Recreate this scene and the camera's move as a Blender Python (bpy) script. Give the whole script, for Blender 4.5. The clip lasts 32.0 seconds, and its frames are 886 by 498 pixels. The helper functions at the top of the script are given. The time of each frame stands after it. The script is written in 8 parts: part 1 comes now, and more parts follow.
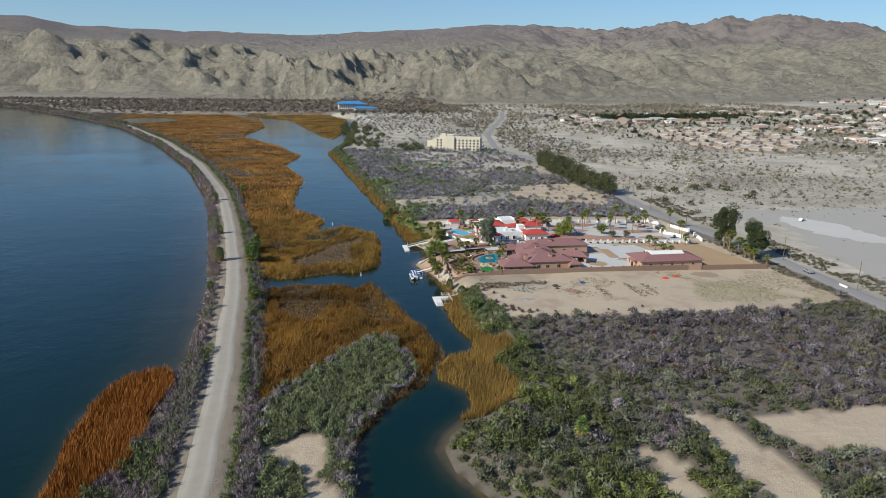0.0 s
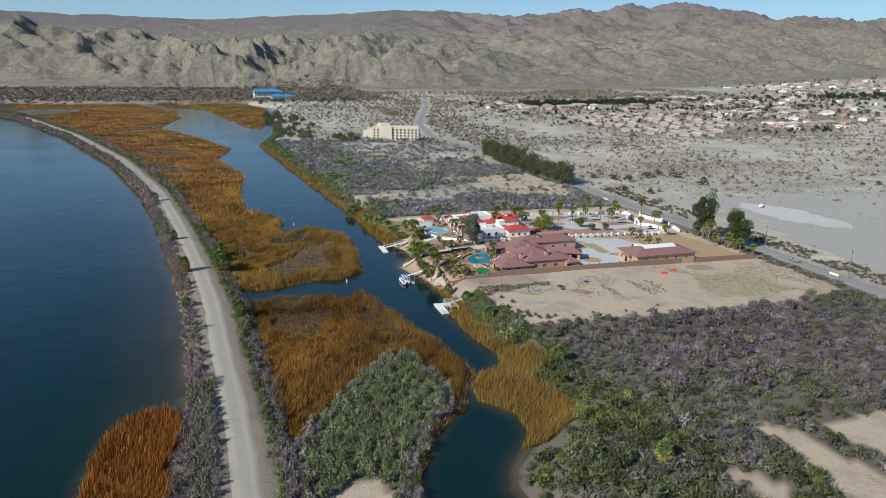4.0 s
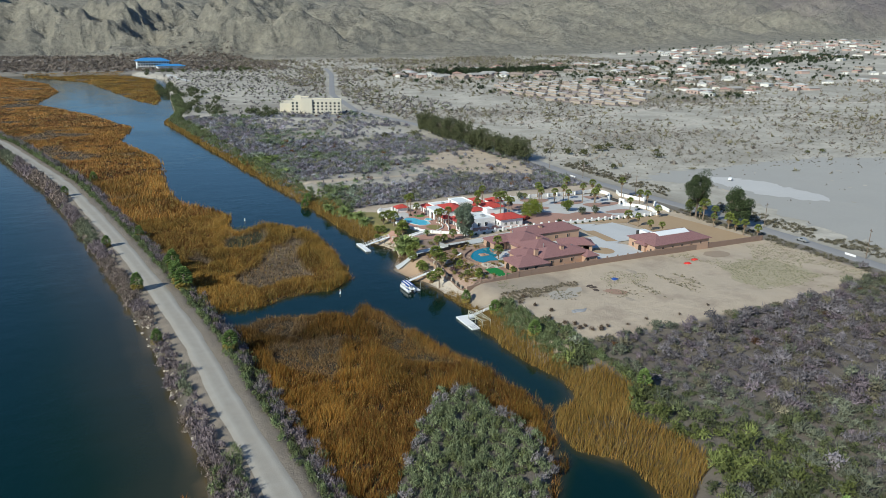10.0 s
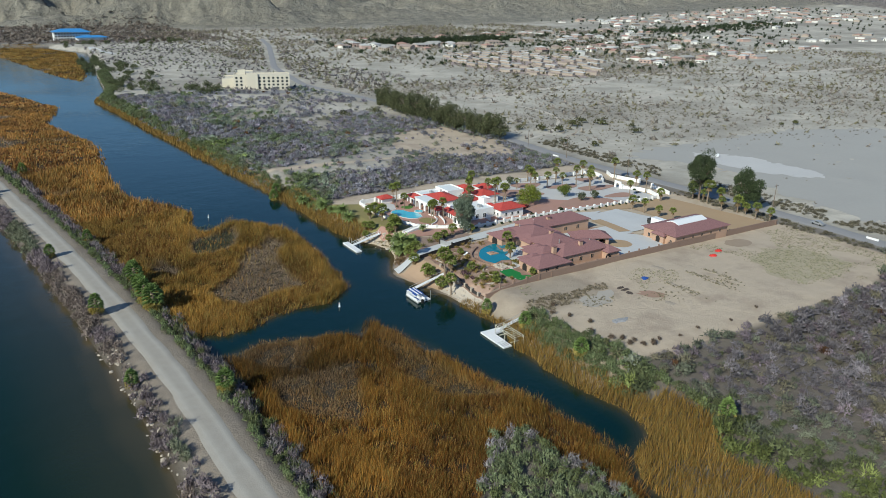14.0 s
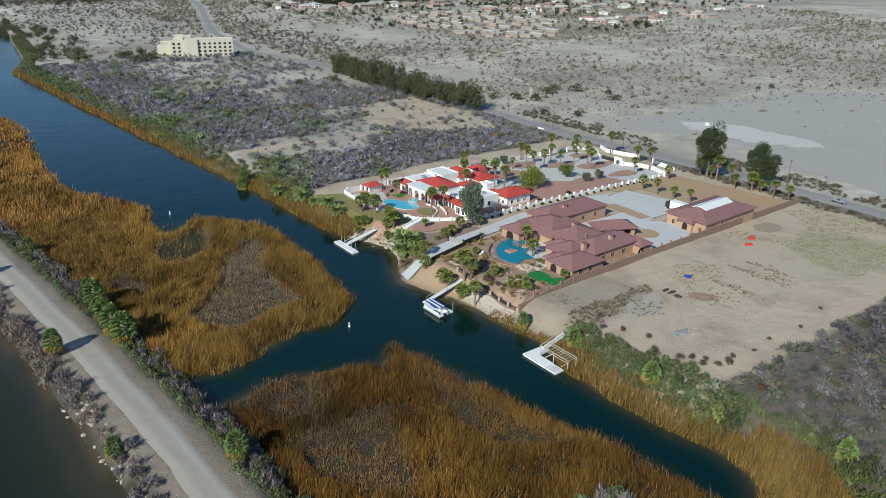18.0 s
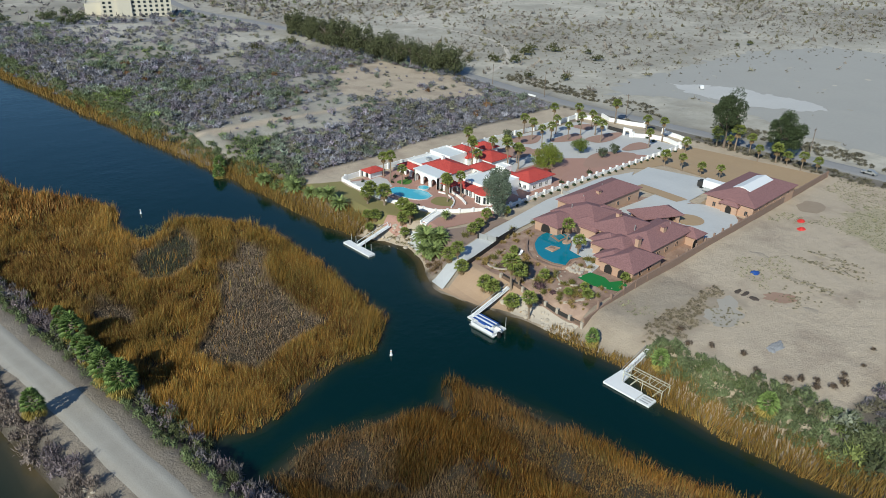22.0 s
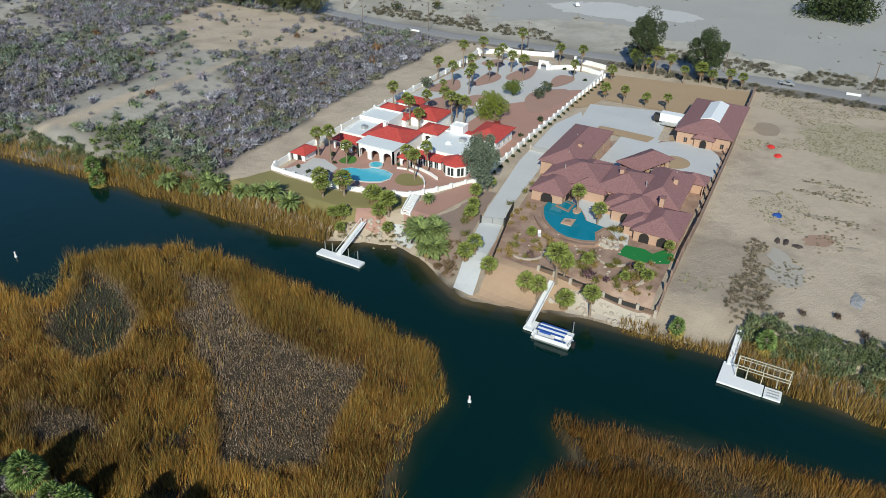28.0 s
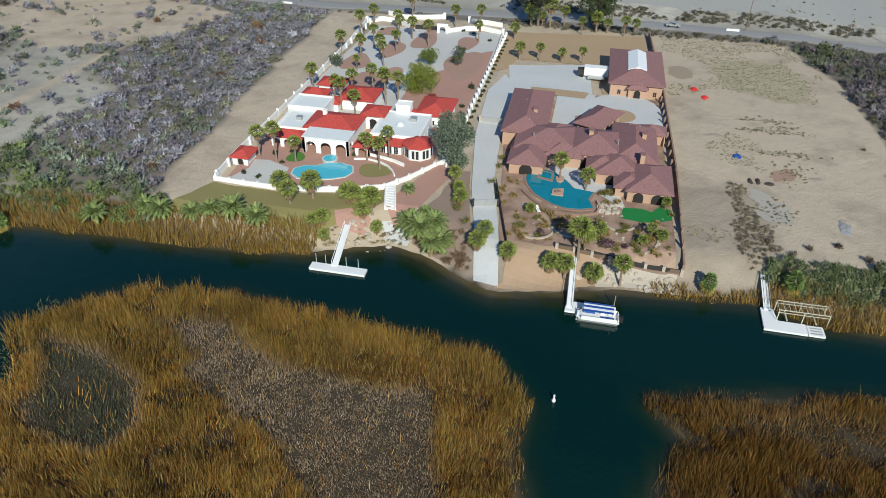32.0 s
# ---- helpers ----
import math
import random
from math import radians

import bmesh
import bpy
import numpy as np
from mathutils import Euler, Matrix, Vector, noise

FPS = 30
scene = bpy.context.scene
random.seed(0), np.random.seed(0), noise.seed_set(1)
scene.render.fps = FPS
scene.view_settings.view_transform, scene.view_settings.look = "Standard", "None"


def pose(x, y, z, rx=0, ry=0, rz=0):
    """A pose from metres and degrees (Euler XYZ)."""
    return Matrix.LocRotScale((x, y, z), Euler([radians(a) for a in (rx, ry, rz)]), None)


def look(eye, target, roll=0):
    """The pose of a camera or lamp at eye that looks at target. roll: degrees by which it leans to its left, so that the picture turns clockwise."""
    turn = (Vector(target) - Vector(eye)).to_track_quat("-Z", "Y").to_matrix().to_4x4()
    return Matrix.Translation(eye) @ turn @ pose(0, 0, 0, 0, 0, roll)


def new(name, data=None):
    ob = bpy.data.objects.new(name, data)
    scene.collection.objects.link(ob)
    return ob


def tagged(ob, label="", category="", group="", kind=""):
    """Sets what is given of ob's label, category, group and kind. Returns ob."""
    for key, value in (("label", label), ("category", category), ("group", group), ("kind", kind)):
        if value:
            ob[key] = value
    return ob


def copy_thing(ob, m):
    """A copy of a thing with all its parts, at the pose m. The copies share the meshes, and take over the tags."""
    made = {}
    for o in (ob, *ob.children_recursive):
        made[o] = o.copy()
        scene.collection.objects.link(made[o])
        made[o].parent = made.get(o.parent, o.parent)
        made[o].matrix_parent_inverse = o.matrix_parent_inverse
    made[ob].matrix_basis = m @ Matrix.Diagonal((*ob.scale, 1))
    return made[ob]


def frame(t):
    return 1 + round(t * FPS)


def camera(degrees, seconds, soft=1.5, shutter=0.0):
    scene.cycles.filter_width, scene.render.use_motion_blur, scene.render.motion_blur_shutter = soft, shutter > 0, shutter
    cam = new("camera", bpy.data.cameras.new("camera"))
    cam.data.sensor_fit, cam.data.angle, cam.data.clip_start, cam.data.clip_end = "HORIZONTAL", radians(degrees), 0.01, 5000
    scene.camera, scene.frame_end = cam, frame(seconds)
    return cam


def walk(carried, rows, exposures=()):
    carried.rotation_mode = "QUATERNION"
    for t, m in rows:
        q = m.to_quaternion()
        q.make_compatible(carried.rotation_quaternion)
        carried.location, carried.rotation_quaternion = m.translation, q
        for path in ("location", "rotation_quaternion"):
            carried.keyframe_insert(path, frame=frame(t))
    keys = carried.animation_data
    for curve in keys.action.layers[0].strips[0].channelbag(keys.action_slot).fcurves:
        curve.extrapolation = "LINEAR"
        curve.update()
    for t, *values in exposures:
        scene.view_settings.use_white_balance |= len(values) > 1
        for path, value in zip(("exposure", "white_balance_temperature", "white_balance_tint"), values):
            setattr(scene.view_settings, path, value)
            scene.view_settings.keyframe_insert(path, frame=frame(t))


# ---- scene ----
cam = camera(63.7, 32.0, soft=0.65)
METRES, EYE, TILT, LEAN, TURN = 320.0, 87.0, 0.0, 0.0, -10.6
ROWS = [
    (0.0, 0.0, 0.0, 0.0, 0.21, -14.03, -0.85),
    (0.5, -0.014, 0.0072, 0.0003, -0.7, -14.16, -0.82),
    (1.0, -0.0276, 0.0147, 0.0005, -1.68, -14.29, -0.82),
    (1.5, -0.041, 0.0227, 0.0007, -2.72, -14.46, -0.8),
    (2.0, -0.0544, 0.0314, 0.0012, -3.78, -14.56, -0.79),
    (2.5, -0.0671, 0.0405, 0.0013, -4.58, -14.61, -0.8),
    (3.0, -0.0796, 0.0502, 0.0016, -5.29, -14.76, -0.82),
    (3.5, -0.0918, 0.0602, 0.0017, -6.32, -14.86, -0.82),
    (5.5, -0.1363, 0.1039, 0.0019, -9.66, -15.48, -0.99),
    (6.0, -0.1465, 0.116, 0.0019, -10.48, -15.7, -1.02),
    (6.5, -0.1566, 0.1284, 0.0017, -11.42, -15.86, -0.99),
    (7.0, -0.1658, 0.1414, 0.0016, -12.32, -15.98, -0.87),
    (7.5, -0.1746, 0.1545, 0.0015, -12.94, -16.18, -0.87),
    (8.0, -0.183, 0.168, 0.0014, -13.76, -16.37, -0.85),
    (8.5, -0.1908, 0.1817, 0.0013, -14.55, -16.54, -0.85),
    (9.0, -0.1982, 0.1954, 0.001, -15.25, -16.72, -0.89),
    (9.5, -0.2049, 0.2096, 0.0009, -15.87, -17.05, -0.93),
    (10.0, -0.2116, 0.2239, 0.0008, -16.47, -17.37, -0.93),
    (10.5, -0.2177, 0.2387, 0.0007, -17.21, -17.61, -0.93),
    (11.0, -0.2234, 0.2536, 0.0004, -17.95, -17.88, -0.92),
    (11.5, -0.2287, 0.2678, 0.0003, -18.7, -18.08, -0.89),
    (12.0, -0.2338, 0.2827, -0.0, -19.47, -18.4, -0.87),
    (12.5, -0.2384, 0.2977, -0.0003, -20.1, -18.65, -0.86),
    (13.0, -0.2423, 0.3126, -0.0004, -20.51, -18.97, -0.87),
    (13.5, -0.2463, 0.3281, -0.0004, -21.08, -19.24, -0.9),
    (14.0, -0.2499, 0.3434, -0.0007, -21.87, -19.61, -0.91),
    (14.5, -0.2533, 0.3589, -0.001, -22.74, -19.96, -0.87),
    (16.5, -0.2653, 0.4205, -0.0013, -25.41, -21.44, -0.9),
    (17.0, -0.2684, 0.4358, -0.0014, -26.01, -21.81, -0.94),
    (17.5, -0.2713, 0.4508, -0.0015, -26.56, -22.22, -0.95),
    (18.0, -0.2742, 0.4659, -0.0012, -27.19, -22.58, -1.0),
    (18.5, -0.2771, 0.4813, -0.0013, -27.86, -23.04, -1.03),
    (19.0, -0.28, 0.4967, -0.0013, -28.68, -23.44, -1.06),
    (19.5, -0.283, 0.5118, -0.0016, -29.48, -23.8, -1.08),
    (20.0, -0.2859, 0.5272, -0.0017, -30.11, -24.29, -1.11),
    (20.5, -0.2889, 0.5426, -0.0018, -30.62, -24.72, -1.17),
    (21.0, -0.2923, 0.5578, -0.002, -31.21, -25.16, -1.21),
    (21.5, -0.295, 0.5732, -0.002, -31.86, -25.56, -1.2),
    (22.0, -0.2983, 0.5886, -0.0024, -32.68, -26.02, -1.23),
    (22.5, -0.3014, 0.6042, -0.0029, -33.55, -26.55, -1.21),
    (23.0, -0.3041, 0.6196, -0.0031, -34.32, -27.06, -1.14),
    (23.5, -0.3075, 0.6352, -0.0033, -35.08, -27.51, -1.13),
    (24.0, -0.3109, 0.6505, -0.0035, -35.76, -27.99, -1.11),
    (24.5, -0.314, 0.6659, -0.0038, -36.44, -28.45, -1.08),
    (25.0, -0.3173, 0.6808, -0.0041, -37.61, -28.9, -1.02),
    (25.5, -0.3204, 0.6959, -0.0038, -39.48, -29.39, -1.0),
    (27.5, -0.3332, 0.7566, -0.0051, -48.36, -31.34, -0.78),
    (28.0, -0.3367, 0.7717, -0.0052, -50.82, -31.85, -0.77),
    (28.5, -0.3398, 0.7861, -0.0056, -52.42, -32.35, -0.75),
    (29.0, -0.3432, 0.8011, -0.006, -54.43, -32.78, -0.74),
    (29.5, -0.3466, 0.8163, -0.0062, -56.64, -33.21, -0.71),
    (30.0, -0.3499, 0.8313, -0.0065, -58.94, -33.61, -0.7),
    (30.5, -0.3535, 0.8463, -0.0068, -61.17, -33.93, -0.73),
    (31.0, -0.3569, 0.8613, -0.0071, -63.25, -34.28, -0.73),
    (31.5, -0.3604, 0.8763, -0.0072, -65.29, -34.51, -0.73),
    (32.0, -0.3637, 0.8912, -0.0072, -67.4, -34.75, -0.71),
]
walk(cam, [(t, pose(0, 0, EYE, TILT, LEAN, TURN) @ pose(METRES * x, METRES * y, METRES * z, 90 + pitch, roll, yaw)) for t, x, y, z, yaw, pitch, roll in ROWS],
     [(0.0, 0.08, 6700, 5), (6.0, 0.07, 6450, 3), (12.0, 0.0, 6250, 0), (20.0, -0.05, 6250, 0), (32.0, -0.01, 6350, 1)])

# ---- light ----
SUN_EL, SUN_ROT = radians(33), math.atan2(-0.935, -0.355)
world = bpy.data.worlds.new("sky")
scene.world = world
world.use_nodes = True
wn, wl = world.node_tree.nodes, world.node_tree.links
sky = wn.new("ShaderNodeTexSky")
sky.sky_type, sky.sun_disc = 'NISHITA', False
sky.sun_elevation, sky.sun_rotation = SUN_EL, SUN_ROT
sky.air_density, sky.dust_density, sky.ozone_density = 1.0, 0.1, 2.0
haze = wn.new("ShaderNodeTexNoise")
haze.inputs["Scale"].default_value, haze.inputs["Detail"].default_value = 2.2, 6
stretch = wn.new("ShaderNodeMapping")
stretch.inputs["Scale"].default_value = (1.0, 1.0, 7.0)
wl.new(wn.new("ShaderNodeTexCoord").outputs["Generated"], stretch.inputs["Vector"])
wl.new(stretch.outputs[0], haze.inputs["Vector"])
thin = wn.new("ShaderNodeValToRGB")
thin.color_ramp.elements[0].position, thin.color_ramp.elements[1].position = 0.45, 0.85
thin.color_ramp.elements[1].color = (0.34, 0.34, 0.34, 1)
wl.new(haze.outputs["Fac"], thin.inputs["Fac"])
low = wn.new("ShaderNodeSeparateXYZ")
wl.new(wn["Texture Coordinate"].outputs["Generated"], low.inputs[0])
glow = wn.new("ShaderNodeValToRGB")
glow.color_ramp.elements[0].color, glow.color_ramp.elements[1].color = (0.30, 0.30, 0.30, 1), (0, 0, 0, 1)
glow.color_ramp.elements[1].position = 0.42
wl.new(low.outputs["Z"], glow.inputs["Fac"])
veil = wn.new("ShaderNodeMath")
veil.operation = 'MAXIMUM'
wl.new(thin.outputs["Color"], veil.inputs[0])
wl.new(glow.outputs["Color"], veil.inputs[1])
cirrus = wn.new("ShaderNodeMix")
cirrus.data_type = 'RGBA'
cirrus.inputs[7].default_value = (5.0, 7.8, 11.4, 1)
wl.new(veil.outputs[0], cirrus.inputs[0])
tone = wn.new("ShaderNodeMix")
tone.data_type, tone.blend_type = 'RGBA', 'MULTIPLY'
tone.inputs[0].default_value, tone.inputs[7].default_value = 1.0, (0.70, 0.93, 1.30, 1)
wl.new(sky.outputs[0], tone.inputs[6])
wl.new(tone.outputs[2], cirrus.inputs[6])
wl.new(cirrus.outputs[2], wn["Background"].inputs["Color"])
wn["Background"].inputs["Strength"].default_value = 0.076
sun = new("sun", bpy.data.lights.new("sun", 'SUN'))
sun.data.energy, sun.data.angle, sun.data.color = 4.85, radians(0.6), (1.0, 0.935, 0.84)
sun.matrix_world = look((0, 0, 500), (0.935 * math.cos(SUN_EL), 0.355 * math.cos(SUN_EL), 500 - math.sin(SUN_EL)))


# ---- materials ----
class Nodes:
    """A short way to write a node material."""

    def __init__(self, name, rough=0.9, metal=0.0, spec=0.3):
        self.mat = bpy.data.materials.new(name)
        self.mat.use_nodes = True
        self.t = self.mat.node_tree
        self.b = self.t.nodes["Principled BSDF"]
        self.b.inputs["Roughness"].default_value = rough
        self.b.inputs["Metallic"].default_value = metal
        self.b.inputs["Specular IOR Level"].default_value = spec

    def node(self, kind, **settings):
        n = self.t.nodes.new(kind)
        for k, v in settings.items():
            n.inputs[k.replace("_", " ")].default_value = v
        return n

    def link(self, a, b):
        self.t.links.new(a, b)

    def place(self):
        return self.node("ShaderNodeNewGeometry").outputs["Position"]

    def noise(self, scale, detail=4.0, where=None, rough=0.6):
        n = self.node("ShaderNodeTexNoise", Scale=scale, Detail=detail, Roughness=rough)
        self.link(where or self.place(), n.inputs["Vector"])
        return n.outputs["Fac"]

    def ramp(self, fac, *stops):
        n = self.node("ShaderNodeValToRGB")
        e = n.color_ramp.elements
        while len(e) < len(stops):
            e.new(0.5)
        for el, (p, c) in zip(e, stops):
            el.position, el.color = p, (*c, 1) if len(c) == 3 else c
        self.link(fac, n.inputs["Fac"])
        return n.outputs["Color"]

    def mix(self, fac, a, b, how='MIX'):
        n = self.t.nodes.new("ShaderNodeMix")
        n.data_type, n.blend_type = 'RGBA', how
        for sock, v in ((n.inputs[0], fac), (n.inputs[6], a), (n.inputs[7], b)):
            if isinstance(v, (int, float)):
                sock.default_value = v
            elif isinstance(v, tuple):
                sock.default_value = (*v, 1)
            else:
                self.link(v, sock)
        return n.outputs[2]

    def math(self, how, a, b=0.0):
        n = self.t.nodes.new("ShaderNodeMath")
        n.operation = how
        for sock, v in zip(n.inputs, (a, b)):
            if isinstance(v, (int, float)):
                sock.default_value = v
            else:
                self.link(v, sock)
        return n.outputs[0]

    def attr(self, name, what="Fac"):
        n = self.t.nodes.new("ShaderNodeAttribute")
        n.attribute_name = name
        return n.outputs[what]

    def island(self):
        return self.node("ShaderNodeNewGeometry").outputs["Random Per Island"]

    def object_random(self):
        return self.t.nodes.new("ShaderNodeObjectInfo").outputs["Random"]

    def bump(self, height, strength=0.5, distance=0.1):
        n = self.node("ShaderNodeBump", Strength=strength, Distance=distance)
        self.link(height, n.inputs["Height"])
        self.link(n.outputs["Normal"], self.b.inputs["Normal"])

    def colour(self, c):
        if isinstance(c, tuple):
            self.b.inputs["Base Color"].default_value = (*c, 1)
        else:
            self.link(c, self.b.inputs["Base Color"])
        return self


def plain(name, a, b, scale=1.0, rough=0.85, bump=0.3, metal=0.0, fine=None, spec=0.3):
    """Two close colours mixed by large and fine noise, with a fine relief."""
    m = Nodes(name, rough, metal, spec)
    big = m.noise(scale)
    small = m.noise(fine or scale * 9, 3)
    m.colour(m.mix(m.math('MULTIPLY', m.math('ADD', big, small), 0.5), a, b))
    if bump:
        m.bump(small, bump, 0.06)
    return m.mat


# ---- plan ----
EAST_BANK = [(70, 60), (52, 100), (35, 128), (30, 140), (29, 149), (32, 156), (42, 167), (44, 177), (41.5, 182), (37, 189), (37, 195.5), (41, 201.5), (47, 203.5), (51.5, 209), (53, 217), (51, 226),
             (50, 242), (51, 255), (55, 264), (53, 281), (52, 291), (49, 301), (46, 314), (49, 320), (55, 329), (57, 337), (55, 343), (51, 352),
             (49, 370), (48, 396), (47, 425), (42, 480), (38, 530), (30, 640), (22, 750), (20, 765), (36, 835), (50, 985), (66, 1131), (80, 1290), (40, 1400)]
NORTH_BANK = [(-250, 1420), (-420, 1480), (-720, 1830), (-1500, 2300), (-6000, 2900)]
LEVEE = [(-22, -200), (-24, 40), (-25.3, 135), (-26, 160), (-26.5, 190), (-29, 230), (-31, 275), (-34, 305), (-39, 350), (-44, 390), (-54, 460), (-62, 513), (-99, 671), (-167, 884), (-264, 1127), (-405, 1375), (-560, 1610), (-720, 1800)]
ISLAND_S = [(-17, 285), (-8, 288), (5, 284), (12, 281), (16, 279), (22, 284), (25, 277), (29, 260), (31, 242), (36, 225), (38, 208), (34, 199), (28, 186), (19, 177), (10, 162), (6.8, 152), (6.6, 133), (12, 90), (12, -100), (-20, -100), (-20, 190)]
SCRUB_S = [(-15, 177), (-7, 190), (0, 201), (10, 213), (19, 223), (25.5, 220), (28, 203), (29, 193), (25, 184), (19, 177), (10, 162), (7, 150), (6.6, 133), (12, 90), (12, -100), (-18, -100), (-16, 150)]
ISLAND_N = [(-24, 303), (-13, 299), (-3, 302), (8, 306), (18, 305), (28, 314), (29, 330), (31, 342), (33, 362), (31, 376), (27, 385), (16, 394), (12, 389), (4, 384), (1, 390), (1, 403), (5, 414), (4, 423), (-9, 444), (-14, 457), (-13, 505),
            (-6, 585), (-25, 674), (-10, 748), (-40, 855), (-88, 970), (-66, 1115), (-80, 1250), (-150, 1420), (-420, 1480), (-264, 1127), (-167, 884), (-99, 671), (-62, 513), (-44, 390)]
WEST_SHELF = [(-48, 60), (-48.5, 142), (-45, 151), (-41.5, 168), (-40, 193), (-38, 212), (-30, 218), (-30, 60)]
RUSTY = [(-58, 60), (-58, 143), (-58, 165), (-59, 179), (-56, 195), (-49, 206), (-43, 207), (-39.5, 195), (-40.5, 168), (-44, 150), (-47, 142), (-47, 60)]
TONGUE = [(-30, 1265), (8, 1010), (28, 922), (40, 990), (52, 1131), (66, 1290), (30, 1420), (-120, 1420)]


def seg_distance(x, y, line, closed=False):
    """Distance of many points from a broken line."""
    p = np.array(line + line[:1] if closed else line, float)
    best = np.full(x.shape, 1e9)
    for (ax, ay), (bx, by) in zip(p[:-1], p[1:]):
        dx, dy = bx - ax, by - ay
        k = np.clip(((x - ax) * dx + (y - ay) * dy) / (dx * dx + dy * dy + 1e-9), 0, 1)
        best = np.minimum(best, np.hypot(x - ax - k * dx, y - ay - k * dy))
    return best


def inside(x, y, poly):
    res = np.zeros(x.shape, bool)
    p = np.array(poly, float)
    for (ax, ay), (bx, by) in zip(p, np.roll(p, -1, 0)):
        if ay != by:
            res ^= ((ay > y) != (by > y)) & (x < (bx - ax) * (y - ay) / (by - ay) + ax)
    return res


def signed(x, y, poly):
    """Positive inside."""
    return np.where(inside(x, y, poly), 1, -1) * seg_distance(x, y, poly, True)


def wave_noise(x, y, size, seed, octaves=4, ridged=False):
    """Smooth value noise on a lattice, about -1 to 1 (ridged: 0 to 1)."""
    total, amp, norm = np.zeros(x.shape), 1.0, 0.0
    rng = np.random.RandomState(seed)
    table = rng.rand(256, 256) * 2 - 1
    for o in range(octaves):
        u, v = x / size + 17.3 * o, y / size + 9.1 * o
        iu, iv = np.floor(u).astype(int), np.floor(v).astype(int)
        fu, fv = u - iu, v - iv
        fu, fv = fu * fu * (3 - 2 * fu), fv * fv * (3 - 2 * fv)
        g = lambda a, b: table[a % 256, b % 256]
        n = (g(iu, iv) * (1 - fu) + g(iu + 1, iv) * fu) * (1 - fv) + (g(iu, iv + 1) * (1 - fu) + g(iu + 1, iv + 1) * fu) * fv
        total += amp * ((1 - np.abs(n)) if ridged else n)
        norm += amp
        amp, size = amp * 0.5, size * 0.5
    return total / norm


def smooth(a, b, v):
    k = np.clip((v - a) / (b - a), 0, 1)
    return k * k * (3 - 2 * k)


EAST_LAND = EAST_BANK + NORTH_BANK + [(-6000, 9000), (9000, 9000), (9000, -900), (70, -900)]


FOOT_X, FOOT_Y = [-5000, -2500, -400, 100, 550, 1200, 2500, 5000], [3200, 2900, 2250, 1960, 1830, 1760, 1720, 1700]
# how high the far ridge stands, by bearing from the river bend
RIDGE_AZ = [-40, -24, -19, -16, -9, 0, 5, 9, 13.5, 17.6, 19.7, 24, 27, 29.4, 31.3, 32.8, 34.6, 37.5, 41, 46, 52, 65]
RIDGE_EL = [3.0, 3.3, 3.4, 2.8, 2.6, 2.58, 2.75, 2.95, 3.3, 3.55, 3.35, 3.9, 4.2, 4.0, 4.5, 4.0, 4.5, 4.05, 3.4, 3.0, 2.7, 2.5]


def land_height(x, y):
    """The lie of the dry land east and north of the channel."""
    z = 4.3 - 2.6 * smooth(105, 215, x)
    z = z + 0.012 * np.maximum(0, x - 330) + 0.0035 * np.maximum(0, y - 420) * smooth(60, 300, x) + 0.001 * np.maximum(0, y - 420)
    z = z + 45 * smooth(900, 2600, x) * smooth(500, 1600, y)
    z = z - 1.8 * (1 - smooth(200, 232, y)) * smooth(40, 60, x)
    foot = np.interp(x, FOOT_X, FOOT_Y)
    f = y - foot
    r = np.hypot(x, y) + 1.0
    az = np.degrees(np.arctan2(x, np.maximum(y, 1.0)))
    west = 1 - smooth(12, 26, az)
    rid, rid2 = wave_noise(x, y, 420, 3, 5, True) - 0.66, wave_noise(x + 0.3 * y, y, 150, 8, 4, True) - 0.66
    rid3, rid4 = wave_noise(x, y, 260, 14, 4, True) - 0.66, wave_noise(x + 0.3 * y, y, 80, 27, 3, True) - 0.66
    front = west * smooth(-30, 230, f) + (1 - west) * smooth(-60, 620, f)
    rough = west * smooth(-20, 120, f) + (1 - west) * 0.55 * smooth(-40, 300, f)
    calm = 1 - 0.88 * west * smooth(420, 800, f)
    z = z + front * (84 + 26 * smooth(200, 700, f)) + rough * calm * (105 * rid + 115 * rid2 + 95 * rid3 + 62 * rid4)
    crest = 87 + 4350 * np.tan(np.radians(np.interp(az, RIDGE_AZ, RIDGE_EL))) - 125 - 105 * (1 - west)
    climb = np.clip((r - 2500) / 1850, 0, 1)
    climb = climb ** (1.0 + 0.9 * (1 - west)) * (1 - 0.35 * smooth(4400, 4950, r))
    spur = wave_noise(x, y, 700, 21, 6, True) - 0.66
    z = z + climb * crest + (1 - west) * np.sin(math.pi * np.clip((r - 2600) / 1900, 0, 1)) * (150 * spur + 60 * rid)
    return z


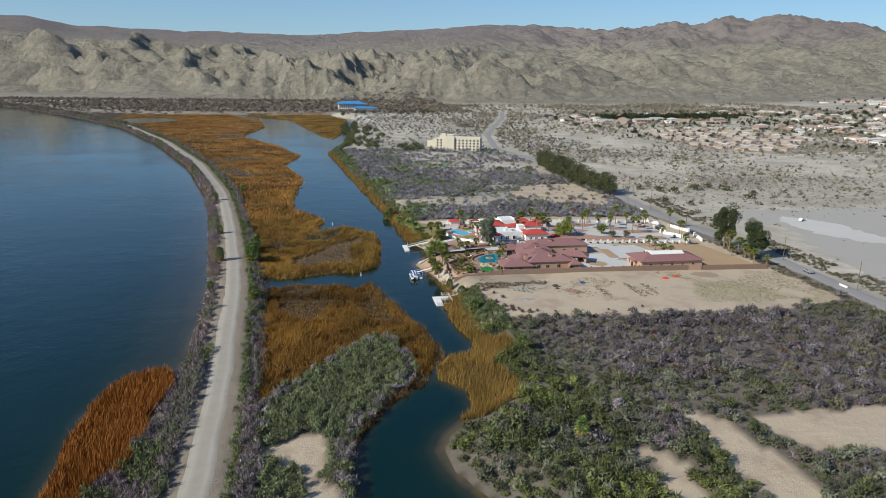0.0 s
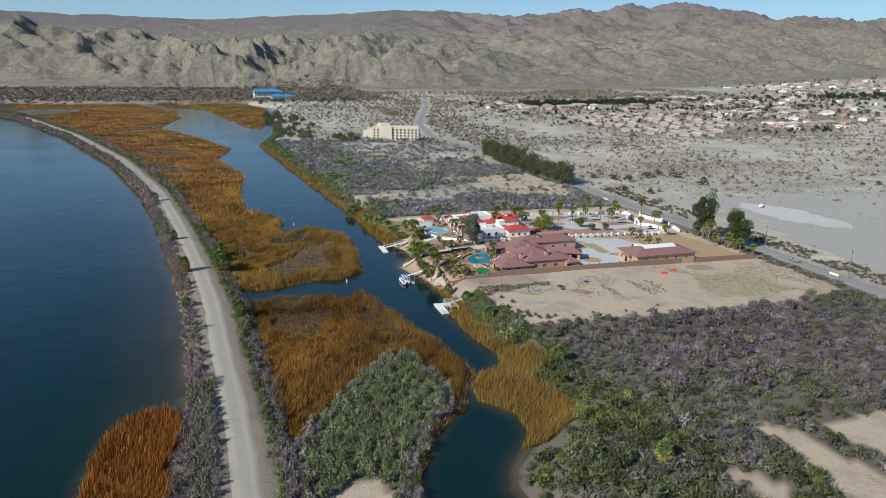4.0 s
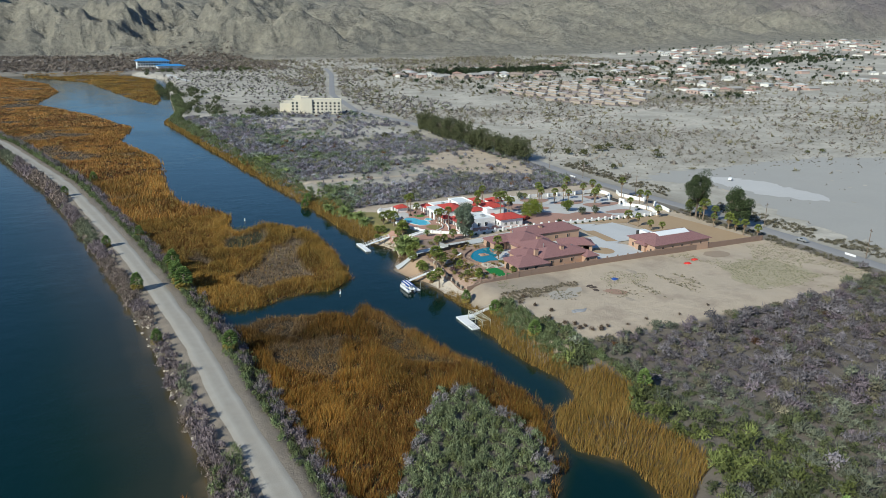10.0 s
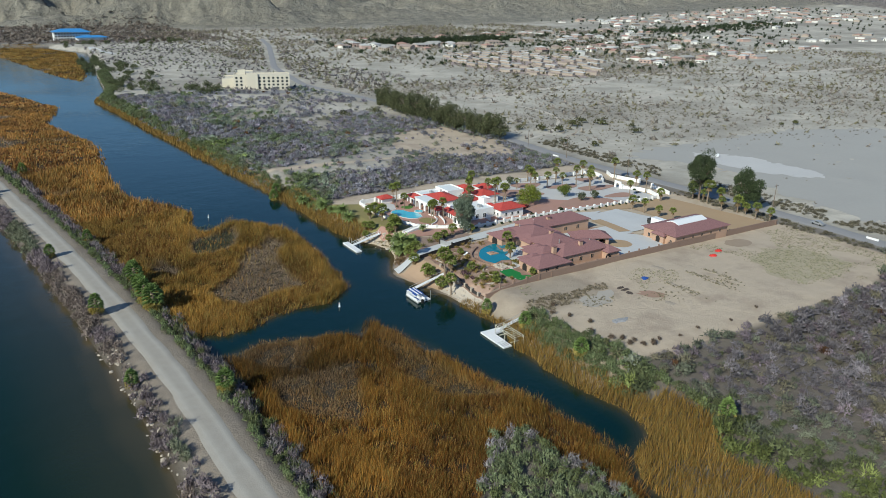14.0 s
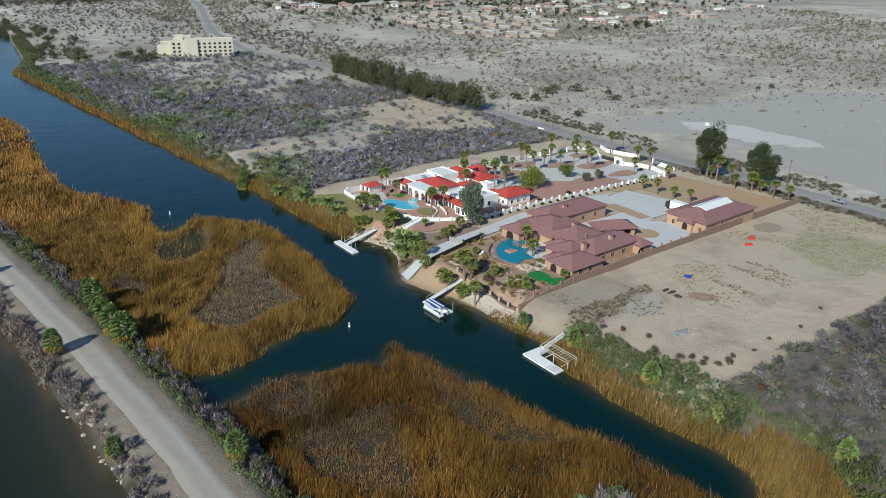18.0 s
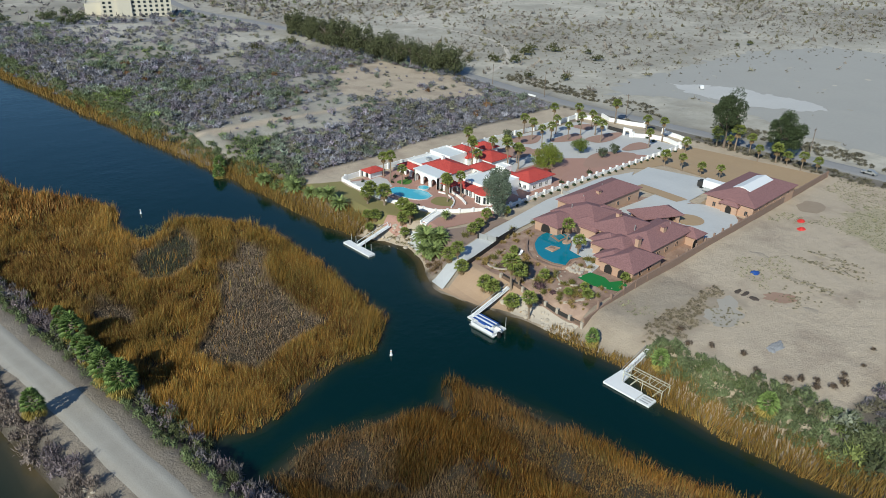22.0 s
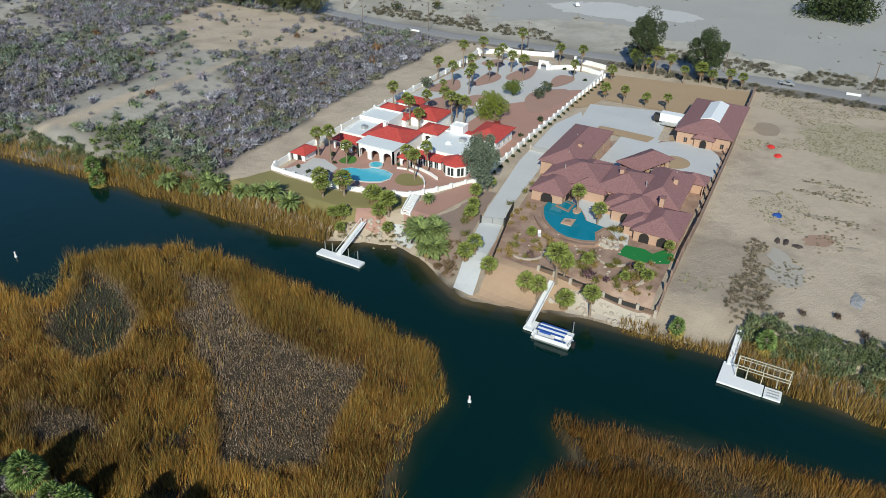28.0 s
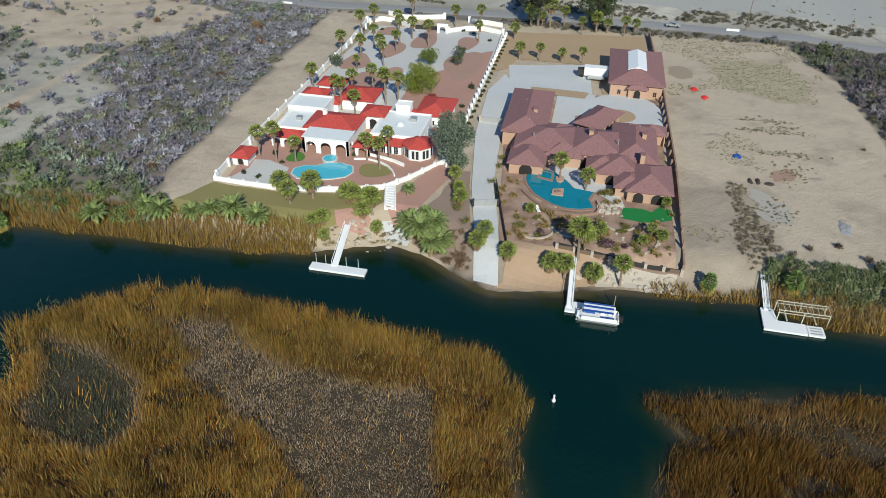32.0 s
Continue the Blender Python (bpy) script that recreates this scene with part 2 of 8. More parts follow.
def ground_height(x, y):
    x, y = np.asarray(x, float), np.asarray(y, float)
    z = np.full(x.shape, -2.2)
    s = signed(x, y, EAST_LAND)
    wide = np.where((y > 225) & (y < 420), 9.0, 14.0)
    land = land_height(x, y) + 0.25 * wave_noise(x, y, 14, 4, 3) * smooth(4, 20, s)
    z = np.where(s > -8, -2.2 + 2.3 * smooth(-8, 0.5, s) + (land - 0.1) * smooth(0, 1, s / wide), z)
    lv = seg_distance(x, y, LEVEE)
    z = np.maximum(z, -2.2 + 4.7 * (1 - smooth(5.0, 15.0, lv)))
    for poly, top in ((ISLAND_S, 0.25), (ISLAND_N, 0.25), (TONGUE, 0.25), (SCRUB_S, 1.2), (WEST_SHELF, 1.0), (RUSTY, 0.1)):
        d = signed(x, y, poly)
        z = np.maximum(z, -2.2 + (2.2 + top) * smooth(-5, 1.5, d))
    for px, py, rx, ry in ((-265, 1275, 45, 60), (-470, 1690, 60, 90)):
        hole = 1 - smooth(0.8, 1.2, np.hypot((x - px) / rx, (y - py) / ry))
        z = z - 2.5 * hole * (z < 3)
    return z


def mesh_np(name, verts, faces, mat, **attrs):
    """A mesh object from arrays; attrs are values per vertex."""
    me = bpy.data.meshes.new(name)
    n = faces.shape[1]
    me.vertices.add(len(verts))
    me.vertices.foreach_set("co", np.asarray(verts, np.float32).ravel())
    me.loops.add(faces.size)
    me.loops.foreach_set("vertex_index", faces.astype(np.int32).ravel())
    me.polygons.add(len(faces))
    me.polygons.foreach_set("loop_start", np.arange(0, faces.size, n, dtype=np.int32))
    for key, values in attrs.items():
        if values.ndim == 2:
            me.attributes.new(key, 'FLOAT_COLOR', 'POINT').data.foreach_set("color", np.asarray(values, np.float32).ravel())
        else:
            me.attributes.new(key, 'FLOAT', 'POINT').data.foreach_set("value", np.asarray(values, np.float32))
    me.update(calc_edges=True)
    me.materials.append(mat)
    return new(name, me)


def grid_faces(nx, ny):
    i = np.arange(nx * ny).reshape(ny, nx)
    return np.stack([i[:-1, :-1], i[:-1, 1:], i[1:, 1:], i[1:, :-1]], -1).reshape(-1, 4)


def steps(*stretches):
    """Coordinates whose spacing changes from stretch to stretch: (start, end, spacing at start, spacing at end)."""
    out = []
    for a, b, s0, s1 in stretches:
        v = a
        while v < b:
            out.append(v)
            v += s0 + (s1 - s0) * (v - a) / (b - a)
    return np.array(out + [stretches[-1][1]])


# ---- ground ----
def ground_material():
    m = Nodes("earth", 0.95)
    zone = m.attr("zone", "Color")
    sep = m.node("ShaderNodeSeparateColor")
    m.link(zone, sep.inputs[0])
    scrub, sand, rock = sep.outputs
    n1, n2, n3 = m.noise(0.02, 5), m.noise(0.25, 5), m.noise(2.5, 4)
    c = m.mix(m.ramp(n1, (0.38, (0, 0, 0)), (0.62, (1, 1, 1))), (0.37, 0.345, 0.29), (0.555, 0.515, 0.435))
    c = m.mix(m.ramp(n2, (0.46, (0, 0, 0)), (0.66, (0.38, 0.38, 0.38))), c, (0.29, 0.265, 0.22))
    c = m.mix(m.ramp(m.noise(0.045, 5), (0.5, (0, 0, 0)), (0.62, (0.42, 0.42, 0.42))), c, (0.33, 0.30, 0.245))
    s = m.mix(n2, (0.46, 0.375, 0.275), (0.55, 0.455, 0.345))
    s = m.mix(m.ramp(m.noise(0.09, 6), (0.47, (0, 0, 0)), (0.66, (0.75, 0.75, 0.75))), s, (0.36, 0.285, 0.215))
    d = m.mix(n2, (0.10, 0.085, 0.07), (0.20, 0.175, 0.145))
    # wet mud, kept near black to stand in for shade between the reed blades
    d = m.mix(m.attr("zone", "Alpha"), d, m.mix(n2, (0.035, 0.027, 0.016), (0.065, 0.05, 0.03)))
    r = m.mix(m.noise(0.012, 8, rough=0.7), (0.235, 0.212, 0.165), (0.45, 0.42, 0.335))
    # dark specks of the rock, which also paint in the shaded ravines
    r = m.mix(m.ramp(m.noise(0.05, 8, rough=0.75), (0.4, (0, 0, 0)), (0.65, (0.85, 0.85, 0.85))), r, (0.17, 0.158, 0.135))
    r = m.mix(m.math('MULTIPLY', m.attr("zone", "Alpha"), 0.75), r, m.mix(m.noise(0.006, 6), (0.165, 0.14, 0.145), (0.27, 0.235, 0.235)))
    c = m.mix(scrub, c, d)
    c = m.mix(sand, c, s)
    c = m.mix(rock, c, r)
    m.colour(m.mix(m.math('MULTIPLY', n3, 0.14), c, (0.12, 0.10, 0.08)))
    crags = m.math('MULTIPLY', m.math('MULTIPLY', m.noise(0.035, 9, rough=0.72), rock), 34.0)
    m.bump(m.math('ADD', crags, m.math('ADD', m.math('MULTIPLY', n2, 0.5), m.math('MULTIPLY', n3, 0.2))), 0.8, 1.0)
    return m.mat


gx = steps((-6000, -1200, 400, 60), (-1200, -100, 30, 6), (-100, 240, 2.5, 2.5), (240, 900, 3.5, 11), (900, 2800, 11, 18), (2800, 6500, 20, 120))
gy = steps((-900, 80, 80, 3), (80, 440, 2.5, 2.5), (440, 1650, 3.5, 10), (1650, 2700, 9, 10), (2700, 4800, 12, 45), (4800, 7000, 60, 300))
GX, GY = np.meshgrid(gx, gy)
GZ = ground_height(GX, GY)


CLEARINGS = ([(92, 153), (98, 153), (101, 144), (105, 128), (103, 116), (100, 104), (90, 104), (91, 125), (90, 141)], [(108, 148), (131, 151), (162, 151), (150, 128), (131, 128), (114, 131), (110, 139)],
             [(70, 139), (76, 139), (80, 130), (80, 116), (70, 114), (73, 128)], [(-21, 150), (-12, 154), (-1, 160), (3, 151), (1, 141), (5, 132), (5, 116), (-4, 118), (-4, 142), (-11, 149), (-20, 146)])


def zone_of(x, y, z):
    n = wave_noise(x, y, 60, 11, 4)
    s = signed(x, y, EAST_LAND)
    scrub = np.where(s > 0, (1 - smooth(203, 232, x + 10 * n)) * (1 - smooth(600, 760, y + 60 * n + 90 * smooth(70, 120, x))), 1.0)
    lot = (x > 50) & (x < 206) & (y > 224 + 9 * smooth(160, 207, x) + 4 * n) & (y < 384 + 5 * n)
    track = (np.abs(y - 455 - 6 * n) < 2.6) & (x < 200)
    clear = (signed(x, y, [(132, 462), (158, 444), (195, 437), (206, 462), (203, 530), (172, 535), (150, 508), (134, 482)]) + 9 * n + 9 * wave_noise(x, y, 18, 53, 3) > 0) | (inside(x, y, [(52, 384), (205, 384), (207, 402), (55, 392)]))
    wob, wob2 = 2.2 * wave_noise(x, y, 7, 81, 2), 2.2 * wave_noise(x, y, 7, 82, 2)
    patch = np.zeros(x.shape, bool)
    for poly in CLEARINGS:
        patch |= inside(x + wob, y + wob2, poly)
    sand = np.where(lot | track | clear | patch, 1.0, 0.0)
    pale = inside(x + 6 * n, y + 9 * n, [(262, 352), (275, 372), (286, 388), (300, 362), (316, 332), (300, 326), (284, 334)])
    sand = np.where(pale, 0.75, sand)
    bank = (s > 0) & (s < 10) & (y > 262) & (y < 325)
    sand = np.where(bank, 0.5, sand)
    dug = (x > 55) & (x < 92 + 14 * n) & (y > 258 + 8 * n) & (y < 278)
    sand = np.where(dug, 0.62, sand)
    open_patch = smooth(0.2, 0.45, -wave_noise(x, y, 45, 77, 3))
    scrub = np.where((s > 0) & (y > 384) & (x < 215), scrub * (0.9 - 0.65 * open_patch), scrub)
    wash = wave_noise(x, y, 120, 41, 4)
    playa = np.exp(-((x - 370) / 170) ** 2 - ((y - 300) / 130) ** 2)
    scrub = np.where((s > 0) & ((x > 222) | (y > 640)) & (y < 1750), np.maximum(scrub, 0.34 * smooth(-0.15, 0.4, wash) * np.clip(1 - 1.5 * playa, 0, 1)), scrub)
    scrub = np.where((s > 0) & (y > 1400) & (x < 330), np.maximum(scrub, 0.6 * (1 - smooth(150, 330, x))), scrub)
    lv = seg_distance(x, y, LEVEE)
    sand = np.where(lv < 6.5, 0.35, sand)
    foot = np.interp(x, FOOT_X, FOOT_Y)
    rock = smooth(-180, 0, y - foot + 60 * n) * (s > 0)
    old = smooth(2900, 3700, np.hypot(x, y) + 250 * n)
    # alpha also marks the reed beds, whose ground colour carries the blades' shade
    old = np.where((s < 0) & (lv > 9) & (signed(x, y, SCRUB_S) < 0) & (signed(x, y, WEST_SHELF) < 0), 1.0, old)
    return np.stack([np.clip(scrub, 0, 1), np.clip(sand, 0, 1), rock, old], -1)


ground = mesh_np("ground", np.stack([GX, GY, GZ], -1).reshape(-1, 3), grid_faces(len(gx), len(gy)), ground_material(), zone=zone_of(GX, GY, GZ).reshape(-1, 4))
tagged(ground, "dry desert ground with sand, scrub soil and rocky hills", "ground", kind="structure")
ground.data.polygons.foreach_set("use_smooth", np.ones(len(ground.data.polygons), bool))


def ground_at(x, y):
    """The sheet's height at one place, read from its grid."""
    i, j = int(np.clip(np.searchsorted(gx, x) - 1, 0, len(gx) - 2)), int(np.clip(np.searchsorted(gy, y) - 1, 0, len(gy) - 2))
    u, v = (x - gx[i]) / (gx[i + 1] - gx[i]), (y - gy[j]) / (gy[j + 1] - gy[j])
    return float((GZ[j, i] * (1 - u) + GZ[j, i + 1] * u) * (1 - v) + (GZ[j + 1, i] * (1 - u) + GZ[j + 1, i + 1] * u) * v)


def ground_quick(x, y):
    """The sheet's height at many places."""
    i, j = np.clip(np.searchsorted(gx, x) - 1, 0, len(gx) - 2), np.clip(np.searchsorted(gy, y) - 1, 0, len(gy) - 2)
    u, v = (x - gx[i]) / (gx[i + 1] - gx[i]), (y - gy[j]) / (gy[j + 1] - gy[j])
    return (GZ[j, i] * (1 - u) + GZ[j, i + 1] * u) * (1 - v) + (GZ[j + 1, i] * (1 - u) + GZ[j + 1, i + 1] * u) * v


# ---- water ----
def water_material():
    m = Nodes("river_water", 0.08, spec=0.55)
    m.b.inputs["IOR"].default_value = 1.33
    deep = m.attr("depth")
    c = m.ramp(deep, (0.0, (0.13, 0.095, 0.05)), (0.3, (0.030, 0.034, 0.020)), (0.75, (0.006, 0.020, 0.011)), (1.0, (0.001, 0.0165, 0.0145)))
    n = m.noise(0.02, 3)
    m.colour(m.mix(m.math('MULTIPLY', n, 0.35), c, (0.002, 0.013, 0.008)))
    gust = m.ramp(m.noise(0.011, 5, rough=0.65), (0.42, (0.25, 0.25, 0.25)), (0.62, (1, 1, 1)))
    m.bump(m.math('MULTIPLY', m.math('ADD', m.noise(0.9, 3), m.math('MULTIPLY', m.noise(0.12, 3), 2.0)), gust), 0.28, 0.25)
    return m.mat


wx = steps((-6000, -1200, 500, 100), (-1200, -120, 60, 8), (-120, 90, 3, 3), (90, 200, 20, 40))
wy = steps((-900, 80, 120, 6), (80, 480, 3, 3), (480, 1500, 4, 20), (1500, 3000, 40, 200))
WX, WY = np.meshgrid(wx, wy)
depth = np.clip(-ground_height(WX, WY) / 2.2, 0, 1)
outer = smooth(0, 38, np.minimum(seg_distance(WX, WY, LEVEE) - 9, 40) + 4 * wave_noise(WX, WY, 25, 2))
west_side = WX < np.interp(WY, [p[1] for p in LEVEE], [p[0] for p in LEVEE])
depth = np.where(west_side, np.minimum(depth, 0.2 + 0.8 * outer), depth)
water = mesh_np("water", np.stack([WX, WY, 0 * WX], -1).reshape(-1, 3), grid_faces(len(wx), len(wy)), water_material(), depth=depth.ravel())
tagged(water, "calm dark blue-green river water", "river", kind="structure")


# ---- roads ----
def along(line, spacing):
    """Points and unit normals along a broken line, rounded at its corners."""
    p = np.array(line, float)
    d = np.concatenate([[0], np.cumsum(np.hypot(*np.diff(p, axis=0).T))])
    s = np.arange(0, d[-1], spacing)
    q = np.stack([np.interp(s, d, p[:, 0]), np.interp(s, d, p[:, 1])], -1)
    k = 9
    pad = np.concatenate([q[:1] - (q[1:2] - q[:1]) * np.arange(k, 0, -1)[:, None], q, q[-1:] + (q[-1:] - q[-2:-1]) * np.arange(1, k + 1)[:, None]])
    q = np.stack([np.convolve(pad[:, i], np.ones(2 * k + 1) / (2 * k + 1), 'valid') for i in (0, 1)], -1)
    t = np.gradient(q, axis=0)
    t /= np.linalg.norm(t, axis=1)[:, None]
    return q, np.stack([-t[:, 1], t[:, 0]], -1)


def strip(name, line, width, mat, lift=0.06, spacing=3.0, across=7, ragged=0.0, seed=1, level=None):
    q, n = along(line, spacing)
    rng = np.random.RandomState(seed)
    wob = wave_noise(q[:, 0], q[:, 1], 9, seed, 3) * ragged, wave_noise(q[:, 0], q[:, 1], 8, seed + 5, 3) * ragged
    offs = np.linspace(-0.5, 0.5, across)
    pts = np.stack([q + n * (o * width + (wob[0] if o < 0 else wob[1]) * abs(o) * 2)[:, None] if ragged else q + n * o * width for o in offs], 1)
    x, y = pts[..., 0], pts[..., 1]
    z = (ground_height(x, y) if level is None else np.full(x.shape, level)) + lift
    z = np.maximum(z, z.mean(1, keepdims=True))
    z[:, 0], z[:, -1] = z[:, 0] - lift - 0.5, z[:, -1] - lift - 0.5
    edge = np.abs(np.broadcast_to(offs, x.shape)) * 2
    return mesh_np(name, np.stack([x, y, z], -1).reshape(-1, 3), grid_faces(across, len(q)), mat, edge=edge.ravel())


def dirt_material():
    m = Nodes("gravel_road", 0.95)
    n = m.noise(0.35, 6)
    c = m.mix(n, (0.29, 0.265, 0.225), (0.40, 0.37, 0.32))
    track = m.ramp(m.math('ABSOLUTE', m.math('SUBTRACT', m.attr("edge"), 0.4)), (0.0, (1, 1, 1)), (0.25, (0, 0, 0)))
    c = m.mix(m.math('MULTIPLY', track, 0.5), c, (0.45, 0.42, 0.365))
    m.colour(m.mix(m.ramp(m.noise(0.06, 4), (0.5, (0, 0, 0)), (0.75, (0.5, 0.5, 0.5))), c, (0.34, 0.30, 0.245)))
    m.bump(m.noise(3, 4), 0.4, 0.1)
    return m.mat


DIRT, ASPHALT = dirt_material(), plain("asphalt", (0.24, 0.235, 0.23), (0.31, 0.30, 0.295), 0.08, 0.9, 0.2)
tagged(strip("levee_road", LEVEE[1:], 8.6, DIRT, ragged=0.9), "pale gravel track along the top of the levee", "track", kind="structure")
ROAD = [(213, 60), (214, 150), (216, 240), (219, 290), (217, 350), (212, 400), (214, 440), (219, 480), (220, 560), (219, 680), (205, 780), (236, 950), (344, 1272), (384, 1425)]
tagged(strip("road", ROAD, 10.5, ASPHALT, lift=0.12), "grey two-lane asphalt road", "road", kind="structure")

# ---- plants ----
def leaf_material(name, rough=0.75, vary=0.45):
    """Leaves, each with its own shade about the plant's colour."""
    m = Nodes(name, rough, spec=0.2)
    c = m.attr("leaf", "Color")
    shade = m.math('ADD', m.math('MULTIPLY', m.island(), vary * 2), 1 - vary)
    hsv = m.node("ShaderNodeHueSaturation")
    m.link(c, hsv.inputs["Color"])
    m.link(shade, hsv.inputs["Value"])
    m.colour(hsv.outputs[0])
    return m.mat


LEAF = leaf_material("foliage", vary=0.32)
REED = leaf_material("reed_blades", 0.7, 0.38)


def unit_vectors(rng, n):
    v = rng.normal(size=(n, 3))
    return v / np.linalg.norm(v, axis=1)[:, None]


def leaf_cloud(rng, n, size, upright=0.0, flat=0.75, narrow=0.6, lobes=5):
    """Leaves on several overlapping lobes, a share of them (upright) thin twigs: a bush of radius about 1 standing on z = 0. Returns (n, 3, 3)."""
    centre = unit_vectors(rng, lobes) * rng.uniform(0.25, 0.6, (lobes, 1))
    centre[:, 2] = np.abs(centre[:, 2]) * flat + 0.22
    rad = rng.uniform(0.34, 0.6, lobes)
    which = rng.randint(lobes, size=n)
    d = unit_vectors(rng, n)
    d[:, 2] = np.where(d[:, 2] < -0.3, -d[:, 2], d[:, 2])
    p = centre[which] + d * (rad[which] * rng.uniform(0.65, 1.05, n))[:, None]
    p[:, 2] = np.maximum(p[:, 2], 0.03)
    s = (size * rng.uniform(0.6, 1.3, n))[:, None]
    face = d + unit_vectors(rng, n) * 0.5 + np.array([0, 0, 0.15])
    side = np.cross(face, unit_vectors(rng, n))
    side /= np.linalg.norm(side, axis=1)[:, None] + 1e-6
    way = np.cross(face, side)
    twig = rng.rand(n) < upright
    way = np.where(twig[:, None], d + unit_vectors(rng, n) * 0.7 + np.array([0, 0, 0.5]), way)
    way /= np.linalg.norm(way, axis=1)[:, None] + 1e-6
    s = s * np.where(twig, 1.5, 1.0)[:, None]
    narrow = np.where(twig, 0.28 * narrow, narrow)[:, None]
    return np.stack([p - side * s * narrow * 0.5, p + side * s * narrow * 0.5, p + way * s], 1)


def scatter(name, label, category, spots, radius, height, colours, templates, rng, mat=LEAF, sink=0.1):
    """ONE mesh of many plants: templates turned, scaled and set on the ground."""
    n = len(spots)
    pick = rng.randint(len(templates), size=n)
    turn = rng.uniform(0, 6.283, n)
    ground_z = ground_quick(spots[:, 0], spots[:, 1]) - sink
    parts, cols = [], []
    for k, tpl in enumerate(templates):
        w = np.where(pick == k)[0]
        if not len(w):
            continue
        c, s = np.cos(turn[w])[:, None, None], np.sin(turn[w])[:, None, None]
        x, y, z = tpl[None, ..., 0], tpl[None, ..., 1], tpl[None, ..., 2]
        r = radius[w][:, None, None]
        v = np.stack([(x * c - y * s) * r + spots[w, 0][:, None, None], (x * s + y * c) * r + spots[w, 1][:, None, None],
                      z * height[w][:, None, None] + ground_z[w][:, None, None]], -1)
        parts.append(v.reshape(-1, 3))
        cols.append(np.repeat(colours[w], tpl.shape[0] * 3, 0))
    v, c = np.concatenate(parts), np.concatenate(cols)
    ob = mesh_np(name, v, np.arange(len(v)).reshape(-1, 3), mat, leaf=np.concatenate([c, np.ones((len(c), 1))], 1))
    return tagged(ob, label, category, kind="stuff")


def jittered(rng, x0, x1, y0, y1, gap):
    X, Y = np.meshgrid(np.arange(x0, x1, gap), np.arange(y0, y1, gap))
    p = np.stack([X.ravel(), Y.ravel()], -1)
    return p + rng.uniform(-0.6, 0.6, p.shape) * gap


GREY, LILAC, GREEN, BRIGHT, OLIVE, RUST, SAGE = (np.array(c) for c in ((0.168, 0.152, 0.15), (0.185, 0.15, 0.155), (0.105, 0.12, 0.05), (0.135, 0.155, 0.045), (0.16, 0.145, 0.09), (0.20, 0.10, 0.04), (0.145, 0.155, 0.10)))
rng = np.random.RandomState(5)
BUSH = [leaf_cloud(rng, 150, 0.25, 0.4, narrow=0.85, lobes=7) for _ in range(7)]
TWIGGY = [leaf_cloud(rng, 130, 0.27, 0.8, narrow=0.7) for _ in range(6)]
SMALL_BUSH = [leaf_cloud(rng, 72, 0.36, 0.45, narrow=0.9, lobes=6) for _ in range(5)]
TINY_BUSH = [leaf_cloud(rng, 12, 0.95, 0.5, narrow=0.9) for _ in range(5)]


def pick_colours(rng, x, y, green_edge):
    """Species in patches: grey thorn scrub, with green where it is wetter."""
    n = len(x)
    g = wave_noise(x, y, 38, 31, 3) + green_edge + rng.normal(0, 0.16, n)
    c = np.where((g > 0.72)[:, None], BRIGHT, np.where((g > 0.46)[:, None], GREEN, np.where((g > 0.17)[:, None], SAGE, np.where((rng.rand(n) < 0.2)[:, None], LILAC, np.where((rng.rand(n) < 0.25)[:, None], OLIVE, GREY)))))
    c = np.where((rng.rand(n) < 0.004)[:, None], RUST * 0.6, c)
    return c * np.exp(rng.normal(0, 0.26, (n, 1)))


def bare(x, y):
    """Where nothing grows: cleared lots, tracks, roads."""
    lot = (x > 50) & (x < 206) & (y > 229 + 9 * smooth(160, 207, x)) & (y < 388 + 0.03 * x)
    z = zone_of(x, y, x)
    road = seg_distance(x, y, ROAD) < 9
    return lot | (z[:, 1] > 0.5) | road | (seg_distance(x, y, LEVEE) < 5.3)


FAR_ROAD = [(-1100, 1900), (-720, 1860), (-196, 1820), (73, 1810), (327, 1680), (497, 1690), (700, 1620)]
# the thorn scrub south of the sand lot
p = jittered(rng, 30, 213, 70, 243, 2.2)
s = signed(p[:, 0], p[:, 1], EAST_LAND)
gap = wave_noise(p[:, 0], p[:, 1], 16, 71, 3)
keep = (s > 1.5 + 11 * smooth(158, 172, p[:, 1]) * (1 - smooth(212, 222, p[:, 1]))) & ~bare(p[:, 0], p[:, 1]) & (rng.rand(len(p)) > np.where(gap < -0.46, 0.8, 0.02))
p, s = p[keep], s[keep]
size = (1.15 + 2.0 * rng.rand(len(p)) ** 2.0) * (1 + 0.35 * wave_noise(p[:, 0], p[:, 1], 20, 9, 2))
scatter("scrub", "dense grey thorn scrub with green bushes between", "scrub", p, size, size * rng.uniform(0.6, 1.25, len(p)), pick_colours(rng, p[:, 0], p[:, 1], 0.40 * (1 - smooth(8, 50, s)) + 0.13) * np.array([0.82, 0.82, 0.88]), BUSH + TWIGGY[:2], rng)

# the scrub north of the white villa
p = np.concatenate([jittered(rng, 25, 209, 386, 570, 2.15), jittered(rng, 15, 212, 570, 760, 3.1)])
s = signed(p[:, 0], p[:, 1], EAST_LAND)
gap = wave_noise(p[:, 0], p[:, 1], 45, 77, 3)
strays = (p[:, 0] > 130) & (p[:, 0] < 203) & (p[:, 1] > 430) & (p[:, 1] < 545) & (rng.rand(len(p)) < np.where(wave_noise(p[:, 0], p[:, 1], 14, 63, 2) > 0.1, 0.45, 0.04))
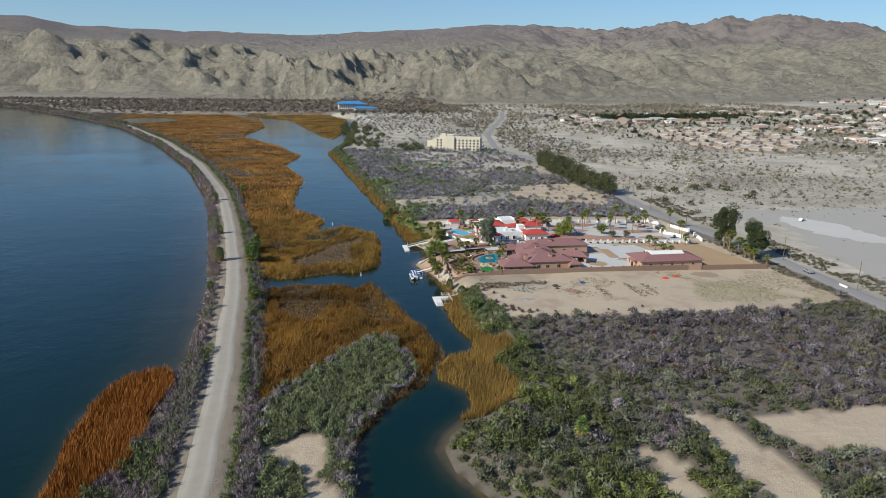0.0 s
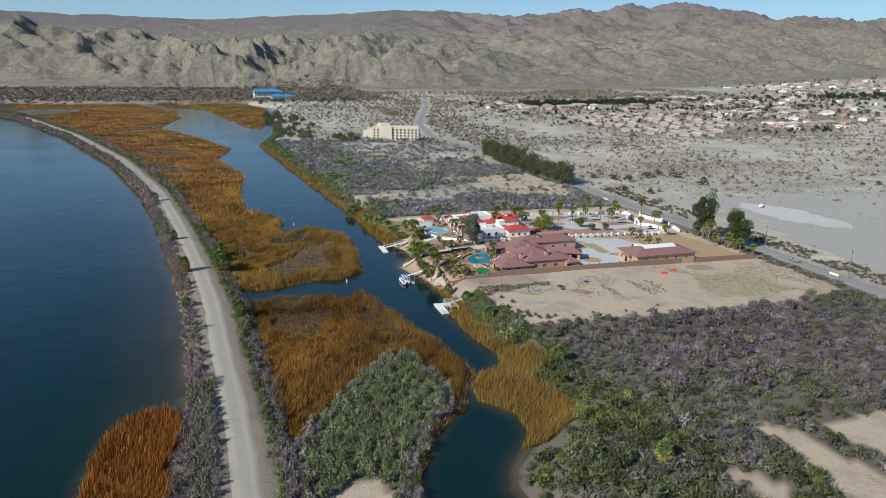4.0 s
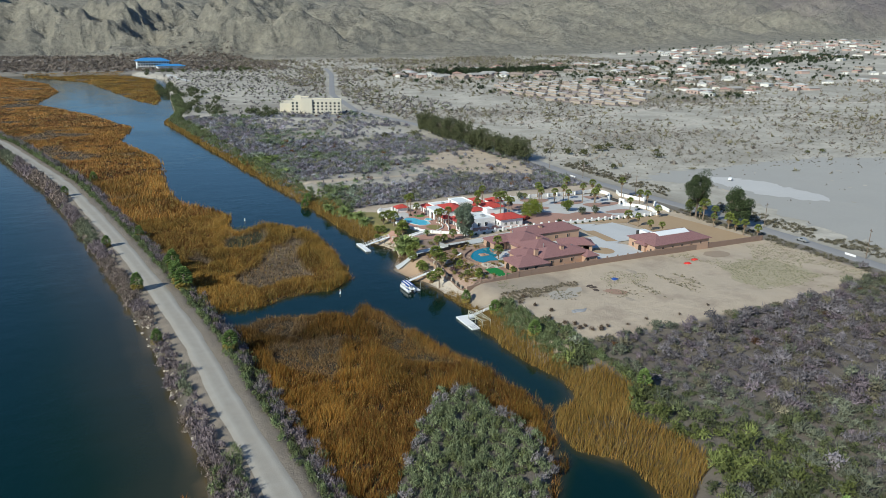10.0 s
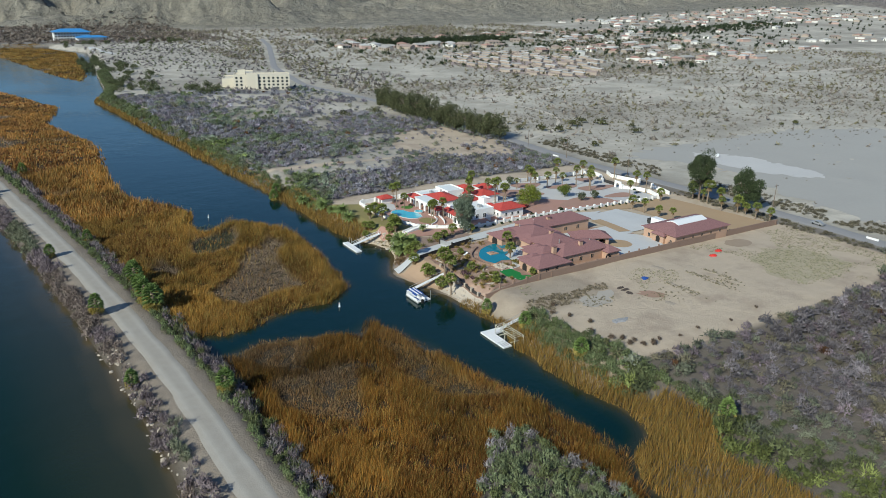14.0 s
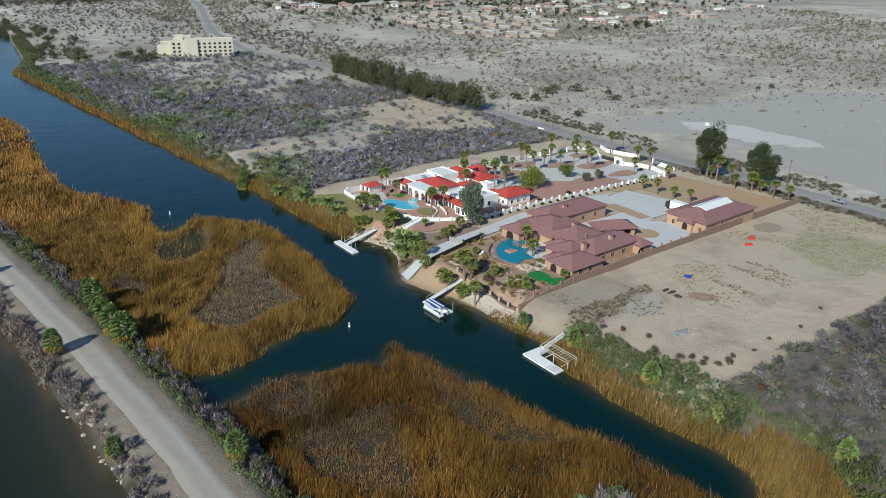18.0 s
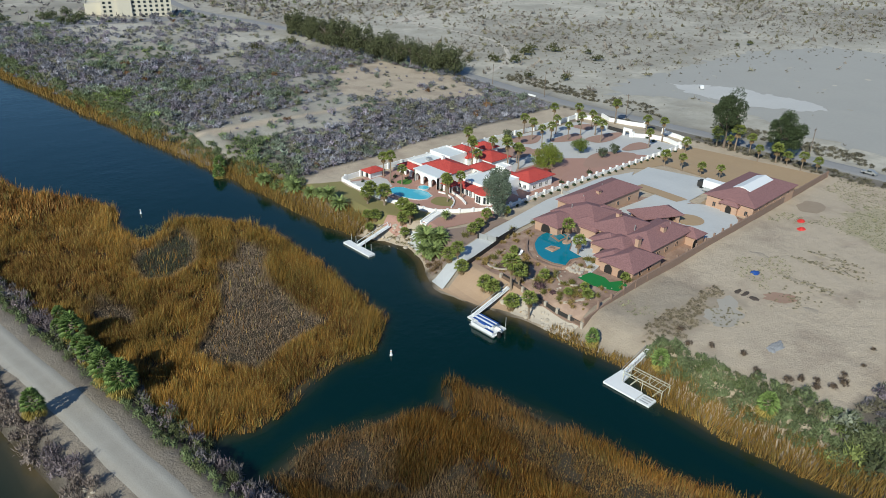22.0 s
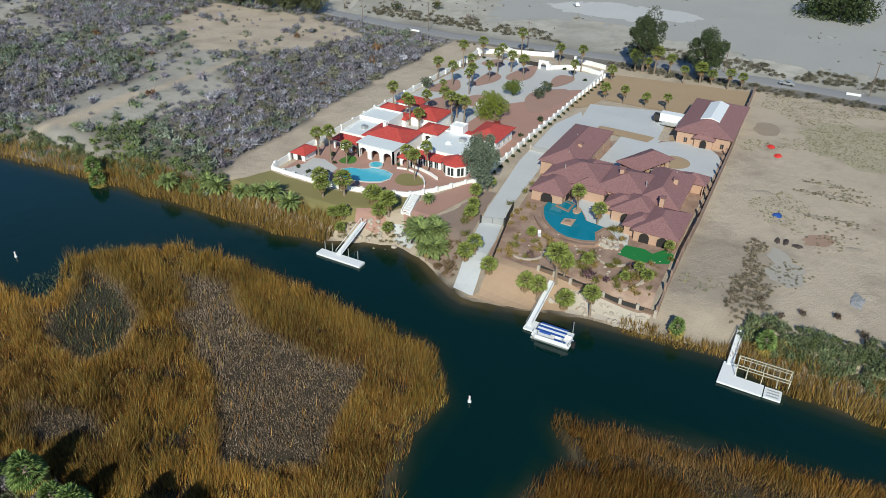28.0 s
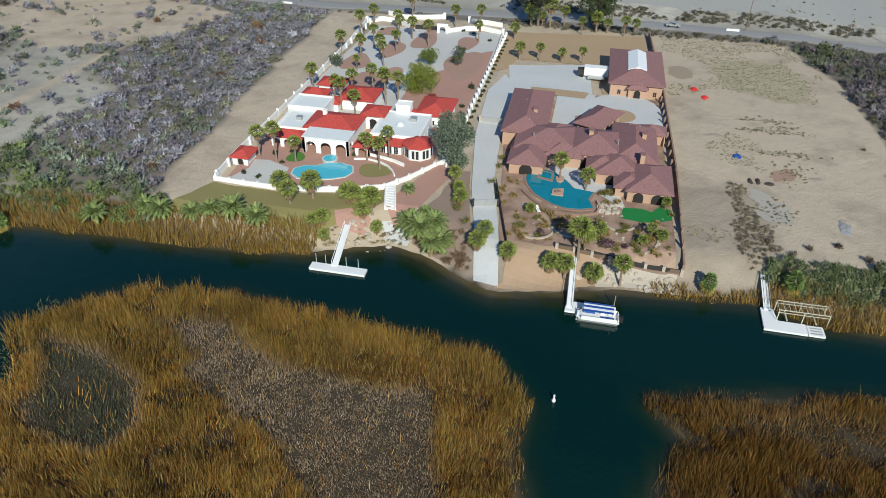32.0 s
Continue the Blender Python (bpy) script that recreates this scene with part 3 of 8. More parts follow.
keep = (s > 1.5) & (~bare(p[:, 0], p[:, 1]) | strays) & (rng.rand(len(p)) < np.where(gap < -0.33, 0.22, 0.95) * (1 - 0.7 * smooth(585, 620, p[:, 1] + 20 * gap) * smooth(70, 110, p[:, 0])))
p, s = p[keep], s[keep]
size = (0.7 + 1.9 * rng.rand(len(p)) ** 1.8) * np.where(p[:, 1] > 570, 1.3, 1.0)
# the blue lift puts the thicket's skylit shade into the leaf colour
scatter("scrub", "grey thorn scrub along the river flat", "scrub", p, size, size * rng.uniform(0.7, 1.1, len(p)), pick_colours(rng, p[:, 0], p[:, 1], 0.6 * (1 - smooth(3, 30, s)) - 0.10) * np.array([1.14, 1.24, 1.40]), SMALL_BUSH, rng)

# bushes on the scrub hump by the channel
p = jittered(rng, -20, 34, 60, 228, 1.7)
d = signed(p[:, 0], p[:, 1], SCRUB_S)
keep = (d > -0.5) & ~bare(p[:, 0], p[:, 1]) & (rng.rand(len(p)) > 0.05)
p, d = p[keep], d[keep]
size = rng.uniform(0.9, 1.9, len(p))
c = np.where(((d < 3.0) & (rng.rand(len(p)) < 0.45))[:, None], GREY * 1.4, np.where((rng.rand(len(p)) < 0.8)[:, None], SAGE * np.array([1.02, 1.12, 0.88]), GREEN)) * rng.uniform(0.75, 1.25, (len(p), 1))
scatter("scrub", "grey-green willow bushes beside the channel", "scrub", p, size, size * 1.35, c, BUSH + TWIGGY[:3], rng)

# hedges of bushes along both sides of the levee
q, nrm = along(LEVEE[1:], 1.0)
spots, cols, sizes = [], [], []
for lo, hi, every, kind in ((-7.6, -5.9, 1, 'green'), (-12.0, -8.2, 1, 'grey'), (-11.0, -8.4, 1, 'grey'), (5.9, 8.5, 1, 'mixed'), (7.5, 10.5, 1, 'mixed')):
    n = len(q)
    here = q + nrm * rng.uniform(lo, hi, (n, 1)) + rng.uniform(-0.5, 0.5, (n, 2))
    stones = (here[:, 1] > 238) & (here[:, 1] < 300) & (kind == 'mixed')
    keep = (rng.rand(n) < np.where(stones, 0.5, 0.86)) & (here[:, 1] > 70) & ((here[:, 1] < 900) | (rng.rand(n) < 0.45))
    if kind == 'green':
        c = np.where((rng.rand(n) < 0.7)[:, None], SAGE * np.array([0.95, 1.1, 0.75]), GREEN)
    elif kind == 'grey':
        c = np.where((rng.rand(n) < 0.3 + 0.4 * (wave_noise(here[:, 0], here[:, 1], 40, 3, 2) > 0))[:, None], LILAC * 1.1, np.where((rng.rand(n) < 0.5)[:, None], GREY, GREEN))
    else:
        g = wave_noise(here[:, 0], here[:, 1], 25, 13, 2)
        c = np.where((g > 0.15)[:, None], SAGE, np.where((g > -0.2)[:, None], LILAC, GREY * np.array([1.2, 1.05, 0.9])))
    spots.append(here[keep])
    cols.append((c * rng.uniform(0.75, 1.3, (n, 1)))[keep])
    sizes.append((rng.uniform(0.7, 1.25, n) * {'grey': 1.5, 'green': 1.05, 'mixed': 1.45}[kind])[keep])
p, c, size = np.concatenate(spots), np.concatenate(cols), np.concatenate(sizes)
shelf = jittered(rng, -49, -32, 92, 216, 1.5)
shelf = shelf[(signed(shelf[:, 0], shelf[:, 1], WEST_SHELF) > 0.2) & (rng.rand(len(shelf)) < 0.9)]
g = wave_noise(shelf[:, 0], shelf[:, 1], 14, 19, 2)
p, size = np.concatenate([p, shelf]), np.concatenate([size, rng.uniform(0.8, 1.7, len(shelf))])
c = np.concatenate([c, np.where((g > 0.12)[:, None], SAGE * np.array([0.9, 1.0, 0.7]), np.where((g > -0.25)[:, None], LILAC, GREY)) * rng.uniform(0.75, 1.25, (len(shelf), 1))])
near = p[:, 1] < 470
scatter("levee_bushes", "grey-lilac and green bushes on the levee's sides", "bushes", p[near], size[near], size[near] * 1.5, c[near], BUSH + TWIGGY, rng)
scatter("levee_bushes", "far bushes on the levee's sides", "bushes", p[~near], size[~near] * (1.3 + smooth(800, 1500, p[~near][:, 1])), size[~near] * (1.9 + smooth(800, 1500, p[~near][:, 1])), c[~near], SMALL_BUSH, rng)

# sparse desert bushes east of the road and towards the hills
p = jittered(rng, 228, 1100, 150, 1700, 5.0)
n1 = wave_noise(p[:, 0], p[:, 1], 120, 41, 4)
flat = np.clip(np.exp(-((p[:, 0] - 370) / 170) ** 2 - ((p[:, 1] - 300) / 130) ** 2) * 1.6 + 0.5 * n1, 0, 1)
keep = (rng.rand(len(p)) < np.clip(0.4 + 0.9 * n1, 0.05, 0.85) * (1 - 0.97 * flat)) & ~bare(p[:, 0], p[:, 1])
p = p[keep]
size = (0.45 + 1.5 * rng.rand(len(p)) ** 2.3) * (1 + p[:, 1] / 1100)
c = np.where((rng.rand(len(p)) < 0.5)[:, None], OLIVE * 1.15, GREY * np.array([1.4, 1.35, 1.15])) * rng.uniform(0.7, 1.3, (len(p), 1))
scatter("desert_bushes", "scattered olive-grey desert bushes", "bushes", p, size, size * 0.8, c, TINY_BUSH, rng)
p = jittered(rng, 226, 640, 200, 760, 3.4)
n1 = wave_noise(p[:, 0], p[:, 1], 120, 41, 4) + 0.5 * wave_noise(p[:, 0], p[:, 1], 24, 43, 2)
playa = np.exp(-((p[:, 0] - 370) / 170) ** 2 - ((p[:, 1] - 300) / 130) ** 2)
p = p[(rng.rand(len(p)) < np.clip(0.35 + 0.9 * n1, 0.02, 0.8) * (1 - 0.95 * playa)) & ~bare(p[:, 0], p[:, 1])]
size = 0.3 + 0.7 * rng.rand(len(p)) ** 2
scatter("desert_weeds", "small grey-brown weeds on the desert flat", "weeds", p, size, size * 0.8, np.array([0.17, 0.15, 0.11]) * rng.uniform(0.6, 1.3, (len(p), 1)), TINY_BUSH, rng)
# the same between the road and the marsh
p = jittered(rng, 60, 330, 740, 1750, 8.0)
keep = (signed(p[:, 0], p[:, 1], EAST_LAND) > 2) & (rng.rand(len(p)) < np.clip(0.52 + 0.6 * wave_noise(p[:, 0], p[:, 1], 90, 47, 3), 0.06, 0.8)) & ~bare(p[:, 0], p[:, 1])
p = p[keep]
size = rng.uniform(1.0, 2.8, len(p))
c = np.where((rng.rand(len(p)) < 0.3)[:, None], GREEN, GREY * 1.05) * rng.uniform(0.7, 1.2, (len(p), 1))
scatter("desert_bushes", "far dark bushes on the river flat", "bushes", p, size, size * 0.8, c, TINY_BUSH, rng)
p = jittered(rng, -1100, 330, 1430, 1990, 10.0)
p = p[seg_distance(p[:, 0], p[:, 1], FAR_ROAD) > 13]
keep = (signed(p[:, 0], p[:, 1], EAST_LAND) > 2) & (rng.rand(len(p)) < 0.85)
p = p[keep]
size = rng.uniform(2.5, 6.5, len(p))
scatter("desert_bushes", "dark reddish thickets below the hills", "bushes", p, size, size * 0.55, np.array([0.16, 0.13, 0.105]) * rng.uniform(0.7, 1.4, (len(p), 1)), TINY_BUSH, rng)
# larger single bushes beside the road
p = np.array([(190, 604), (161, 598), (239, 450), (250, 434), (307, 455), (255, 490), (308, 488), (262, 480), (300, 500), (432, 419), (420, 422), (245, 500), (285, 492), (320, 470)], float)
size = np.array([6, 5, 4, 4.2, 5, 5.5, 6, 6, 5, 4, 3, 4, 6, 4.0])
scatter("roadside_bushes", "rounded olive bushes beside the road", "bushes", p, size, size * 0.75, np.array([0.075, 0.078, 0.03]) * rng.uniform(0.8, 1.2, (len(p), 1)), BUSH, rng)
# wet edge of the east bank: soft green bushes behind the reeds
q, nrm = along(EAST_BANK[13:38], 1.6)
spots = np.concatenate([q - nrm * rng.uniform(2.5, 9, (len(q), 1)) for _ in range(4)])
sy = spots[:, 1]
keep = (((sy < 262) & (sy > 217)) | (sy > 388)) & (rng.rand(len(spots)) < np.where(sy < 262, 0.95, 0.65))
p = spots[keep]
belt = jittered(rng, 44, 66, 196, 263, 1.5)
bs = signed(belt[:, 0], belt[:, 1], EAST_LAND)
p = np.concatenate([p, belt[(bs > np.interp(belt[:, 1], [196, 214, 222, 263], [12.5, 11.5, 4, 3])) & (bs < np.interp(belt[:, 1], [196, 225, 240, 263], [30, 24, 14, 8]) + 2 * wave_noise(belt[:, 0], belt[:, 1], 6, 3, 2))]])
size = rng.uniform(0.9, 1.8, len(p)) * (1 + smooth(420, 800, p[:, 1]) * 1.2)
c = np.where((rng.rand(len(p)) < 0.8)[:, None], SAGE * np.array([1.1, 1.15, 1.0]), np.where((rng.rand(len(p)) < 0.5)[:, None], GREEN, OLIVE * 1.1)) * rng.uniform(0.75, 1.25, (len(p), 1))
scatter("bank_bushes", "soft green bushes on the river bank", "bushes", p, size, size * 1.2, c * np.array([0.78, 0.84, 0.70]), BUSH, rng)


# dry brown growth on the bank beside the boat ramp
p = np.stack([rng.uniform(48, 60, 160), rng.uniform(316, 334, 160)], -1)
d = signed(p[:, 0], p[:, 1], EAST_LAND)
p = p[(d > 0.3) & (d < 7) & ((p[:, 1] > 319.5) | (p[:, 0] > 60))]
size = rng.uniform(0.6, 1.2, len(p))
q = np.stack([rng.uniform(52, 61, 150), rng.uniform(334, 353, 150)], -1)
d = signed(q[:, 0], q[:, 1], EAST_LAND)
q = q[(d > 0.2) & (d < 5) & (np.abs(q[:, 1] - 346.4) > 1.3)]
qs = rng.uniform(0.35, 0.8, len(q))
scatter("bank_brush", "olive weeds on the rocky bank by the dock", "brush", q, qs, qs * 0.9, np.array([0.19, 0.165, 0.075]) * rng.uniform(0.6, 1.3, (len(q), 1)), TWIGGY, rng)
scatter("bank_brush", "dry brown brush on the river bank", "brush", p, size, size * 1.1, np.array([0.17, 0.115, 0.06]) * rng.uniform(0.7, 1.3, (len(p), 1)), TWIGGY, rng)


# ---- reeds ----
def reeds(name, label, spots, height, width, colours, rng, lean=0.22):
    """Single blades: thin upright triangles."""
    n = len(spots)
    z = np.maximum(ground_quick(spots[:, 0], spots[:, 1]), -0.3)
    a = rng.uniform(0, 3.1416, n)
    side = np.stack([np.cos(a), np.sin(a), 0 * a], -1) * (width * 0.5)[:, None]
    base = np.stack([spots[:, 0], spots[:, 1], z], -1)
    wx_, wy_ = (wave_noise(spots[:, 0], spots[:, 1], 5.5, k, 2) * 0.28 for k in (61, 62))
    tip = base + np.stack([rng.normal(0, lean, n) + 0.1 + wx_, rng.normal(0, lean, n) + wy_, np.ones(n)], -1) * height[:, None]
    v = np.stack([base - side, base + side, tip], 1).reshape(-1, 3)
    c = np.repeat(np.concatenate([colours, np.ones((n, 1))], 1), 3, 0)
    return tagged(mesh_np(name, v, np.arange(3 * n).reshape(-1, 3), REED, leaf=c), label, "reeds", kind="stuff")


GOLD, TAN, BROWN, ASH, RED = (np.array(c) for c in ((0.285, 0.152, 0.030), (0.30, 0.205, 0.066), (0.120, 0.056, 0.014), (0.215, 0.162, 0.112), (0.235, 0.085, 0.016)))
ASHY = ([(23, 371), (26, 361), (19, 345), (17, 330), (18, 320), (12, 317), (2, 315), (-5, 311), (-10, 326), (2, 342), (13, 358)], [(16, 393), (14, 376), (9, 366), (0, 360), (-6, 364), (-5, 376), (3, 385)],
        [(27, 276), (33, 262), (37, 246), (34, 230), (22, 238), (14, 256), (20, 270)], [(-11, 268), (8, 267), (3, 250), (-3, 240), (-14, 256)], [(-16, 345), (-12, 352), (-17, 366), (-22, 356)])


def reed_bed(name, label, poly, box, per_m2, width, tall, rng, skip=None, seed=1, tint=(1.0, 1.0, 1.0), pale=1.0):
    n = int((box[1] - box[0]) * (box[3] - box[2]) * per_m2)
    p = np.stack([rng.uniform(box[0], box[1], n), rng.uniform(box[2], box[3], n)], -1)
    x, y = p[:, 0], p[:, 1]
    d = signed(x, y, poly) + 1.6 * wave_noise(x, y, 6, seed, 3)
    keep = (d > 0.5) | ((d > -1.8) & (rng.rand(n) < 0.25))
    if skip is not None:
        keep &= ~inside(x, y, skip)
    keep &= seg_distance(x, y, LEVEE) > 10.5
    keep &= (y < 1000) | (ground_quick(x, y) > -0.5)
    p, d = p[keep], d[keep]
    x, y = p[:, 0], p[:, 1]
    big, mid = wave_noise(x, y, 34, seed + 2, 3), wave_noise(x, y, 9, seed + 7, 3)
    blot = np.max([signed(x + 2.5 * mid, y - 2.5 * mid, a) for a in ASHY], 0) / 6 + 0.15
    ash = np.maximum(smooth(-0.05, 0.5, blot + 0.35 * big + 0.45 * mid) * smooth(1.5, 5, d), smooth(0.2, 0.5, big + 0.25 * mid - 0.1))
    ash = np.where(rng.rand(len(p)) < 0.985, ash, 0)
    tuft = wave_noise(x, y, 2.8, seed + 11, 2)
    h = tall * (1 - 0.72 * ash) * rng.uniform(0.45, 1.0, len(p)) * (1 + 0.4 * mid + 0.55 * tuft) * (1 + 0.1 * (1 - smooth(1.5, 6, d)))
    t = np.clip(0.45 + 0.3 * (1 - smooth(1, 7, d)) + 0.9 * mid + 0.8 * big + 0.5 * tuft + rng.normal(0, 0.25, len(p)), 0, 1)[:, None]
    c = BROWN * (1 - t) + GOLD * t
    c = np.where((rng.rand(len(p)) < 0.22)[:, None], TAN, c)
    c = np.where((rng.rand(len(p)) < 0.14)[:, None], np.array([0.17, 0.15, 0.04]), c)
    hue = wave_noise(x, y, 17, seed + 21, 3)[:, None]
    # the y band halves the tip's colour: shade seen down between blades, painted in
    c = c * (1 + 0.55 * np.clip(hue, -0.6, 0.8)) * np.where(hue < -0.15, np.array([0.95, 1.0, 1.0]), 1.0) * np.array(tint) * (1 - 0.50 * smooth(246, 268, y) * (1 - smooth(288, 296, y)))[:, None]
    ash = ash * pale
    wet = (np.maximum(smooth(-0.5, 3, signed(x, y, ASHY[1])), 1.6 * smooth(-3, 3, signed(x, y, ASHY[2]))) * ash)[:, None]
    c = c * (1 - ash[:, None]) + (ASH * (1 - wet) + np.array([0.068, 0.072, 0.045]) * wet) * rng.uniform(0.6, 1.4, (len(p), 1)) * ash[:, None]
    thin = rng.rand(len(p)) > np.maximum(0.35 * ash, 0.75 * smooth(0.12, 0.4, -tuft))
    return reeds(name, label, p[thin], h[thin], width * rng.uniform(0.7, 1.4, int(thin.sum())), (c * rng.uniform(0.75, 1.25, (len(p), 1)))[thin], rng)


reed_bed("reed_bed", "golden-brown dry reeds on a low island", ISLAND_N, (-42, 36, 296, 420), 48, 0.115, 2.35, rng, seed=3, tint=(1.16, 1.14, 1.12))
reed_bed("reed_bed", "golden-brown dry reeds between levee and channel", ISLAND_S, (-22, 40, 150, 290), 43, 0.12, 2.35, rng, skip=SCRUB_S, seed=9, tint=(1.0, 0.89, 0.80), pale=0.45)
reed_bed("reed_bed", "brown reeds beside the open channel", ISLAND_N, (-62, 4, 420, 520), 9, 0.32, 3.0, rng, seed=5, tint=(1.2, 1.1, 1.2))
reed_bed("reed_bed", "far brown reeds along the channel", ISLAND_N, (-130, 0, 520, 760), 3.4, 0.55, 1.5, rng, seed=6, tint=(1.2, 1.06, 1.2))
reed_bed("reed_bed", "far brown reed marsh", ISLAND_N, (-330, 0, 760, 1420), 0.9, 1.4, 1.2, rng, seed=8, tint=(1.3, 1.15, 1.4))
reed_bed("reed_bed", "far brown reed tongue", TONGUE, (-130, 80, 920, 1420), 0.9, 1.4, 1.2, rng, seed=4)
# sparse green water plants off the island's north shore
n = 3000
p = np.stack([rng.uniform(-10, 26, n), rng.uniform(384, 402, n)], -1)
p = p[(np.hypot((p[:, 0] - 7) / 17, (p[:, 1] - 391) / 8) + 0.5 * wave_noise(p[:, 0], p[:, 1], 6, 3, 2) < 0.9)]
reeds("water_plants", "sparse grey-green water plants in the shallows", p, rng.uniform(0.5, 1.1, len(p)), rng.uniform(0.15, 0.3, len(p)), np.array([0.10, 0.115, 0.065]) * rng.uniform(0.7, 1.3, (len(p), 1)), rng, 0.6)
# the fringe of reeds under the east bank
n = 420000
p = np.stack([rng.uniform(15, 62, n), rng.uniform(120, 790, n)], -1)
s = signed(p[:, 0], p[:, 1], EAST_LAND) + 1.3 * wave_noise(p[:, 0], p[:, 1], 7, 4, 2)
y = p[:, 1]
lim = np.where(y < 215, 12.0 * smooth(160, 172, y), np.where(y < 262, 4.5, np.where(y < 284, 1.2 * (np.abs(y - 273) > 4), np.where(y < 352, -9, np.where(y < 420, 6.0, 5.0)))))
keep = (s > -2.2) & (s < lim) & (rng.rand(n) < np.where(y < 430, 1.0, 0.45)) & (y > 163)
p = p[keep]
t = rng.rand(len(p), 1)
c = 0.84 * (GOLD * t + TAN * (1 - t)) * np.where((rng.rand(len(p)) < 0.2)[:, None], np.array([0.7, 0.85, 0.8]), 1.0) * rng.uniform(0.75, 1.2, (len(p), 1))
far_scale = 1 + 1.6 * smooth(430, 620, p[:, 1])
reeds("reed_fringe", "tall golden reeds along the east bank", p, rng.uniform(1.6, 2.9, len(p)) * np.where((p[:, 1] > 263) & (p[:, 1] < 290), 0.55, 1.0), 0.14 * far_scale * rng.uniform(0.7, 1.4, len(p)), c, rng)
# rusty reeds in the shallows west of the levee
p = np.stack([rng.uniform(-60, -38, 42000), rng.uniform(92, 212, 42000)], -1)
p = p[signed(p[:, 0], p[:, 1], RUSTY) + 1.5 * wave_noise(p[:, 0], p[:, 1], 5, 7, 2) + 4.5 * wave_noise(p[:, 0], p[:, 1], 16, 12, 2) > 0]
c = (RED * rng.uniform(0.7, 1.3, (len(p), 1)) + GOLD * 0.25 * rng.rand(len(p), 1))
reeds("reed_bed", "rusty orange reeds in the river shallows", p, rng.uniform(1.8, 3.4, len(p)), rng.uniform(0.16, 0.3, len(p)), c, rng)

# ---- building kit ----
class Solid:
    """Collects faces of one part, in world metres."""

    def __init__(self):
        self.v, self.f = [], []

    def add(self, verts, faces):
        k = len(self.v)
        self.v += [tuple(p) for p in verts]
        self.f += [tuple(i + k for i in f) for f in faces]
        return self

    def box(self, x0, x1, y0, y1, z0, z1):
        return self.prism([(x0, y0), (x1, y0), (x1, y1), (x0, y1)], z0, z1)

    def prism(self, poly, z0, z1, shrink=0.0):
        n = len(poly)
        cx, cy = sum(p[0] for p in poly) / n, sum(p[1] for p in poly) / n
        if sum(a[0] * b[1] - b[0] * a[1] for a, b in zip(poly, list(poly[1:]) + [poly[0]])) < 0:
            poly = list(poly)[::-1]
        low = [(x, y, z0) for x, y in poly]
        high = [(x + (cx - x) * shrink, y + (cy - y) * shrink, z1) for x, y in poly]
        return self.add(low + high, [tuple(range(n))[::-1], tuple(range(n, 2 * n))] + [(i, (i + 1) % n, n + (i + 1) % n, n + i) for i in range(n)])

    def hip(self, x0, x1, y0, y1, z, h, thick=0.18, gable=False):
        """A hipped roof over a rectangle, its ridge along the longer side; gable: upright ends."""
        w, d = x1 - x0, y1 - y0
        if w >= d:
            r = 0 if gable else d / 2
            ridge = [(x0 + r, y0 + d / 2, z + h), (x1 - r, y0 + d / 2, z + h)]
            faces = [(4, 5, 9, 8), (6, 7, 8, 9), (5, 6, 9), (7, 4, 8)]
        else:
            r = 0 if gable else w / 2
            ridge = [(x0 + w / 2, y0 + r, z + h), (x0 + w / 2, y1 - r, z + h)]
            faces = [(5, 6, 9, 8), (7, 4, 8, 9), (4, 5, 8), (6, 7, 9)]
        c = [(x0, y0), (x1, y0), (x1, y1), (x0, y1)]
        v = [(x, y, z - thick) for x, y in c] + [(x, y, z) for x, y in c] + ridge
        return self.add(v, faces + [(3, 2, 1, 0)] + [(i, (i + 1) % 4, 4 + (i + 1) % 4, 4 + i) for i in range(4)])

    def cone(self, x, y, z0, z1, r0, r1, n=8, phase=0.0):
        a = [phase + 2 * math.pi * i / n for i in range(n)]
        v = [(x + r0 * math.cos(t), y + r0 * math.sin(t), z0) for t in a] + [(x + r1 * math.cos(t), y + r1 * math.sin(t), z1) for t in a]
        return self.add(v, [tuple(range(n))[::-1], tuple(range(n, 2 * n))] + [(i, (i + 1) % n, n + (i + 1) % n, n + i) for i in range(n)])

    def beam(self, a, b, w, h=None):
        """A bar of square section from a to b."""
        a, b = Vector(a), Vector(b)
        h = h or w
        d = (b - a).normalized()
        s = d.cross(Vector((0, 0, 1)) if abs(d.z) < 0.95 else Vector((1, 0, 0))).normalized() * w / 2
        u = s.cross(d).normalized() * h / 2
        v = [p + k * s + m * u for p in (a, b) for k, m in ((-1, -1), (1, -1), (1, 1), (-1, 1))]
        return self.add(v, [(3, 2, 1, 0), (4, 5, 6, 7)] + [(i, (i + 1) % 4, 4 + (i + 1) % 4, 4 + i) for i in range(4)])

    def arch_wall(self, a, b, z0, z1, thick, bays, opening, spring):
        """A wall from a to b with round-headed openings that go through it."""
        a, b = Vector((*a, 0)), Vector((*b, 0))
        run = (b - a).length
        d = (b - a) / run
        nrm = Vector((-d.y, d.x, 0)) * thick
        step = run / bays
        for k in range(bays):
            m, r = (k + 0.5) * step, opening / 2
            l0, l1 = k * step, (k + 1) * step
            arc = [(m - r, z0)] + [(m - r * math.cos(math.pi * i / 10), z0 + spring + r * math.sin(math.pi * i / 10)) for i in range(11)] + [(m + r, z0)]
            outer = [(l0, z0)] + [(l0 + (l1 - l0) * i / 10, z1) for i in range(11)] + [(l1, z0)]
            n = len(arc)
            pts = []
            for off in (Vector((0, 0, 0)), nrm):
                for s, z in arc + outer:
                    p = a + d * s + off
                    pts.append((p.x, p.y, z))
            f = []
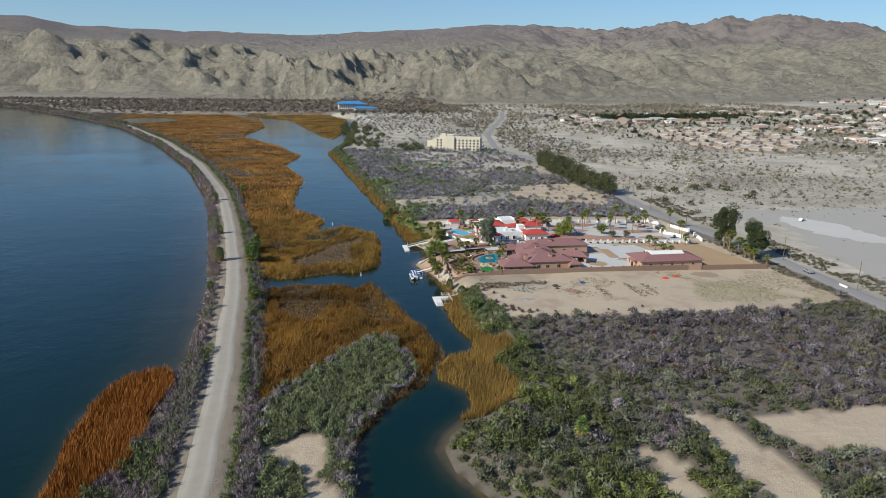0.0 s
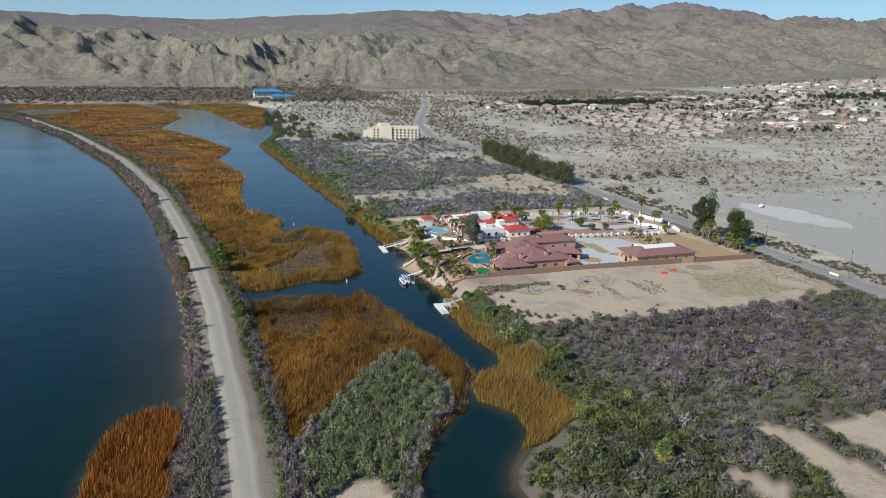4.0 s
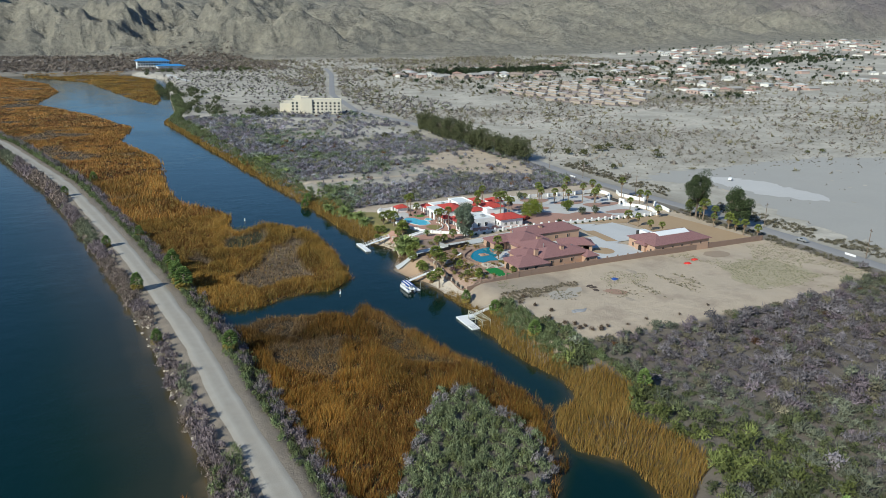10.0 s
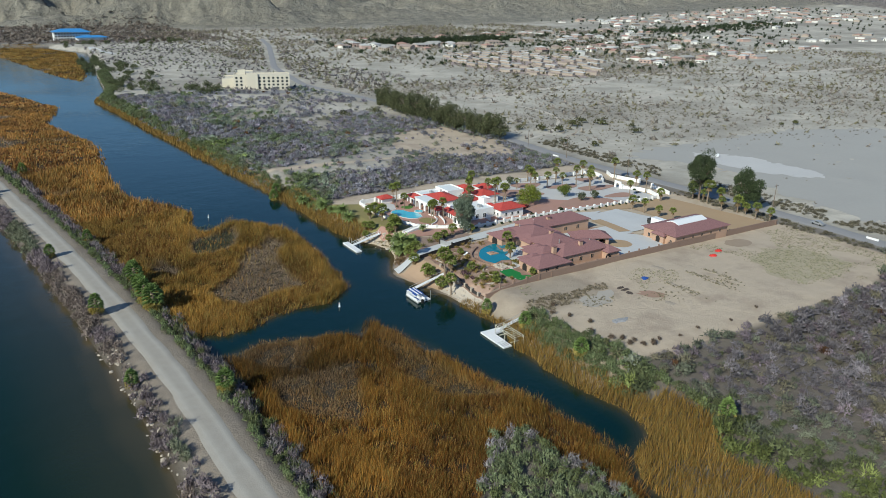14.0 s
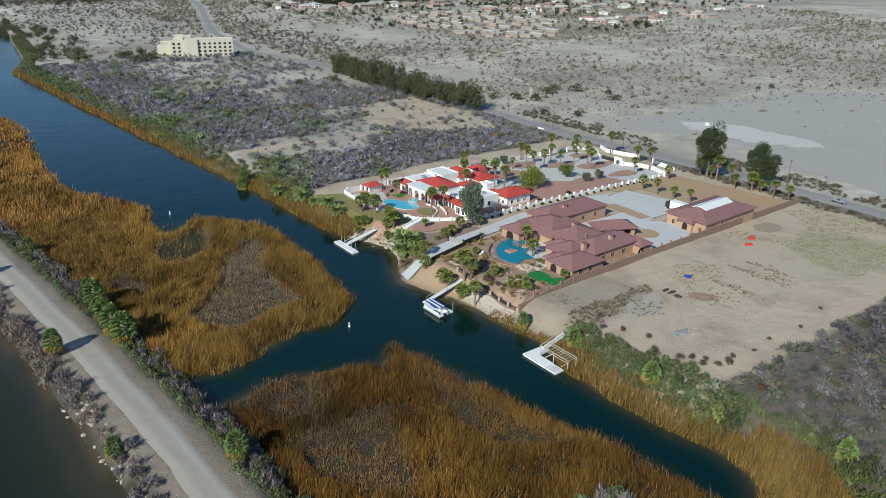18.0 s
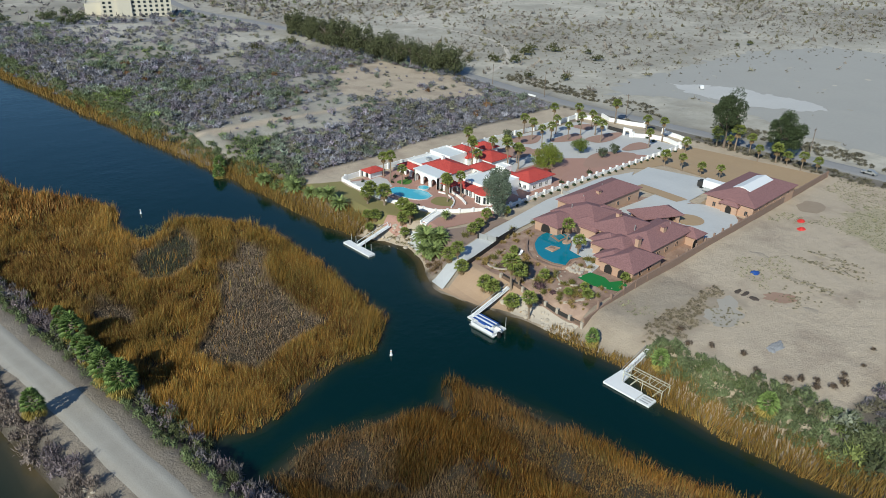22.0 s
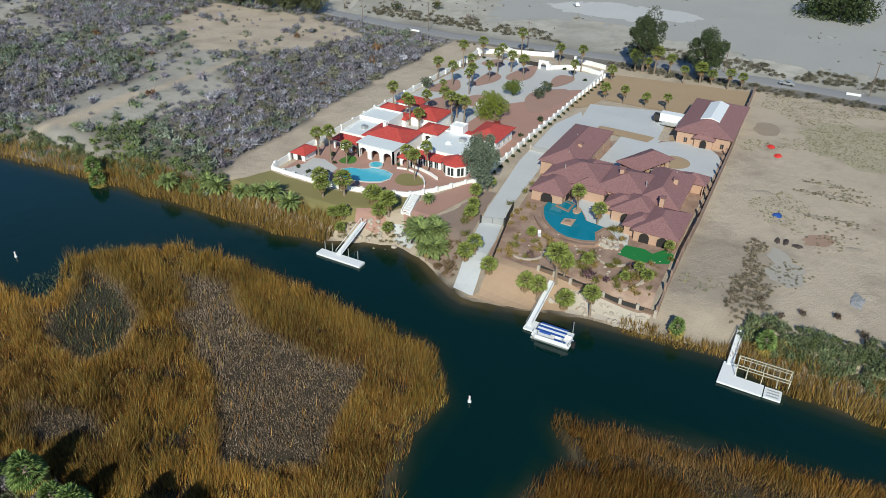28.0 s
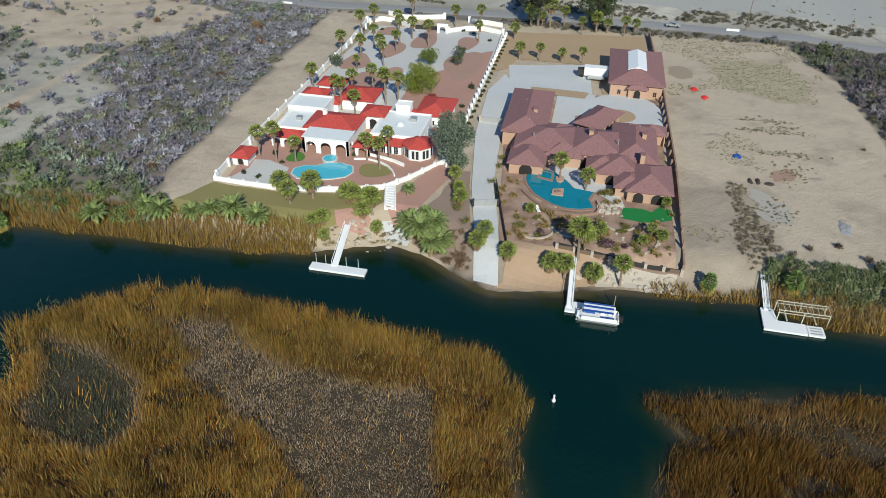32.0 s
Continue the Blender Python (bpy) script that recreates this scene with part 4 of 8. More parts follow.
            for i in range(n - 1):
                f.append((i, i + 1, n + i + 1, n + i))
                f.append((2 * n + i + 1, 2 * n + i, 3 * n + i, 3 * n + i + 1))
                f.append((i + 1, i, 2 * n + i, 2 * n + i + 1))
                f.append((n + i, n + i + 1, 3 * n + i + 1, 3 * n + i))
            self.add(pts, f)
        return self

    def turned(self, cx, cy, degrees):
        """All that has been added so far, turned about an upright line."""
        c, n = math.cos(radians(degrees)), math.sin(radians(degrees))
        self.v = [(cx + (x - cx) * c - (y - cy) * n, cy + (x - cx) * n + (y - cy) * c, z) for x, y, z in self.v]
        return self

    def wall_line(self, line, width, height, lift=0.0, level=None):
        """A low wall that follows the ground along a broken line."""
        for a, b in zip(line[:-1], line[1:]):
            za, zb = (ground_at(*a), ground_at(*b)) if level is None else (level, level)
            d = Vector((b[0] - a[0], b[1] - a[1])).normalized()
            n = Vector((-d.y, d.x)) * width / 2
            c = [(a[0] - n.x, a[1] - n.y), (b[0] - n.x, b[1] - n.y), (b[0] + n.x, b[1] + n.y), (a[0] + n.x, a[1] + n.y)]
            zs = [za, zb, zb, za]
            v = [(x, y, z - 0.6 + lift) for (x, y), z in zip(c, zs)] + [(x, y, z + height + lift) for (x, y), z in zip(c, zs)]
            self.add(v, [(3, 2, 1, 0), (4, 5, 6, 7)] + [(i, (i + 1) % 4, 4 + (i + 1) % 4, 4 + i) for i in range(4)])
        return self


def thing(name, label, category, at=(0, 0, 0), group=""):
    ob = new(name)
    ob.empty_display_size = 0.3
    ob.location = at
    return tagged(ob, label, category, group)


def base_of(ob):
    while ob.parent:
        ob = ob.parent
    return ob.location


def part(name, solid, mat, parent=None, label="", smooth_faces=False):
    me = bpy.data.meshes.new(name)
    o = base_of(parent) if parent else Vector((0, 0, 0))
    me.from_pydata([(x - o[0], y - o[1], z - o[2]) for x, y, z in solid.v], [], solid.f)
    me.materials.append(mat)
    if smooth_faces:
        me.polygons.foreach_set("use_smooth", np.ones(len(me.polygons), bool))
    ob = new(name, me)
    ob.parent = parent
    return tagged(ob, label) if label else ob


def structure(name, solid, mat, label, category):
    return tagged(part(name, solid, mat), label, category, kind="structure")


STUCCO = plain("white_stucco", (0.86, 0.85, 0.82), (0.78, 0.765, 0.73), 0.5, 0.9, 0.15)
FLAT_ROOF = plain("flat_roof_coating", (0.74, 0.77, 0.77), (0.60, 0.63, 0.63), 0.4, 0.8, 0.1)
TAN_STUCCO = plain("tan_stucco", (0.50, 0.33, 0.23), (0.42, 0.27, 0.19), 0.5, 0.9, 0.15)
DARK = plain("shaded_opening", (0.02, 0.018, 0.016), (0.035, 0.03, 0.028), 1.0, 0.8, 0)
CONCRETE = plain("concrete", (0.46, 0.465, 0.46), (0.60, 0.60, 0.585), 0.12, 0.9, 0.15)
PAVERS = plain("red_pavers", (0.36, 0.20, 0.155), (0.46, 0.28, 0.22), 0.25, 0.9, 0.25)
GRAVEL = plain("grey_gravel", (0.46, 0.45, 0.43), (0.58, 0.56, 0.535), 0.15, 0.95, 0.3)
BED = plain("reddish_gravel", (0.33, 0.20, 0.155), (0.42, 0.27, 0.21), 0.2, 0.95, 0.3)


def yard_material():
    m = Nodes("brown_yard_soil", 0.95)
    c = m.ramp(m.noise(0.22, 5), (0.35, (0.20, 0.125, 0.09)), (0.5, (0.33, 0.22, 0.16)), (0.66, (0.46, 0.33, 0.245)))
    m.colour(m.mix(m.math('MULTIPLY', m.noise(2.2, 4), 0.5), c, (0.30, 0.20, 0.155)))
    m.bump(m.noise(3.0, 4), 0.5, 0.1)
    return m.mat


YARD = yard_material()
OCHRE = plain("ochre_sand", (0.36, 0.25, 0.15), (0.45, 0.325, 0.20), 0.08, 0.95, 0.4)
LAWN = plain("dry_lawn", (0.20, 0.185, 0.065), (0.27, 0.225, 0.10), 0.1, 0.95, 0.5)
TURF = plain("artificial_turf", (0.015, 0.16, 0.035), (0.025, 0.21, 0.05), 0.5, 0.9, 0.2)
STONE = plain("pale_bank_stone", (0.40, 0.34, 0.27), (0.52, 0.46, 0.38), 0.5, 0.95, 0.6)
BLOCK = plain("brown_block_wall", (0.24, 0.16, 0.12), (0.32, 0.22, 0.165), 0.4, 0.95, 0.3)
WHITE_DECK = plain("white_dock_deck", (0.72, 0.73, 0.73), (0.80, 0.80, 0.79), 0.8, 0.6, 0.1)
WHITE_PAINT = plain("white_paint", (0.78, 0.78, 0.77), (0.82, 0.82, 0.81), 1.0, 0.4, 0, spec=0.5)
METAL = plain("grey_metal", (0.45, 0.45, 0.44), (0.55, 0.55, 0.53), 1.0, 0.45, 0, metal=0.6)
DARK_METAL = plain("dark_iron", (0.03, 0.03, 0.03), (0.05, 0.045, 0.04), 1.0, 0.6, 0)
BLUE_CLOTH = plain("blue_canopy_cloth", (0.02, 0.07, 0.28), (0.03, 0.09, 0.33), 1.0, 0.8, 0)
RED_CLOTH = plain("red_tarp", (0.62, 0.04, 0.035), (0.68, 0.06, 0.05), 1.0, 0.7, 0)
TIMBER = plain("weathered_pole_timber", (0.16, 0.12, 0.09), (0.22, 0.17, 0.13), 1.0, 0.9, 0.2)
GLASS = Nodes("window_glass", 0.08, spec=0.6).colour((0.03, 0.04, 0.045)).mat
RUBBER = plain("black_rubber", (0.015, 0.015, 0.015), (0.025, 0.025, 0.025), 1.0, 0.8, 0)


def tile_material(name, a, b, dark):
    """Clay tiles: courses as a fine relief, each stretch a little different."""
    m = Nodes(name, 0.8)
    n = m.noise(0.6, 5)
    c = m.mix(n, a, b)
    vor = m.node("ShaderNodeTexVoronoi", Scale=2.6)
    m.link(m.place(), vor.inputs["Vector"])
    c = m.mix(m.math('MULTIPLY', vor.outputs["Distance"], 0.6), c, dark)
    m.colour(c)
    m.bump(vor.outputs["Distance"], 0.4, 0.12)
    return m.mat


RED_TILE = tile_material("red_clay_tiles", (0.50, 0.06, 0.05), (0.60, 0.11, 0.085), (0.28, 0.03, 0.025))
MAUVE_TILE = tile_material("brown_clay_tiles", (0.27, 0.14, 0.135), (0.34, 0.185, 0.175), (0.15, 0.075, 0.075))


def pool_material(name, c):
    m = Nodes(name, 0.05, spec=0.5)
    m.colour(m.mix(m.noise(0.3, 3), tuple(0.85 * v for v in c), c))
    m.bump(m.noise(2.0, 2), 0.08, 0.1)
    return m.mat


POOL_LIGHT, POOL_DEEP = pool_material("pool_water", (0.10, 0.50, 0.62)), pool_material("deep_pool_water", (0.015, 0.22, 0.30))


def window(parent, x, y, z, w, h, face, frame_mat=STUCCO):
    """A window standing on a wall; face: '-x', '-y', '+x' or '+y'. Frame and pane."""
    t, e = 0.08, 0.10
    s = -1 if face[0] == '-' else 1

    def bar(sol, u0, u1, z0, z1, d0, d1):
        lo, hi = sorted((s * d0, s * d1))
        return sol.box(x + lo, x + hi, y + u0, y + u1, z0, z1) if face[1] == 'x' else sol.box(x + u0, x + u1, y + lo, y + hi, z0, z1)
    f = Solid()
    bar(f, -w / 2 - e, w / 2 + e, z - e, z, -t, t), bar(f, -w / 2 - e, w / 2 + e, z + h, z + h + e, -t, t)
    bar(f, -w / 2 - e, -w / 2, z, z + h, -t, t), bar(f, w / 2, w / 2 + e, z, z + h, -t, t)
    bar(f, -0.03, 0.03, z, z + h, 0, t)
    win = part("window", f, frame_mat, parent)
    part("pane", bar(Solid(), -w / 2, w / 2, z, z + h, 0.004, 0.03), GLASS, win)
    return win


def parapet(sol, x0, x1, y0, y1, z0, z1, t=0.3):
    return sol.box(x0, x1, y0, y0 + t, z0, z1).box(x0, x1, y1 - t, y1, z0, z1).box(x0, x0 + t, y0 + t, y1 - t, z0, z1).box(x1 - t, x1, y0 + t, y1 - t, z0, z1)


def slab(name, poly, z, mat, label, category, down=0.6):
    return structure(name, Solid().prism(poly, z - down, z), mat, label, category)


# ---- plots of land ----
def sheet(name, poly, mat, lift, label, category, gap=3.0):
    """A thin layer that follows the ground inside an outline."""
    xs, ys = [p[0] for p in poly], [p[1] for p in poly]
    bm = bmesh.new()
    bm.faces.new([bm.verts.new((x, y, 0)) for x, y in poly])
    for axis, lo, hi in ((0, min(xs), max(xs)), (1, min(ys), max(ys))):
        v = lo + gap
        while v < hi:
            co, no = ((v, 0, 0), (1, 0, 0)) if axis == 0 else ((0, v, 0), (0, 1, 0))
            bmesh.ops.bisect_plane(bm, geom=bm.verts[:] + bm.edges[:] + bm.faces[:], plane_co=co, plane_no=no)
            v += gap
    co = np.array([(v.co.x, v.co.y) for v in bm.verts])
    z = ground_height(co[:, 0], co[:, 1])
    for v, h in zip(bm.verts, z):
        v.co.z = h + lift
    bmesh.ops.recalc_face_normals(bm, faces=bm.faces[:])
    if sum(f.normal.z for f in bm.faces) < 0:
        bmesh.ops.reverse_faces(bm, faces=bm.faces[:])
    me = bpy.data.meshes.new(name)
    bm.to_mesh(me)
    bm.free()
    me.materials.append(mat)
    return tagged(new(name, me), label, category, kind="structure")


def ragged(poly, gap=1.2, wob=0.5, seed=1):
    """An outline with an uneven natural edge."""
    out = []
    for (ax, ay), (bx, by) in zip(poly, poly[1:] + poly[:1]):
        n = max(1, int(math.hypot(bx - ax, by - ay) / gap))
        out += [(ax + (bx - ax) * k / n, ay + (by - ay) * k / n) for k in range(n)]
    a = np.array(out)
    dx, dy = (wave_noise(a[:, 0], a[:, 1], 3.0, seed + k, 2) * wob for k in (0, 7))
    return [(float(x), float(y)) for x, y in zip(a[:, 0] + dx, a[:, 1] + dy)]


def oval(cx, cy, rx, ry, n=20, wob=0.0, seed=0):
    r = random.Random(seed)
    ph = r.uniform(0, 6)
    return [(cx + rx * math.cos(t) * (1 + wob * math.sin(3 * t + ph)), cy + ry * math.sin(t) * (1 + wob * math.sin(3 * t + ph))) for t in (2 * math.pi * i / n for i in range(n))]


sheet("forecourt", [(100, 332), (193, 332), (191, 380), (104, 380)], GRAVEL, 0.20, "light grey gravel forecourt of the white villa", "forecourt")
sheet("terrace_paving", [(68, 379), (67, 368), (69, 352), (74, 342), (84, 335), (100, 333), (104, 379)], PAVERS, 0.22, "red paved terrace round the white villa", "terrace")
sheet("drive", [(98, 332.4), (150, 332.4), (172, 333), (165, 340), (150, 344), (140, 352), (118, 352), (108, 345)], PAVERS, 0.26, "red paved drive inside the white villa's wall", "drive")
for cx, cy, rx, ry, sd in ((149, 374, 8, 4.5, 1), (165, 366, 9, 3.5, 2), (178, 358, 11, 4, 3), (133, 366, 8, 6, 4), (155, 340, 14, 6, 5), (178, 343, 8, 3.5, 6), (141, 360, 6, 4, 7), (185, 373, 5, 4, 8)):
    sheet("garden_bed", oval(cx, cy, rx, ry, 22, 0.12, sd), BED, 0.30, "reddish gravel planting bed in the forecourt", "garden bed")
sheet("garden_bed", [(68, 378.5), (67.3, 369), (68.5, 364), (72, 366.5), (76, 367), (78.5, 373), (78, 376.5), (73.5, 376)], GRAVEL, 0.27, "grey gravel bed on the terrace", "garden bed", 2.0)
sheet("lawn", ragged([(53, 388), (55, 372), (54, 354), (60, 346), (66, 341), (71.6, 341), (68, 350), (65.5, 360), (65, 372), (66, 381)], 1.5, 0.6, 6), LAWN, 0.16, "dry olive lawn below the villa wall", "lawn", 2.0)
sheet("ramp_path", [(60, 337), (66, 333), (83, 328.5), (86, 333), (74, 338), (66, 341)], PAVERS, 0.2, "red paved path down to the landing", "path", 2.0)
sheet("yard", [(56, 314), (57, 279.6), (139, 280.4), (139, 300), (122, 322), (60, 315)], YARD, 0.15, "brown gravel yard round the brown villa", "yard", 2.5)
sheet("sand_yard", [(141, 281), (203, 282), (196, 331), (150, 331), (156, 326), (166, 324), (166, 300), (141, 296)], OCHRE, 0.15, "ochre sand behind the garage", "yard")
sheet("driveway_pad", [(139, 299), (166, 301), (159, 326), (137, 323)], CONCRETE, 0.24, "pale concrete parking court", "driveway")
sheet("driveway", [(47, 313), (48, 318), (62, 320.5), (76, 323.5), (104, 327.5), (135, 329), (150, 326), (140, 321.5), (122, 321.3), (105, 321), (79, 319), (63, 315.5)], CONCRETE, 0.28, "pale concrete drive from court to boat ramp", "driveway", 2.5)
ring = oval(126, 290, 16, 11, 30)
sheet("driveway_loop", ring, CONCRETE, 0.20, "round concrete drive before the brown villa", "driveway")
sheet("driveway", [(107, 303), (112, 308.9), (139, 308.9), (139, 298), (124, 300), (122, 303)], CONCRETE, 0.19, "pale concrete drive before the gatehouse", "driveway", 2.5)
sheet("loop_island", oval(125, 291, 4.6, 4.2, 16), OCHRE, 0.26, "sandy island in the round drive", "garden bed")
sheet("court_bed", [(140, 300), (141, 317), (136, 317), (135, 301)], OCHRE, 0.28, "sandy strip beside the court", "garden bed")
sheet("putting_green", [(71, 290.5), (75.5, 290), (76, 286), (75, 284), (78, 282), (76.5, 279.8), (72.5, 279.9), (71, 283), (70.3, 286)], TURF, 0.24, "bright artificial putting green", "putting green", 2.0)

BANK_SOIL = plain("mauve_bank_soil", (0.22, 0.155, 0.12), (0.34, 0.255, 0.205), 0.4, 0.95, 0.6)
sheet("bank_soil", ragged([(50, 320), (54.6, 328), (57.6, 333), (63, 332.6), (72, 330), (84, 327.8), (84, 325.2), (76, 324), (62, 321)], 1.2, 0.5, 8), BANK_SOIL, 0.12, "brown soil bank planted with palms", "bank", 2.0)
BANK_DIRT = plain("orange_bank_dirt", (0.30, 0.20, 0.125), (0.46, 0.33, 0.225), 0.3, 0.95, 0.6)
sheet("bank_dirt", ragged([(46.5, 314), (47.5, 306), (49.5, 300), (52.6, 292), (56.8, 292), (57.2, 312.4), (55, 312.2), (48.4, 312.2)]), BANK_DIRT, 0.24, "bare orange-brown dirt bank", "bank", 1.5)
sheet("stone_facing", ragged([(53.0, 280), (52.2, 291), (51.4, 294.5), (55.6, 295.5), (56.5, 290), (56.7, 279)], 0.8, 0.6, 4), STONE, 0.28, "pale rough stone facing of the bank", "bank", 1.2)
sheet("landing", [(57.4, 343), (57.4, 349), (60.5, 350.5), (63, 346), (61, 342.5)], PAVERS, 0.18, "red paved landing above the dock", "landing", 1.5)
sheet("boat_slope", [(56.6, 333.5), (57.6, 338.5), (61, 340.5), (62.5, 336), (60, 333)], CONCRETE, 0.16, "pale concrete slope down to the water", "slope", 1.5)

# ---- white villa ----
Z = 4.45
villa = thing("white_villa", "white stucco villa with red tile roofs and arcades", "house", (97, 355, Z))
loggia = part("loggia_wall", Solid().arch_wall((84.6, 366.6), (84.6, 355.2), Z, Z + 4.0, 0.45, 3, 2.6, 1.7), STUCCO, villa)
part("loggia_side", Solid().arch_wall((84.6, 355.2), (90, 355.2), Z, Z + 4.0, 0.45, 1, 2.4, 1.7), STUCCO, villa)
part("loggia_side", Solid().arch_wall((90, 366.6), (84.6, 366.6), Z, Z + 4.0, 0.45, 1, 2.4, 1.7), STUCCO, villa)
part("loggia_roof", Solid().box(84.4, 90.4, 355.0, 366.8, Z + 4.0, Z + 4.25), FLAT_ROOF, villa)
part("main_wall", Solid().box(89.8, 100, 355.4, 368, Z - 0.5, Z + 4.1), STUCCO, villa)
part("main_roof", Solid().hip(89.6, 100.2, 355.0, 368.6, Z + 4.1, 1.7), RED_TILE, villa)
for yy in (357, 361, 365):
    window(villa, 89.8, yy, Z + 0.1, 1.8, 2.3, '-x')
west = part("west_wing", parapet(Solid().box(90, 108.5, 368, 376, Z - 0.5, Z + 3.0), 90, 108.5, 368, 376, Z + 3.0, Z + 3.6), STUCCO, villa)
part("wing_roof", Solid().box(90.3, 108.2, 368.3, 375.7, Z + 3.0, Z + 3.12), FLAT_ROOF, villa)
part("upper_wing", parapet(Solid().box(101, 109, 367, 377, Z, Z + 3.9), 101, 109, 367, 377, Z + 3.9, Z + 4.4), STUCCO, villa)
part("upper_wing_roof", Solid().box(101.3, 108.7, 367.3, 376.7, Z + 3.9, Z + 4.02), FLAT_ROOF, villa)
part("porch_wall", Solid().arch_wall((86, 375.5), (86, 367.2), Z, Z + 2.9, 0.35, 3, 1.8, 1.2).arch_wall((86, 367.2), (90, 367.2), Z, Z + 2.9, 0.35, 1, 1.8, 1.2), STUCCO, villa)
part("porch_roof", Solid().hip(85.4, 90.2, 366.9, 376, Z + 2.9, 1.1), RED_TILE, villa)
part("rear_wall", Solid().box(111, 120, 357, 366.5, Z - 1.5, Z + 3.2), STUCCO, villa)
part("rear_roof", Solid().hip(110.4, 120.6, 356.4, 367, Z + 3.2, 1.6), RED_TILE, villa)
part("store_wall", Solid().box(112, 117, 371, 377.5, Z - 1.5, Z + 2.8), STUCCO, villa)
part("store_roof", Solid().hip(111.4, 117.6, 370.4, 378, Z + 2.8, 1.3), RED_TILE, villa)
part("link_wall", Solid().box(108.5, 113, 366, 372, Z - 1, Z + 2.6), STUCCO, villa)
part("link_roof", Solid().hip(108.0, 113.4, 365.4, 372.4, Z + 2.6, 1.1), RED_TILE, villa)
part("annex_wall", Solid().box(121, 127, 369, 376, Z - 1.5, Z + 2.4), STUCCO, villa)
part("annex_roof", Solid().hip(120.4, 127.6, 368.4, 376.6, Z + 2.4, 1.4), RED_TILE, villa)
part("entry_wall", Solid().arch_wall((100.2, 356.5), (100.2, 350.8), Z, Z + 4.3, 0.4, 1, 2.2, 2.0).box(100.6, 106, 351, 356.4, Z - 0.5, Z + 4.3), STUCCO, villa)
part("entry_roof", Solid().hip(99.4, 106.6, 350.2, 357, Z + 4.3, 1.2), RED_TILE, villa)
part("entry_door", Solid().box(100.54, 100.58, 352.7, 354.6, Z, Z + 2.9), DARK, villa)
part("salon_wall", parapet(Solid().box(90.5, 104.5, 339, 351.4, Z - 0.5, Z + 3.6), 90.5, 104.5, 339, 351.4, Z + 3.6, Z + 4.1), STUCCO, villa)
part("salon_roof", Solid().box(90.8, 104.2, 339.3, 351.1, Z + 3.6, Z + 3.74), FLAT_ROOF, villa)
part("roof_dome", Solid().cone(97, 345.5, Z + 3.74, Z + 4.2, 1.0, 0.9, 14).cone(97, 345.5, Z + 4.2, Z + 4.6, 0.9, 0.3, 14), FLAT_ROOF, villa)
part("stair_tower", Solid().box(103.6, 106.8, 344.6, 348.4, Z, Z + 6.0), STUCCO, villa)
part("tower_cap", parapet(Solid(), 103.5, 106.9, 344.5, 348.5, Z + 6.0, Z + 6.25), STUCCO, villa)
part("east_wall", Solid().box(105, 116.2, 335.2, 343, Z - 1.0, Z + 3.7), STUCCO, villa)
part("east_roof", Solid().hip(104.2, 117.0, 334.4, 343.8, Z + 3.7, 1.7, gable=False), RED_TILE, villa)
part("low_link_wall", Solid().box(103.8, 108.2, 343, 346.4, Z, Z + 3.2), STUCCO, villa)
part("low_link_roof", Solid().hip(103.4, 108.8, 342.6, 347, Z + 3.3, 0.9), RED_TILE, villa)
part("bay_wall", Solid().cone(89.4, 339, Z - 0.5, Z + 3.2, 3.6, 3.6, 8, math.pi / 8), STUCCO, villa)
part("bay_roof", Solid().cone(89.4, 339, Z + 3.2, Z + 3.4, 4.1, 4.0, 8, math.pi / 8).cone(89.4, 339, Z + 3.4, Z + 4.7, 4.0, 0.15, 8, math.pi / 8), RED_TILE, villa)
for i in range(8):
    ang = math.pi + (i - 3.5) * math.pi / 8
    if math.cos(ang) < 0.2:
        cx, cy, tx, ty = 89.4 + 3.36 * math.cos(ang), 339 + 3.36 * math.sin(ang), -math.sin(ang), math.cos(ang)
        part("bay_window", Solid().beam((cx - tx * 0.5, cy - ty * 0.5, Z + 1.5), (cx + tx * 0.5, cy + ty * 0.5, Z + 1.5), 0.14, 2.1), GLASS, villa)
part("veranda_wall", Solid().box(88.2, 90.6, 343, 350.6, Z - 0.3, Z + 2.5), STUCCO, villa)
part("veranda_roof", Solid().add([(87.6, 342.6, Z + 2.5), (90.5, 342.6, Z + 3.3), (90.5, 350.8, Z + 3.3), (87.6, 350.8, Z + 2.5), (87.6, 342.6, Z + 2.35), (90.5, 342.6, Z + 3.1), (90.5, 350.8, Z + 3.1), (87.6, 350.8, Z + 2.35)], [(0, 1, 2, 3), (7, 6, 5, 4), (0, 3, 7, 4), (1, 0, 4, 5), (3, 2, 6, 7)]), RED_TILE, villa)
for yy in (344.3, 345.9, 347.5, 349.1):
    window(villa, 88.2, yy, Z + 0.2, 1.0, 1.9, '-x')
part("pavilion_wall", Solid().arch_wall((85.4, 353.8), (85.4, 350.2), Z, Z + 2.6, 0.35, 1, 2.0, 1.2).arch_wall((85.4, 350.2), (89, 350.2), Z, Z + 2.6, 0.35, 1, 2.0, 1.2), STUCCO, villa)
part("pavilion_roof", Solid().hip(84.9, 89.6, 349.8, 354.4, Z + 2.6, 1.2), RED_TILE, villa)
part("chimney", Solid().box(95, 96, 364, 365, Z + 4.6, Z + 6.4).box(94.9, 96.1, 363.9, 365.1, Z + 6.4, Z + 6.6), STUCCO, villa)
part("air_unit", Solid().box(99.5, 101, 342, 343.6, Z + 3.74, Z + 4.7), METAL, villa)
part("air_unit", Solid().box(95, 96.3, 371, 372.4, Z + 3.12, Z + 4.1), METAL, villa)
for xx in (107.5, 110.5, 113.5):
    window(villa, xx, 335.2, Z + 0.9, 1.2, 1.2, '-y')
